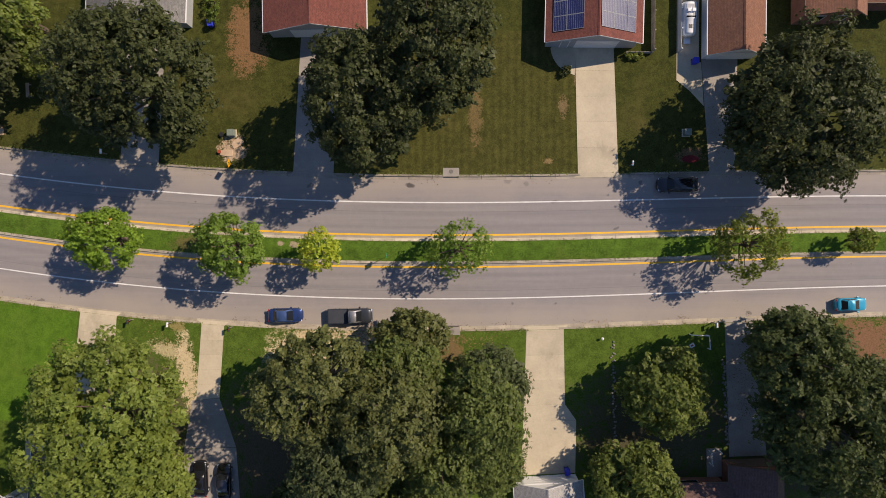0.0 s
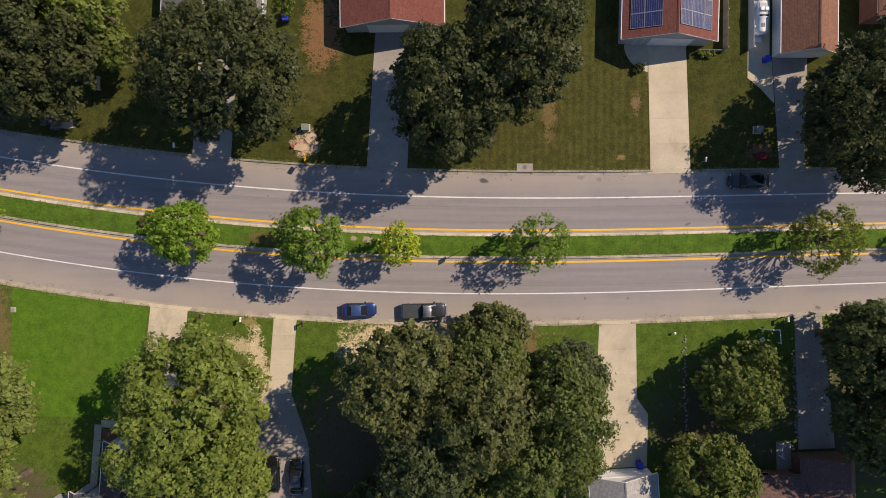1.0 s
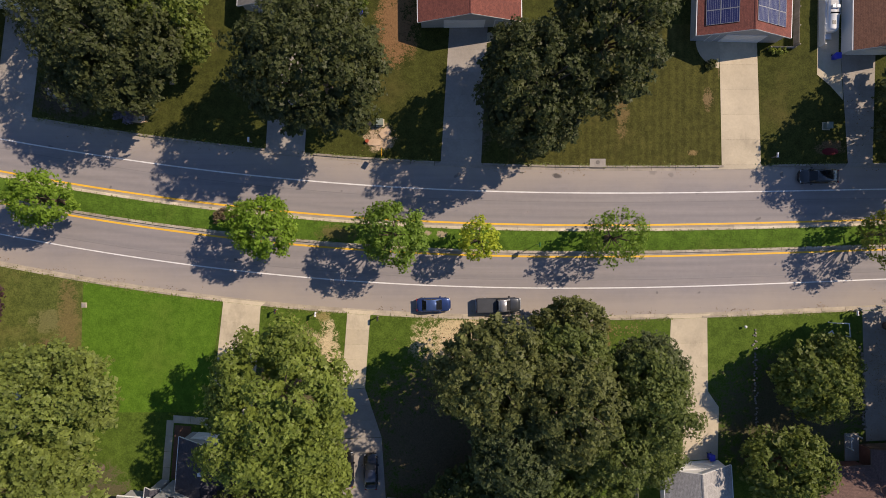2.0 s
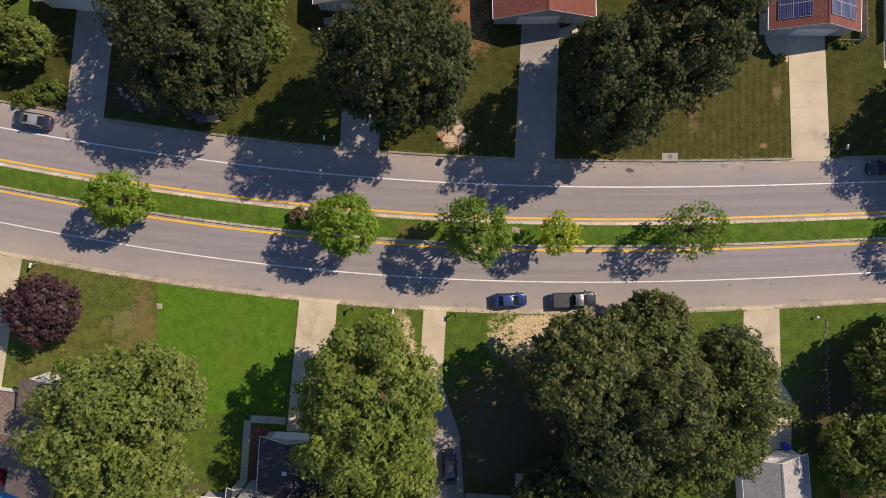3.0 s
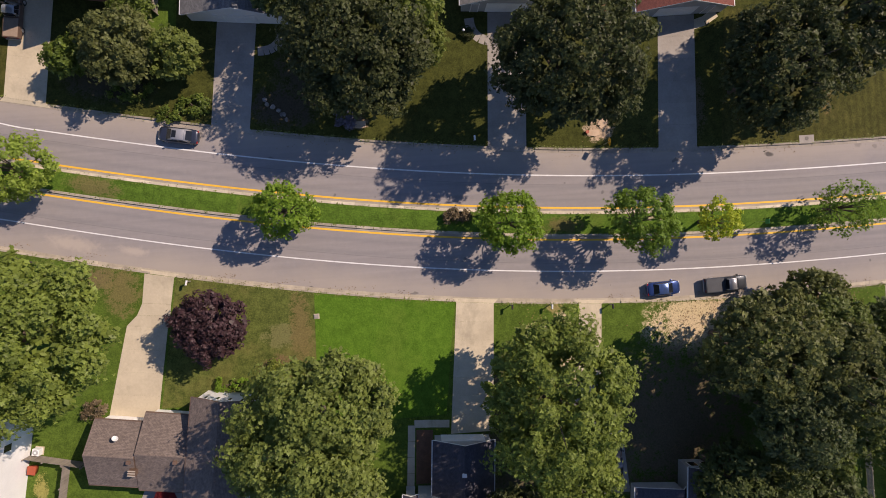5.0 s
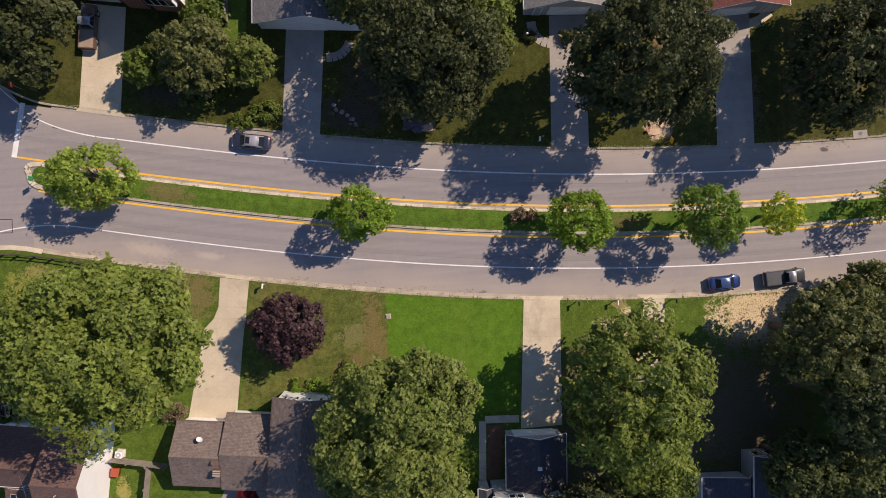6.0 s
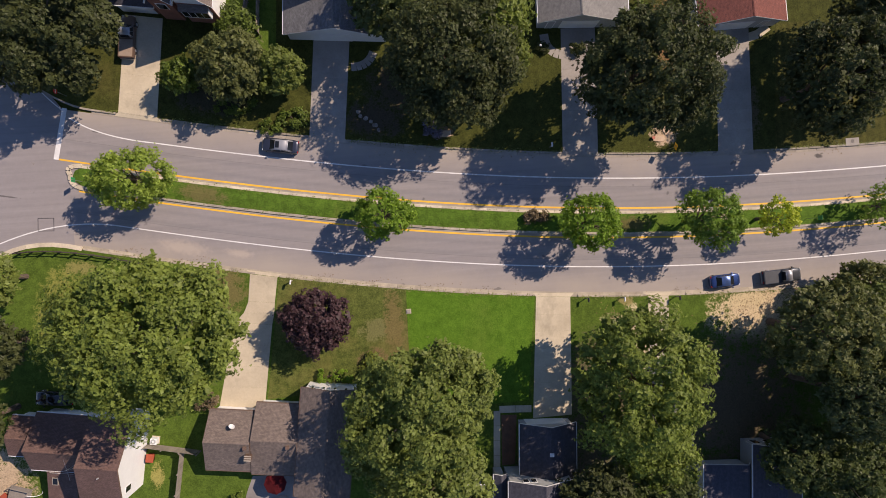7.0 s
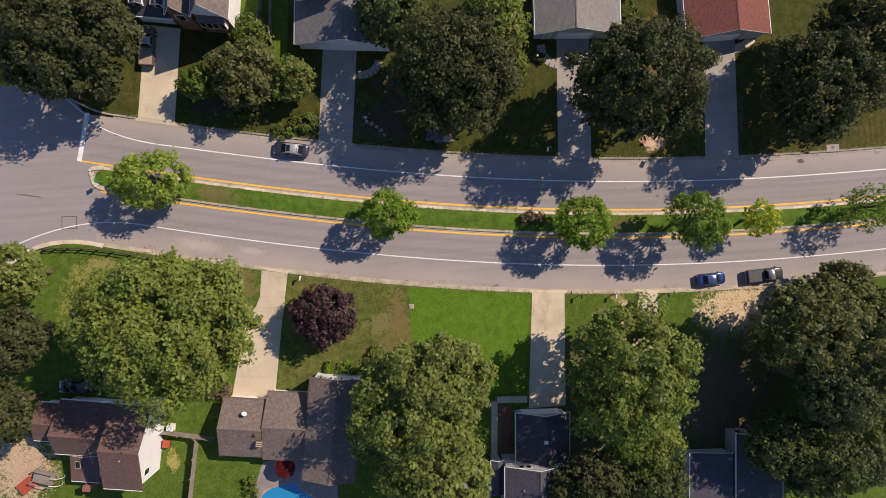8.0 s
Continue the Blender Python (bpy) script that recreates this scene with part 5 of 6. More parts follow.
def glazing(car, x0, x1, x2, x3, w0, w1, z0, z1, paint):
    """The upper part, x0..x3 at the belt and x1..x2 at the roof: a painted shell with its panes laid on."""
    lo = [Vector(p) for p in ((x0, -w0 * 0.86, z0), (x3, -w0 * 0.84, z0), (x3, w0 * 0.84, z0), (x0, w0 * 0.86, z0))]
    hi = [Vector(p) for p in ((x1, -w1, z1), (x2, -w1, z1), (x2, w1, z1), (x1, w1, z1))]
    bm = bmesh.new()
    a, b = [bm.verts.new(p) for p in lo], [bm.verts.new(p) for p in hi]
    bm.faces.new(a[::-1])
    bm.faces.new(b)
    for i in range(4):
        bm.faces.new((a[i], a[(i + 1) % 4], b[(i + 1) % 4], b[i]))
    bmesh.ops.bevel(bm, geom=[e for e in bm.edges if abs(e.verts[0].co.z - e.verts[1].co.z) > 0.1], offset=0.09, segments=3, affect="EDGES")
    bmesh.ops.bevel(bm, geom=[e for e in bm.edges if min(v.co.z for v in e.verts) > z1 - 0.02], offset=0.045, segments=2, affect="EDGES")
    for f in bm.faces:
        f.smooth = True
    part("roof", bm, paint, car)
    for name, i, spans in (("windscreen", 1, ((0.09, 0.91),)), ("rear_window", 3, ((0.1, 0.9),)), ("side_window", 0, ((0.13, 0.48), (0.52, 0.85))), ("side_window", 2, ((0.15, 0.48), (0.52, 0.87)))):
        p, q, r, s = lo[i], lo[(i + 1) % 4], hi[(i + 1) % 4], hi[i]
        n = (q - p).cross(s - p).normalized() * 0.012
        for u0, u1 in spans:
            def at(u, v):
                return p.lerp(q, u).lerp(s.lerp(r, u), v) + n
            bm = bmesh.new()
            front = [bm.verts.new(at(u, v)) for u, v in ((u0, 0.08), (u1, 0.08), (u1, 0.9), (u0, 0.9))]
            back = [bm.verts.new(v.co - n * 1.6) for v in front]
            bm.faces.new(front)
            bm.faces.new(back[::-1])
            for k in range(4):
                bm.faces.new((back[k], back[(k + 1) % 4], front[(k + 1) % 4], front[k]))
            part(name, bm, GLASS, car, "dark tinted glass")


def wheels(car, xs, w, r=0.32, wide=0.21):
    for x in xs:
        for s in (-1, 1):
            tyre = part("wheel", tube(bmesh.new(), [(0, -wide / 2, 0), (0, -wide / 2 + 0.04, 0), (0, wide / 2 - 0.04, 0), (0, wide / 2, 0)], [r * 0.9, r, r, r * 0.9], 18), RUBBER, car, "black rubber tyre on a metal rim", Matrix.Translation((x, s * (w - wide / 2 - 0.01), r)))
            part("rim", tube(bmesh.new(), [(0, s * (wide / 2 - 0.02), 0), (0, s * (wide / 2 + 0.012), 0)], [r * 0.62, r * 0.55], 14), METAL, tyre)


def lamps(car, x, w, z, material, name, out):
    for s in (-1, 1):
        x0, x1 = sorted((x, x + out * 0.05))
        part(name, boxed(x0 - 0.04, x1, s * w * 0.72 - 0.14, s * w * 0.72 + 0.14, z - 0.07, z + 0.05, 0.02), material, car)


RED_LAMP, CLEAR_LAMP = gloss("tail_lamp", (0.35, 0.01, 0.01), 0.2), gloss("head_lamp", (0.75, 0.77, 0.8), 0.1)


def sedan(m, label, paint, long=4.5, wide=1.78, tall=1.42, boot=1.0, bonnet=1.15, roof_paint=None, category="car"):
    """A saloon car that points along +x."""
    car = thing("car", m, label, category)
    w, f, r = wide / 2, long / 2, -long / 2
    st = [(r, w * 0.5, 0.58), (r + 0.06, w * 0.7, 0.74), (r + 0.18, w * 0.84, 0.84), (r + 0.42, w * 0.95, 0.91), (r + boot, w, 0.94), (0, w, 0.93), (f - bonnet, w, 0.92), (f - 0.55, w * 0.96, 0.83), (f - 0.24, w * 0.86, 0.74), (f - 0.08, w * 0.68, 0.64), (f, w * 0.45, 0.52)]
    part("body", hull(st), paint, car)
    x0, x1, x2, x3 = r + boot - 0.35, r + boot + 0.35, f - bonnet - 0.75, f - bonnet + 0.12
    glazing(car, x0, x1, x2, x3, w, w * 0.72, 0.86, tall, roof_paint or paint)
    wheels(car, (r + 0.85, f - 0.85), w)
    lamps(car, f - 0.2, w, 0.64, CLEAR_LAMP, "headlight", 1)
    lamps(car, r + 0.14, w, 0.74, RED_LAMP, "tail_light", -1)
    for s in (-1, 1):
        part("mirror", boxed(x3 - 0.42, x3 - 0.22, s * (w + 0.09) - 0.09, s * (w + 0.09) + 0.09, 0.88, 1.02, 0.03), paint, car)
    return car


def pickup(m, label, paint, bed_paint, long=5.5, wide=1.86, tall=1.75, covered=False, roof_paint=None):
    """A pickup truck that points along +x, its load bed behind."""
    car = thing("pickup_truck", m, label, "truck")
    w, f, r = wide / 2, long / 2, -long / 2
    part("body", hull([(r + 0.05, w * 0.96, 0.62), (r + 0.1, w * 0.97, 0.66), (0, w * 0.97, 0.66), (f - 1.5, w, 1.06), (f - 1.3, w, 1.07), (f - 0.5, w * 0.95, 1.0), (f - 0.12, w * 0.86, 0.9), (f, w * 0.72, 0.7)], 0.3), paint, car)
    back = f - 3.0
    bm = bmesh.new()
    box(bm, r, back - 0.05, -w, -w + 0.1, 0.5, 1.06)
    box(bm, r, back - 0.05, w - 0.1, w, 0.5, 1.06)
    box(bm, r, r + 0.09, -w + 0.1, w - 0.1, 0.5, 1.06)
    box(bm, back - 0.14, back - 0.05, -w + 0.1, w - 0.1, 0.5, 1.06)
    part("bed_sides", bm, paint, car)
    part("bed_cover" if covered else "bed_floor", boxed(r + 0.09, back - 0.14, -w + 0.1, w - 0.1, 0.98 if covered else 0.62, 1.08 if covered else 0.70), bed_paint, car)
    part("cab", hull([(back, w * 0.97, 1.06), (back + 0.02, w * 0.98, 1.08), (f - 1.35, w, 1.08), (f - 1.3, w * 0.98, 1.05)], 0.4), paint, car)
    x0, x1, x2, x3 = back + 0.03, back + 0.18, f - 1.9, f - 1.22
    glazing(car, x0, x1, x2, x3, w, w * 0.76, 1.0, tall, roof_paint or paint)
    wheels(car, (r + 1.1, f - 0.95), w, 0.38, 0.25)
    lamps(car, f - 0.08, w, 0.78, CLEAR_LAMP, "headlight", 1)
    lamps(car, r + 0.06, w, 0.82, RED_LAMP, "tail_light", -1)
    part("front_bumper", boxed(f - 0.1, f + 0.08, -w * 0.82, w * 0.82, 0.42, 0.6, 0.03), METAL, car)
    part("rear_bumper", boxed(r - 0.12, r + 0.02, -w * 0.9, w * 0.9, 0.42, 0.58, 0.03), METAL, car)
    for s in (-1, 1):
        part("mirror", boxed(x3 - 0.35, x3 - 0.15, s * (w + 0.12) - 0.12, s * (w + 0.12) + 0.12, 1.05, 1.25, 0.03), BLACK, car)
    return car


BLUE_CAR = gloss("blue_car_paint", (0.03, 0.062, 0.20), 0.25, 0.5, 1.0)
# roof tone that carries the sky's reflection as colour
BLUE_ROOF_SHEEN = gloss("pale_blue_sky_sheen", (0.075, 0.13, 0.30), 0.3, 0.4, 1.0)
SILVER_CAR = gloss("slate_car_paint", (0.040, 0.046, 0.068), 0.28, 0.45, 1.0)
# pale tone painted in for roof highlights; also the brown pickup's pale roof
PALE_ROOF = gloss("pale_grey_paint_and_sheen", (0.34, 0.34, 0.36), 0.35, 0.4, 0.6)
BLACK_CAR = gloss("black_car_paint", (0.012, 0.012, 0.014), 0.2, 0.2, 1.0)
CYAN_CAR = gloss("turquoise_car_paint", (0.01, 0.30, 0.48), 0.35, 0.1, 0.6)
GREY_TRUCK = gloss("grey_truck_paint", (0.050, 0.056, 0.068), 0.35, 0.5, 0.7)
TAN_BED = surface("tan_bed_cover", (0.34, 0.26, 0.20), (0.26, 0.19, 0.145), 0.7, 1.0, 8.0)
BED_COVER = surface("bed_cover_vinyl", (0.050, 0.056, 0.070), (0.034, 0.038, 0.048), 0.6, 1.0, 8.0)
TAN_TRUCK = gloss("tan_truck_paint", (0.17, 0.11, 0.08), 0.4, 0.3, 0.5)
sedan(pose(-18.25, -8.3, 0, 0, 0, 1.0), "metallic blue saloon car parked at the kerb", BLUE_CAR, 4.35, 1.80, roof_paint=BLUE_ROOF_SHEEN)
pickup(pose(-10.1, -8.35, 0, 0, 0, 1.5), "dark grey pickup truck at the kerb, sky sheen coloured into its roof", GREY_TRUCK, BED_COVER, 5.5, covered=True, roof_paint=PALE_ROOF)
car = sedan(pose(-76.9, 14.75, 0, 0, 0, 170.0), "slate grey saloon car with sunroof at the kerb, highlights coloured into its roof", SILVER_CAR, 4.8, 1.84, roof_paint=PALE_ROOF)
part("sunroof", boxed(0.0, 0.5, -0.42, 0.42, 1.40, 1.432, 0.01), GLASS, car, "dark glass sunroof")
sedan(pose(-107.7, -15.1, LAWN_Z, 0, 0, 173.0), "black saloon car parked beneath trees before the corner house", BLACK_CAR, 4.7, 1.82)
sedan(pose(30.2, 7.9, 0, 0, 0, 180.0), "black estate car parked in tree shade", BLACK_CAR, 5.0, 1.86, 1.5, boot=0.5)
sedan(pose(51.3, -6.75, 0, 0, 0, 2.0), "small bright turquoise coupe parked at the kerb", CYAN_CAR, 3.75, 1.6, 1.35, boot=0.75, bonnet=1.15)
sedan(pose(-29.1, -29.0, 0.14, 0, 0, 91.0), "black saloon car parked on a shaded driveway", BLACK_CAR, 4.6, 1.8)
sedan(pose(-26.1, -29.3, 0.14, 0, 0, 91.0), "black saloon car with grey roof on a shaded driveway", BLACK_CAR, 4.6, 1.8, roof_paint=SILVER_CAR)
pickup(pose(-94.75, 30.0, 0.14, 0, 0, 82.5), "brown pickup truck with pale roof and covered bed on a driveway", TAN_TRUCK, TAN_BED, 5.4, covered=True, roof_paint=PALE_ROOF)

# ---- loose things along the street ----
BIN_BLUE = gloss("blue_plastic", (0.03, 0.05, 0.55), 0.45)
UTIL_GREEN = surface("utility_green", (0.22, 0.26, 0.22), (0.15, 0.18, 0.15), 0.6, 0.8, 6.0)
SIGN_YELLOW = gloss("sign_yellow", (0.80, 0.40, 0.01), 0.45)
SIGN_GREEN = gloss("sign_green", (0.02, 0.24, 0.09), 0.45)
SIGN_RED = gloss("sign_red", (0.55, 0.02, 0.02), 0.45)
# red kept this dark in place of the shade over the parasol
RED_CLOTH = surface("red_cloth", (0.19, 0.010, 0.014), (0.12, 0.008, 0.01), 0.9, 0.6, 8.0)
ORANGE = gloss("orange_plastic", (0.36, 0.07, 0.03), 0.5)
TAN_STONE = surface("tan_stone", (0.60, 0.44, 0.30), (0.44, 0.31, 0.21), 0.9, 0.8, 6.0)
DARK_WOOD = surface("dark_wood", (0.07, 0.055, 0.045), (0.035, 0.028, 0.024), 0.9, 0.9, 9.0)
VINYL = gloss("white_vinyl", (0.78, 0.79, 0.80), 0.4)


def mailbox(x, y, turn, material, label, height=1.05):
    """A post with an arm and a round-topped box."""
    ob = thing("mailbox", pose(x, y, LAWN_Z, 0, 0, turn), label, "mailbox")
    part("post", boxed(-0.05, 0.05, -0.05, 0.05, -0.2, height, 0.01), WOOD_GREY, ob)
    part("arm", boxed(-0.04, 0.04, -0.3, 0.2, height - 0.02, height + 0.05), WOOD_GREY, ob)
    half = [(math.cos(a) * 0.11, 0.12 + math.sin(a) * 0.1) for a in [math.pi * k / 8 for k in range(9)]] + [(-0.11, 0.0), (0.11, 0.0)]
    box_body = part("box", loft([[(px, py, height + 0.05 + pz) for px, pz in half] for py in (-0.42, -0.4, 0.12, 0.14)]), material, ob)
    part("door", boxed(-0.10, 0.10, -0.44, -0.42, height + 0.06, height + 0.25, 0.004), material, box_body)
    part("flag", boxed(0.11, 0.125, -0.15, -0.1, height + 0.1, height + 0.35), SIGN_RED, box_body, "small red flag")


mailbox(-41.1, 12.0, 178, VINYL, "white mailbox on a wooden post beside a driveway")
mailbox(24.55, 10.3, 178, VINYL, "white mailbox on a post at the kerb")
mailbox(-37.9, -8.95, -5, BLACK, "black mailbox on a post by the lawn")
mailbox(-32.9, -9.3, -5, VINYL, "white mailbox on a dark post")
mailbox(-25.2, -9.85, 0, BLACK, "black mailbox beside the narrow driveway")
mailbox(34.8, -9.1, 3, VINYL, "white mailbox beside the shaded driveway")
mailbox(-77.0, -2.95, -14, VINYL, "white mailbox beside the pale driveway")


def wheelie_bin(x, y, turn=0):
    ob = thing("recycling_bin", pose(x, y, LAWN_Z + 0.015, 0, 0, turn), "bright blue plastic recycling bin with lid", "bin", "recycling bins")
    part("tub", loft([[(sx * k, sy * k * 1.1, z) for sx, sy in ((-1, -1), (1, -1), (1, 1), (-1, 1))] for k, z in ((0.25, 0.05), (0.31, 0.95))]), BIN_BLUE, ob)
    part("lid", boxed(-0.34, 0.34, -0.38, 0.38, 0.95, 1.02, 0.02), BIN_BLUE, ob)
    for s in (-1, 1):
        part("wheel", tube(bmesh.new(), [(s * 0.2, 0.33, 0.1), (s * 0.26, 0.33, 0.1)], [0.1, 0.1], 12), RUBBER, ob)


wheelie_bin(16.85, -27.55, 5)
wheelie_bin(32.2, 22.9)
wheelie_bin(-27.4, 28.0, 10)
wheelie_bin(-96.6, 32.6, 10)


def cabinet(x, y, w, d, h, material, label, turn=0.0):
    """A utility cabinet on a slab, with a raised lid."""
    ob = thing("utility_box", pose(x, y, LAWN_Z, 0, 0, turn), label, "utility box")
    part("pad", boxed(-w / 2 - 0.12, w / 2 + 0.12, -d / 2 - 0.12, d / 2 + 0.12, -0.1, 0.05, 0.02), CONCRETE, ob)
    part("case", boxed(-w / 2, w / 2, -d / 2, d / 2, 0.05, h, 0.03), material, ob)
    part("lid", boxed(-w / 2 - 0.03, w / 2 + 0.03, -d / 2 - 0.03, d / 2 + 0.03, h, h + 0.05, 0.015), material, ob)


cabinet(-25.0, 14.5, 0.8, 0.75, 0.75, UTIL_GREEN, "grey-green utility box on the lawn")
cabinet(31.4, 14.3, 0.75, 0.75, 0.7, UTIL_GREEN, "grey-green utility box in tree shade")
cabinet(-62.15, -8.45, 0.45, 0.4, 0.1, GREY_AND_SHADED_CONCRETE, "flat pale meter box lid in the lawn")


def rock(bm, x, y, z, r, rng, flat=0.6):
    v = bmesh.ops.create_icosphere(bm, subdivisions=1, radius=r)["verts"]
    for q in v:
        q.co = Vector((q.co.x * rng.uniform(0.75, 1.25), q.co.y * rng.uniform(0.75, 1.25), q.co.z * flat)) + Vector((x, y, z))
    return bm


rng = np.random.default_rng(5)
for x, y, w, d, turn, label in ((-25.75, 12.05, 1.6, 0.85, -5, "flat tan stone slab lying on the lawn"), (-24.4, 13.3, 1.5, 1.0, 35, "irregular tan stone slab near a utility box"), (-55.2, 14.85, 1.7, 0.9, -3, "flat tan stone slab beside a flower bed")):
    ob = thing("stone_slab", pose(x, y, LAWN_Z, 0, 0, turn), label, "stone")
    bm = bmesh.new()
    slab(bm, [(-w / 2, -d / 2 * 0.8), (w * 0.1, -d / 2), (w / 2, -d * 0.35), (w * 0.46, d / 2), (-w * 0.2, d * 0.46), (-w / 2, d * 0.3)], -0.03, 0.1)
    bmesh.ops.bevel(bm, geom=bm.edges[:], offset=0.02, segments=1, affect="EDGES")
    part("slab", bm, TAN_STONE, ob)
for x, y, r, material, label in ((-26.3, 14.35, 0.28, BLACK, "small dark garden pot near the utility box"), (-26.6, 12.2, 0.22, ORANGE, "small orange-red marker beside a stone slab")):
    ob = thing("garden_pot", pose(x, y, LAWN_Z), label, "pot")
    part("pot", tube(bmesh.new(), [(0, 0, 0), (0, 0, 0.3), (0, 0, 0.36)], [r * 0.7, r, r * 1.06], 12), material, ob)


def road_sign(x, y, turn, kind, label, height=2.3):
    """A thin post with a plate on it that faces local -y."""
    ob = thing("road_sign", pose(x, y, LAWN_Z, 0, 0, turn), label, "road sign")
    part("post", boxed(-0.035, 0.035, 0.0, 0.03, -0.3, height + 0.3), METAL, ob)
    bm = bmesh.new()
    if kind == "diamond":
        ring, mat_ = [(0, -0.54), (0.54, 0), (0, 0.54), (-0.54, 0)], SIGN_YELLOW
    elif kind == "stop":
        ring, mat_ = [(0.4 * math.cos(a), 0.4 * math.sin(a)) for a in [math.pi / 8 + math.pi / 4 * k for k in range(8)]], SIGN_RED
    else:
        ring, mat_ = [(-0.3, -0.4), (0.3, -0.4), (0.3, 0.4), (-0.3, 0.4)], SIGN_GREEN if kind == "green" else VINYL
    rows = [[bm.verts.new((a, y_, height + b)) for a, b in ring] for y_ in (-0.02, 0.0)]
    bm.faces.new(rows[0])
    bm.faces.new(rows[1][::-1])
    for i in range(len(ring)):
        j = (i + 1) % len(ring)
        bm.faces.new((rows[0][j], rows[0][i], rows[1][i], rows[1][j]))
    bmesh.ops.recalc_face_normals(bm, faces=bm.faces[:])
    plate_ = part("plate", bm, mat_, ob)
    if kind == "diamond":
        for a, b, w, h in ((-0.1, 0.08, 0.07, 0.32), (0.1, 0.08, 0.07, 0.32), (0, -0.2, 0.3, 0.07)):
            part("mark", boxed(a - w / 2, a + w / 2, -0.03, -0.02, height + b - h / 2, height + b + h / 2), BLACK, plate_)
    if kind == "stop":
        part("mark", boxed(-0.26, 0.26, -0.03, -0.02, height - 0.08, height + 0.08), VINYL, plate_)


road_sign(-24.6, 10.45, 90, "diamond", "yellow diamond warning sign facing along the street", 2.2)
road_sign(-5.3, -0.75, 270, "green", "thin road sign on a post in the median", 2.5)
road_sign(-102.3, 12.1, 270, "green", "road sign on a post at the median tip", 1.9)
road_sign(-103.3, 23.2, 90, "stop", "red octagonal stop sign under a tree", 2.2)

# storm drains in the verges
for x, y, turn, label in ((2.45, 9.5, 0.0, "concrete storm drain inlet in the north kerb"), (2.6, -10.2, 180.0, "concrete storm drain inlet in the south kerb")):
    ob = thing("storm_drain", pose(x, y, LAWN_Z, 0, 0, turn), label, "storm drain")
    part("slab", boxed(-1.0, 1.0, -0.45, 0.6, -0.1, 0.04, 0.03), GREY_AND_SHADED_CONCRETE, ob)
    part("cover", tube(bmesh.new(), [(0, 0.15, 0.03), (0, 0.15, 0.05)], [0.26, 0.26], 18), STONE, ob, "round iron cover")
    part("inlet", boxed(-0.9, 0.9, -0.56, -0.5, -0.1, 0.0), BLACK, ob)
ob = thing("manhole_frame", pose(-107.3, 7.0, 0.0, 0, 0, -4), "square dark seam of a patch in the asphalt", "road patch", kind="structure")
for x0, x1, y0, y1 in ((-1.0, 1.0, -0.85, -0.78), (-1.0, 1.0, 0.78, 0.85), (-1.0, -0.93, -0.78, 0.78), (0.93, 1.0, -0.78, 0.78)):
    part("seam", boxed(x0, x1, y0, y1, -0.01, 0.008), BLACK, ob)

# split-rail fence along the corner lawn
ob = thing("rail_fence", Matrix.Translation((0, 0, LAWN_Z)), "dark split-rail fence curving along the corner lawn", "fence")
run = curve((-110.6, 3.6), (-105.0, 4.0), (-94.6, 0.6), 8)
for i, (x, y) in enumerate(run):
    part("post", boxed(x - 0.09, x + 0.09, y - 0.09, y + 0.09, -0.3, 1.15, 0.02), DARK_WOOD, ob)
    if i + 1 < len(run):
        for z in (0.45, 0.95):
            part("rail", tube(bmesh.new(), [(x, y, z), ((x + run[i + 1][0]) / 2, (y + run[i + 1][1]) / 2, z + 0.03), (*run[i + 1], z)], [0.05, 0.075, 0.05], 6), DARK_WOOD, ob)

# low white rail and a lawn sign
ob = thing("low_rail", Matrix.Translation((0, 0, LAWN_Z)), "low white plastic rail bent round a lawn corner", "rail")
for (x0, y0), (x1, y1) in (((32.0, -10.55), (34.1, -10.65)), ((34.1, -10.65), (34.25, -12.3))):
    part("rail", tube(bmesh.new(), [(x0, y0, 0.75), (x1, y1, 0.75)], [0.06, 0.06], 6), VINYL, ob)
for x, y in ((32.0, -10.55), (34.1, -10.65), (34.25, -12.3)):
    part("post", boxed(x - 0.05, x + 0.05, y - 0.05, y + 0.05, -0.2, 0.82), VINYL, ob)
ob = thing("lawn_sign", pose(32.3, -11.95, LAWN_Z, 0, 0, 30), "small white and orange lawn sign leaning on grass", "sign")
part("board", boxed(-0.3, 0.3, -0.25, 0.25, 0.1, 0.13), VINYL, ob)
part("mark", boxed(-0.15, 0.15, -0.1, 0.1, 0.132, 0.136), ORANGE, ob)
part("stake", boxed(-0.03, 0.03, -0.03, 0.03, -0.2, 0.1), WOOD_GREY, ob)

ob = thing("garden_light", pose(21.2, -11.1, LAWN_Z), "small white garden light on a stake in the lawn", "garden light")
part("stake", rod(0.025, -0.1, 0.35, 8), METAL, ob)
part("globe", tube(bmesh.new(), [(0, 0, 0.33), (0, 0, 0.38), (0, 0, 0.5), (0, 0, 0.58)], [0.08, 0.17, 0.17, 0.07], 14), VINYL, ob)

# stone edgings, stone by stone
def edging(x0, y0, x1, y1, n, label, seed, size=0.22):
    rng = np.random.default_rng(seed)
    ob = thing("stone_edging", Matrix.Translation((0, 0, LAWN_Z)), label, "edging", kind="structure")
    shapes = []
    for k in range(5):
        shapes.append(mesh_of(rock(bmesh.new(), 0, 0, 0.05, size, rng), "stone", STONE))
    for i in range(n):
        s = new("stone", shapes[int(rng.integers(5))])
        s.parent = ob
        t = (i + rng.uniform(-0.3, 0.3)) / n
        s.matrix_local = pose(x0 + (x1 - x0) * t + rng.normal(0, 0.15), y0 + (y1 - y0) * t + rng.normal(0, 0.1), 0, 0, 0, rng.uniform(0, 360))


edging(22.6, -11.5, 22.9, -24.0, 48, "row of pale stones edging a lawn", 61, 0.14)
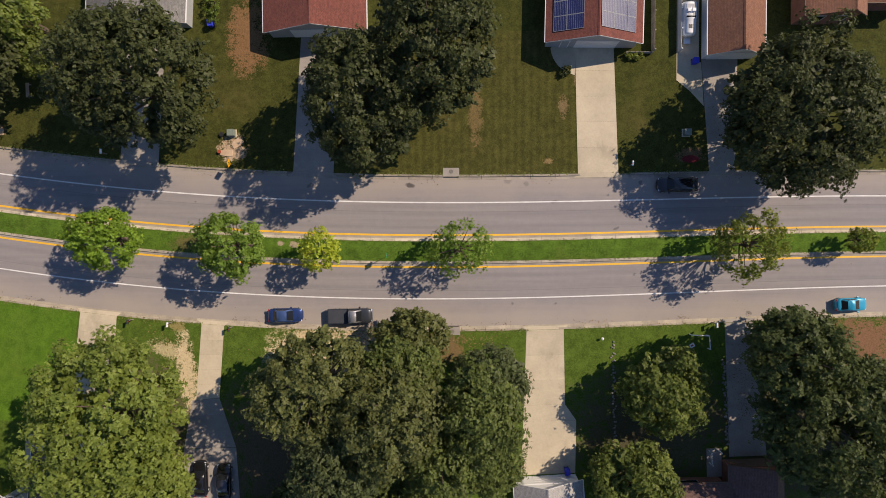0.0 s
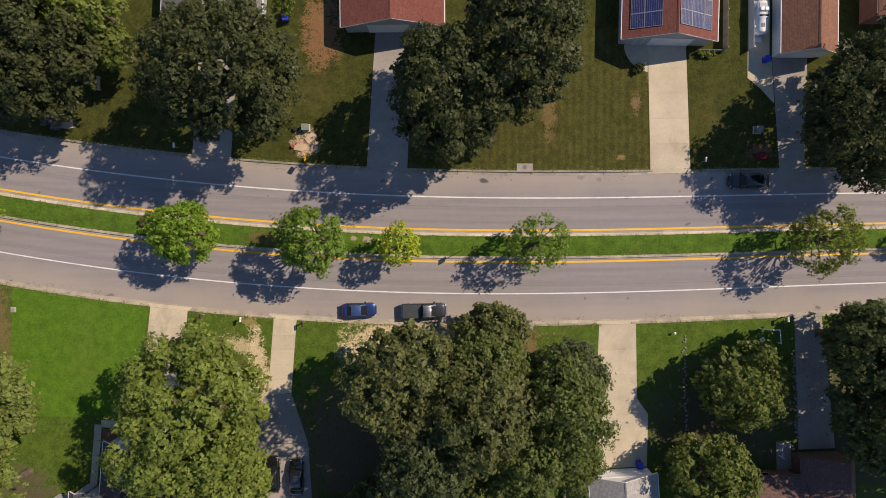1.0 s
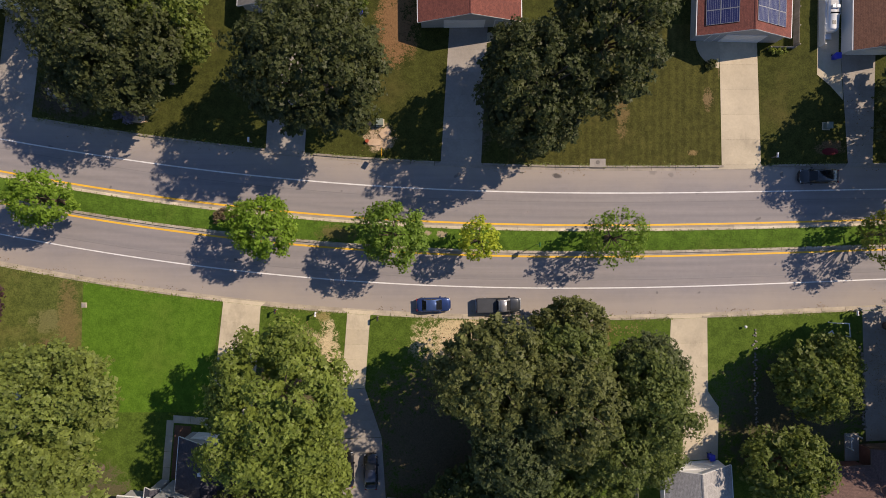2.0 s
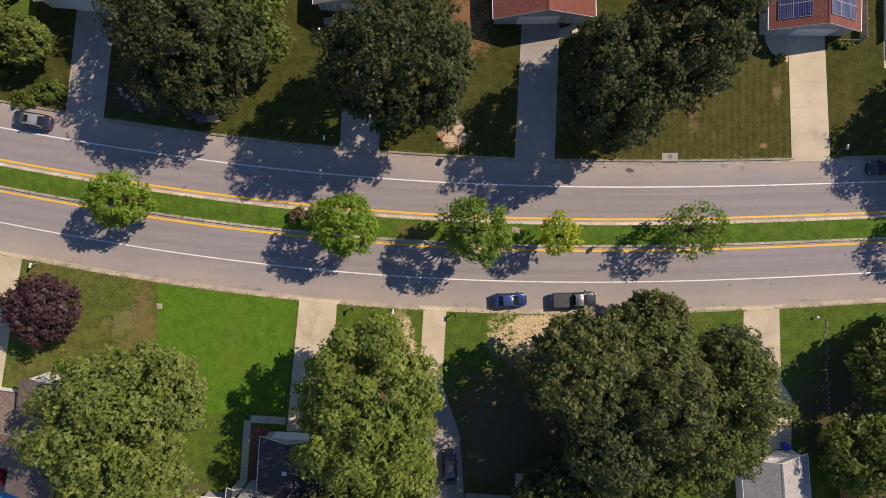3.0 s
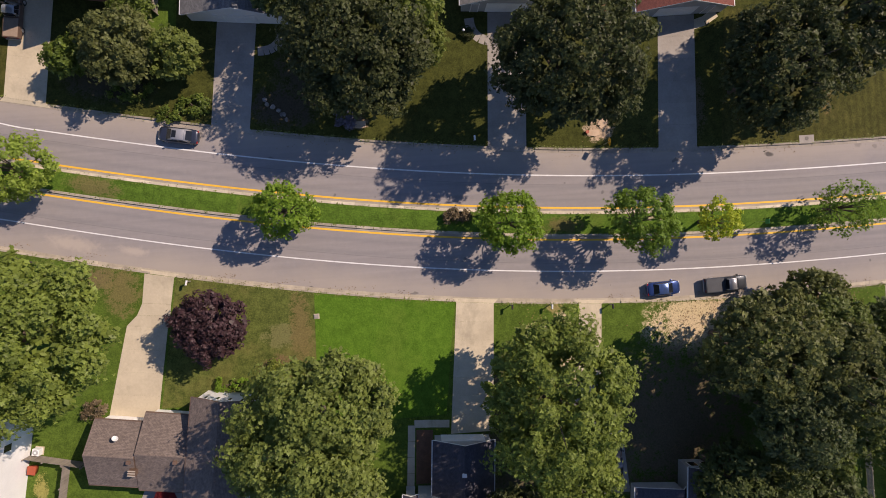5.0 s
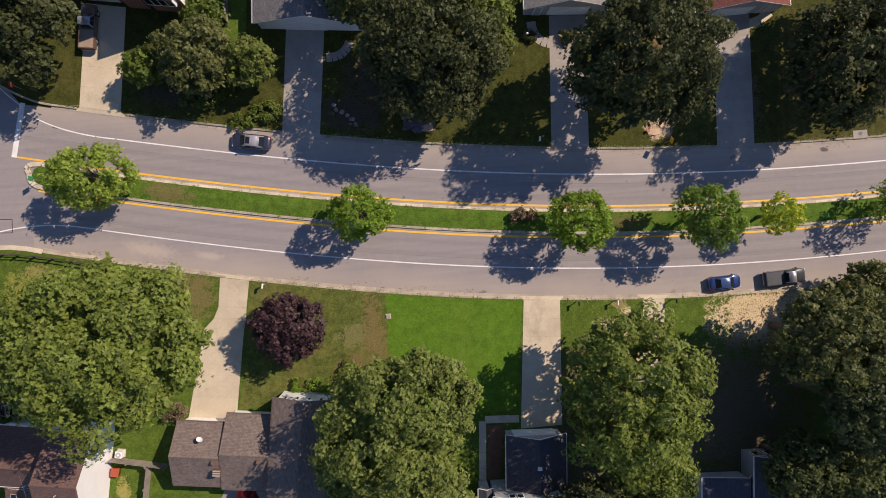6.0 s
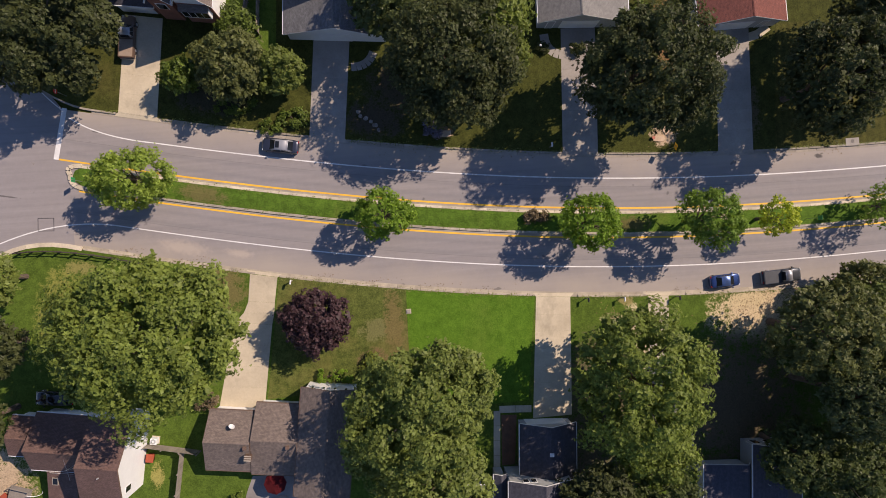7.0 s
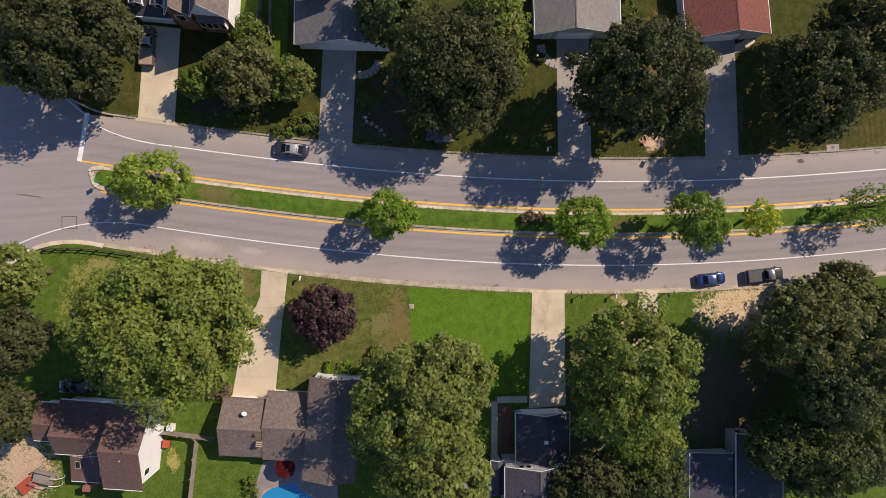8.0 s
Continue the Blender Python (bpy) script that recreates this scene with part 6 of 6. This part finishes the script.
edging(36.2, -13.8, 36.9, -24.5, 46, "row of pale stones along a driveway", 62, 0.16)
edging(-66.6, 18.6, -65.2, 17.4, 3, "row of large pale stones round a shaded bed", 63, 0.34)
edging(-65.0, 17.2, -63.7, 15.6, 4, "row of large pale stones round a shaded bed", 64, 0.3)


# ---- shrubs and beds ----
def shrub(x, y, r, h, material, seed, label, leaf=0.2, stretch=(1.0, 1.0), turn=0.0, name="shrub"):
    rng = np.random.default_rng(seed)
    ob = thing(name, pose(x, y, LAWN_Z, 0, 0, turn), label, "shrub")
    lobes = []
    for i in range(22):
        a, k = rng.uniform(0, 6.28), math.sqrt(rng.random()) * 0.8
        lobes.append((r * stretch[0] * k * math.cos(a), r * stretch[1] * k * math.sin(a), h * (0.35 + 0.35 * (1 - k) * rng.random()), r * rng.uniform(0.22, 0.38) * min(stretch)))
    area = sum(l[3] ** 2 for l in lobes) * 9
    leaves("foliage", lobes, int(area * 0.8 / (leaf * leaf * 0.45)), leaf, material, ob, rng)
    bm = bmesh.new()
    for l in lobes[:6]:
        tube(bm, [(0, 0, -0.05), (l[0] * 0.5, l[1] * 0.5, l[2] * 0.5), l[:3]], [0.05, 0.035, 0.015], 5)
    part("stems", bm, BARK, ob)


shrub(-44.0, 2.6, 1.7, 1.6, BROWN_LEAF, 71, "brown withered shrub on the median", stretch=(1.1, 0.8))
shrub(-67.5, -14.9, 1.7, 1.2, OLIVE_LEAF, 72, "spiky dark shrub with yellow tufts")
shrub(-67.7, -14.5, 0.6, 1.3, YELLOW_LEAF, 73, "small bright yellow shrub", 0.15)
shrub(-72.6, -15.9, 3.0, 1.3, MAPLE, 74, "yellowish green hedge below a gable wall", stretch=(1.1, 0.4), turn=-8, name="hedge")
shrub(-27.2, 31.0, 2.0, 2.2, SHRUB_LEAF, 75, "dense green hedge beside the grey house", stretch=(0.6, 2.0), name="hedge")
shrub(-81.0, 30.4, 3.2, 3.6, SHRUB_LEAF, 76, "tall green shrubs beside the brick house", stretch=(1.0, 1.0), leaf=0.26)
shrub(-75.0, 18.2, 1.6, 0.9, SHRUB_LEAF, 77, "low yellowish green plants in a bed", stretch=(1.4, 1.0))
shrub(-77.6, 17.4, 1.4, 0.8, SHRUB_LEAF, 78, "low green plants in a bed", stretch=(1.5, 0.9))
shrub(-57.1, 15.5, 1.4, 0.9, FLOWER, 79, "low bluish flowering plants in a bed", stretch=(1.1, 1.0))
shrub(16.6, 21.8, 0.8, 1.0, OAK, 80, "small dark shrub beside the solar house drive")
shrub(24.9, 23.6, 1.0, 0.9, OLIVE_LEAF, 81, "low shrub at the solar house corner", stretch=(1.4, 0.7))
shrub(-36.2, 25.0, 1.1, 1.4, OAK, 82, "small shrub beside the grey house drive")
shrub(-89.0, -17.5, 1.5, 1.8, BROWN_LEAF, 83, "greyish shrub at the garage corner", stretch=(1.3, 0.9))
shrub(-82.0, 21.0, 3.0, 1.0, SHRUB_LEAF, 84, "low green plants under small trees", stretch=(1.4, 0.6))
shrub(-41.0, 25.4, 0.9, 0.8, OAK, 85, "small dark shrub before the grey house")

PALE_WOOD = surface("pale_weathered_wood", (0.46, 0.40, 0.33), (0.28, 0.24, 0.20), 0.9, 0.7, 12.0, each=0.12)

# ---- yards ----
def fence(x0, y0, x1, y1, label, height=1.6, board=0.17, material=WOOD_GREY):
    """Posts, two rails and upright boards."""
    d = Vector((x1 - x0, y1 - y0))
    ob = thing("fence", pose(x0, y0, LAWN_Z, 0, 0, math.degrees(math.atan2(d.y, d.x))), label, "fence")
    n = max(1, round(d.length / 2.4))
    for i in range(n + 1):
        x = d.length * i / n
        part("post", boxed(x - 0.06, x + 0.06, -0.14, -0.02, -0.2, height + 0.1), material, ob)
    for z in (0.3, height - 0.3):
        part("rail", boxed(0, d.length, -0.1, -0.02, z, z + 0.09), material, ob)
    me = mesh_of(boxed(-board / 2 + 0.008, board / 2 - 0.008, -0.02, 0.005, 0.03, height), "board", material)
    for i in range(int(d.length / board)):
        b = new("board", me)
        b.parent = ob
        b.matrix_local = Matrix.Translation(((i + 0.5) * board, 0, 0.02 * math.sin(i * 2.3)))
    return ob


fence(-97.0, -22.3, -90.6, -23.9, "weathered grey board fence between two houses")
fence(-92.6, -23.6, -94.6, -34.0, "weathered grey board fence along a back lawn")
fence(27.1, 24.2, 27.1, 33.5, "pale weathered board fence along the side yard", 1.2, 0.17, PALE_WOOD)
fence(23.9, 24.1, 27.0, 24.1, "low pale board fence before the side yard", 0.7, 0.17, PALE_WOOD)
fence(-80.4, 29.6, -79.2, 36.0, "brown board fence beside the brick house", 1.6)
fence(30.35, 24.3, 30.35, 34.0, "white board fence beside a parked boat", 1.1, 0.2, VINYL)

fence(7.5, -28.8, 7.5, -39.0, "low pale board fence beside the white garage", 1.1, 0.17, PALE_WOOD)
fence(-78.5, 29.6, -77.7, 38.0, "reddish brown wooden fence between two lawns", 1.5, 0.2, WOOD_GREY)

# boat on its trailer
ob = thing("boat", pose(31.3, 27.9, LAWN_Z + 0.02, 0, 0, 270), "white motor boat with cabin on a trailer", "boat")
st = [(-2.0, 0.70, 0.95), (-1.9, 0.80, 1.05), (-0.5, 0.84, 1.1), (1.2, 0.82, 1.12), (1.8, 0.72, 1.14), (2.0, 0.6, 1.12)]
part("hull", hull(st, 0.45), VINYL, ob)
part("cover", loft([[(x, sy * w, z + dz) for sy, dz in ((-1, -0.3), (-0.94, 0.0), (0, 0.07), (0.94, 0.0), (1, -0.3))] for x, w, z in ((-1.9, 0.66, 1.3), (-1.8, 0.74, 1.38), (0.1, 0.76, 1.42), (0.2, 0.74, 1.3), (1.7, 0.66, 1.28), (1.9, 0.52, 1.22))]), VINYL, ob, "taut white boat cover")
part("windscreen", plate((0.15, -0.62, 1.3), (0.15, 0.62, 1.3), (-0.1, 0.56, 1.62), (-0.1, -0.56, 1.62), 0.03), GLASS, ob, "dark raked windscreen")
part("cockpit", boxed(-1.6, -0.2, -0.5, 0.5, 1.36, 1.46, 0.02), GREY_PAINT, ob, "grey open cockpit well")
for y in (-0.28, 0.28):
    part("seat", boxed(-1.0, -0.6, y - 0.2, y + 0.2, 1.46, 1.72, 0.04), VINYL, ob)
part("hatch", boxed(0.8, 1.3, -0.22, 0.22, 1.3, 1.36, 0.02), BLACK, ob, "small dark bow hatch")
part("engine", boxed(-2.75, -2.35, -0.22, 0.22, 0.6, 1.35, 0.05), BLACK, ob)
part("trailer", boxed(-2.2, 2.8, -0.4, 0.4, 0.25, 0.36), METAL, ob)
wheels(ob, (-0.9,), 0.95, 0.3, 0.2)
bm = slab(bmesh.new(), [(30.2, 20.8), (31.9, 19.4), (33.55, 17.6), (33.2, 22.9), (32.9, 23.0), (32.9, 35.0), (30.2, 35.0)], 0.0, LAWN_Z + 0.016)
tagged(new("boat_pad", mesh_of(bm, "boat_pad", CONCRETE)), "pale concrete pad beside the brown house", "pad", kind="structure")


def path(label, pts, wide, material=CONCRETE):
    """A garden path of slabs."""
    ob = thing("garden_path", Matrix(), label, "path", kind="structure")
    for a, b in zip(pts, pts[1:]):
        a, b = Vector(a), Vector(b)
        d = (b - a).normalized()
        n = Vector((-d.y, d.x)) * wide / 2
        a2, b2 = a + d * 0.015, b - d * 0.015
        part("slab", slab(bmesh.new(), [tuple(a2 - n), tuple(b2 - n), tuple(b2 + n), tuple(a2 + n)], 0.0, LAWN_Z + 0.012), material, ob)


path("pale concrete path round the blue-roofed garage", [(-46.7, -23.2), (-48.9, -23.0), (-51.1, -22.85)], 0.95)
path("pale concrete path along the blue-roofed garage", [(-51.45, -23.0), (-51.6, -25.0), (-51.8, -27.0), (-51.95, -29.0), (-52.1, -30.6)], 0.9)
bm = slab(bmesh.new(), [(17.85, 25.0), (14.9, 25.0), *curve((14.75, 24.8), (15.1, 22.3), (17.75, 21.5), 8)], 0.0, LAWN_Z + 0.018)
tagged(new("door_path", mesh_of(bm, "door_path", CONCRETE)), "fan-shaped concrete apron beside the driveway", "path", kind="structure")
path("curved concrete path in tree shade", curve((-66.9, 24.6), (-64.6, 24.4), (-63.8, 26.4), 6), 1.1, GREY_AND_SHADED_CONCRETE)
# greyer slabs give this path its shade by colour
path("curved concrete path, shade in its colour, before the grey house", curve((-37.9, 24.4), (-40.6, 24.6), (-40.6, 27.4), 6), 1.2, GREY_AND_SHADED_CONCRETE)
path("concrete path beside the red-roofed house", [(-12.3, 25.0), (-10.2, 25.6), (-8.6, 26.6)], 1.2)

# air conditioner
ob = thing("air_conditioner", pose(-96.1, -21.9, LAWN_Z, 0, 0, -11), "pale grey air conditioning unit on the lawn", "air conditioner")
part("pad", boxed(-0.5, 0.5, -0.5, 0.5, -0.05, 0.08), CONCRETE, ob)
part("case", boxed(-0.4, 0.4, -0.4, 0.4, 0.08, 0.8, 0.03), VINYL, ob)
part("grille", tube(bmesh.new(), [(0, 0, 0.8), (0, 0, 0.82)], [0.33, 0.33], 20), GREY_PAINT, ob, "dark round fan grille")
part("fan_hub", tube(bmesh.new(), [(0, 0, 0.82), (0, 0, 0.85)], [0.12, 0.12], 12), VINYL, ob)
for x, y, turn, w, d, h_, label in ((-96.75, -24.0, -11, 0.9, 1.0, 0.7, "red-orange garden cart beside a fence"), (-115.3, -27.7, 35, 2.2, 1.6, 0.45, "orange sandbox cover on bare soil")):
    ob = thing("garden_cart" if w < 1 else "sandbox", pose(x, y, LAWN_Z, 0, 0, turn), label, "garden cart" if w < 1 else "sandbox")
    part("tub", loft([[(sx * w / 2 * k, sy * d / 2 * k, z) for sx, sy in ((-1, -1), (1, -1), (1, 1), (-1, 1))] for k, z in ((0.8, 0.02), (1.0, h_ * 0.9), (1.0, h_))]), ORANGE, ob)
    part("rim", boxed(-w / 2 - 0.03, w / 2 + 0.03, -d / 2 - 0.03, d / 2 + 0.03, h_, h_ + 0.05, 0.02), ORANGE, ob)

# climbing frame
ob = thing("climbing_frame", pose(-112.6, -26.6, LAWN_Z, 0, 0, -20), "pale metal and wood climbing frame on soil", "climbing frame")
for x in (-1.2, 1.2):
    for y in (-0.8, 0.8):
        part("leg", boxed(x - 0.05, x + 0.05, y - 0.05, y + 0.05, -0.1, 1.8), WOOD_GREY, ob)
part("deck", boxed(-1.3, 1.3, -0.9, 0.9, 1.0, 1.08), WOOD_GREY, ob)
for y in (-0.85, 0.85):
    part("rail", boxed(-1.25, 1.25, y - 0.03, y + 0.03, 1.7, 1.78), WOOD_GREY, ob)
for y in (-0.5, 0.5):
    part("hoop", tube(bmesh.new(), [(1.3 + 1.1 * math.sin(a), y, 1.0 * math.cos(a) + 0.9) for a in [0.2 * k for k in range(13)]], [0.035] * 13, 6), VINYL, ob)

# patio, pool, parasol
# concrete darkened by colour to match the shade round the pool
SHADED_PATIO = surface("shaded_patio_concrete", (0.27, 0.25, 0.24), (0.18, 0.165, 0.155), 0.9, 0.4, 4.0)
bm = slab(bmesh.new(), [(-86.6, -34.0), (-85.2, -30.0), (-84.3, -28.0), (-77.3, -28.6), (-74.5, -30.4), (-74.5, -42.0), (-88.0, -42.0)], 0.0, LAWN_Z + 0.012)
tagged(new("patio", mesh_of(bm, "patio", SHADED_PATIO)), "grey concrete patio round the pool, shade in its colour", "patio", kind="structure")
WATER = gloss("pool_water", (0.01, 0.22, 0.45), 0.05, 0.0, 1.0)
COPING = surface("pool_coping", (0.36, 0.28, 0.22), (0.24, 0.18, 0.14), 0.85, 0.8, 6.0, each=0.12)
ob = thing("swimming_pool", pose(-81.5, -35.0, LAWN_Z, 0, 0, -6), "kidney-shaped pool of bright blue water with stone rim", "pool")
outline = []
for k in range(48):
    a = 2 * math.pi * k / 48
    r = 1.0 + 0.10 * math.cos(3 * a + 0.4) + 0.26 * math.exp(-((a - 1.45) / 0.22) ** 2)
    outline.append((4.5 * r * math.cos(a), 3.0 * r * math.sin(a)))
part("water", slab(bmesh.new(), outline, -0.4, 0.02), WATER, ob, "clear bright blue water")
for k in range(48):
    a, b = Vector(outline[k]), Vector(outline[(k + 1) % 48])
    na, nb = a.normalized() * 0.35, b.normalized() * 0.35
    part("coping_stone", slab(bmesh.new(), [tuple(a), tuple(a + na), tuple(b + nb), tuple(b)], -0.05, 0.06), COPING, ob)
ob = thing("parasol", pose(-80.95, -28.5, LAWN_Z), "open red garden parasol on the patio, darkened for shade", "parasol")
part("pole", rod(0.03, 0, 2.45, 8), METAL, ob)
part("base", tube(bmesh.new(), [(0, 0, 0), (0, 0, 0.1)], [0.28, 0.22], 14), BLACK, ob)
bm = bmesh.new()
top = bm.verts.new((0, 0, 2.5))
rim = [bm.verts.new((1.45 * math.cos(a), 1.45 * math.sin(a), 2.05)) for a in [2 * math.pi * k / 8 for k in range(8)]]
for k in range(8):
    bm.faces.new((top, rim[k], rim[(k + 1) % 8]))
bmesh.ops.solidify(bm, geom=bm.faces[:], thickness=0.015)
canopy = part("canopy", bm, RED_CLOTH, ob, "red cloth canopy with shade in its colour")
for k in range(8):
    a = 2 * math.pi * k / 8
    part("rib", tube(bmesh.new(), [(0, 0, 2.46), (1.43 * math.cos(a), 1.43 * math.sin(a), 2.02)], [0.012, 0.01], 5), METAL, canopy)

# red mulch mound under the oak, garden bench
ob = thing("mulch_mound", pose(32.0, 11.1, LAWN_Z), "small mound of red mulch in tree shade", "mulch bed")
part("mound", loft([[(1.1 * k * math.cos(a), 0.5 * k * math.sin(a), z) for a in [2 * math.pi * j / 14 for j in range(14)]] for k, z in ((1.0, -0.02), (0.85, 0.07), (0.5, 0.12), (0.15, 0.14))]), RED_CLOTH, ob)
ob = thing("garden_bench", pose(-50.9, 20.0, LAWN_Z, 0, 0, 92), "weathered pale wooden garden bench on grass", "bench")
for k in range(3):
    part("slat", boxed(-0.9, 0.9, -0.22 + k * 0.15, -0.09 + k * 0.15, 0.42, 0.46), TAN_STONE, ob)
for x in (-0.75, 0.75):
    part("leg", boxed(x - 0.04, x + 0.04, -0.2, 0.2, 0.0, 0.42), WOOD_GREY, ob)
shrub(-86.2, -31.4, 1.5, 1.3, SHRUB_LEAF, 86, "leafy green shrubs beside the pool", stretch=(0.7, 1.6))
ob = thing("globe_lamp", pose(-41.5, 25.5, LAWN_Z), "small white globe lamp on a post", "lamp")
part("post", rod(0.04, 0, 1.0, 8), BLACK, ob)
bm = bmesh.new()
bmesh.ops.create_icosphere(bm, subdivisions=2, radius=0.16, matrix=Matrix.Translation((0, 0, 1.12)))
part("globe", bm, VINYL, ob)


# ---- fallen leaves ----
def litter(name, label, spots, seed, size=0.11, material=LITTER):
    """Dry leaves lying flat; spots: rows of x, y, half length, half width, turn, z, count."""
    rng = np.random.default_rng(seed)
    verts, faces = [], []
    for x, y, rx, ry, turn, z, count in spots:
        c, s_ = math.cos(radians(turn)), math.sin(radians(turn))
        for _ in range(count):
            u, v = rng.normal(0, 0.5) * rx, rng.normal(0, 0.5) * ry
            px, py = x + u * c - v * s_, y + u * s_ + v * c
            a, k = rng.uniform(0, 6.28), size * rng.uniform(0.6, 1.6)
            i = len(verts)
            for dx, dy, dz in ((-0.6, 0, 0.012), (0, -0.35, 0.03), (0.6, 0, 0.012), (0, 0.35, 0.035)):
                verts.append((px + k * (dx * math.cos(a) - dy * math.sin(a)), py + k * (dx * math.sin(a) + dy * math.cos(a)), z + dz * k * 4))
            faces.append((i, i + 1, i + 2, i + 3))
    me = bpy.data.meshes.new(name)
    me.from_pydata(verts, [], faces)
    me.materials.append(material)
    return tagged(new(name, me), label, "leaves", kind="stuff")


WEED = foliage("kerb_weed", (0.17, 0.19, 0.05), (0.07, 0.10, 0.02), 0.2)
litter("kerb_weeds", "ragged grass tufts growing over the kerb edges", [(x, lane(x, o), 1.4, 0.22, 0, 0.14, 46) for o in (-9.78, 10.12) for x in np.arange(-98.0, 60.0, 2.6) if not any(a - 0.5 < x < b + 0.5 for a, b in (DRIVES_S if o < 0 else DRIVES_N))] + [(x, lane(x, o), 1.4, 0.10, 0, 0.14, 22) for o in (-0.86, 1.7) for x in np.arange(-100.0, 60.0, 2.6)], 94, 0.13, WEED)
kerbside = [(x, lane(x, -8.9), 3.0, 0.35, 0, 0.008, 26) for x in (-98, -90, -73, -66, -58, -51, -24, -20, -6, 2, 9, 20, 31, 44)]
litter("kerb_litter", "brown fallen leaves scattered along the kerb", kerbside + [(x, lane(x, 9.2), 3.5, 0.4, 0, 0.008, 14) for x in (-60, -46, -27, -9, 0, 14, 40)], 91)
litter("driveway_litter", "brown fallen leaves on a shaded driveway", [(38.6, -15.0, 2.0, 6.5, 0, 0.137, 260), (39.3, -19.5, 1.6, 4.0, 0, 0.137, 140), (35.8, 14.5, 1.6, 5.0, 0, 0.137, 90)], 92)
litter("lawn_litter", "dry leaves and straw on bare lawn patches", [(-13.0, -12.4, 7.0, 2.6, 10, LAWN_Z, 420), (-6.5, -10.7, 5.0, 1.0, 0, LAWN_Z, 160), (-33.4, -12.2, 3.6, 2.2, -20, LAWN_Z, 120), (-25.2, 12.8, 1.8, 1.4, 0, LAWN_Z, 50), (5.5, -11.6, 3.5, 1.2, 0, LAWN_Z, 120)], 93, 0.13)
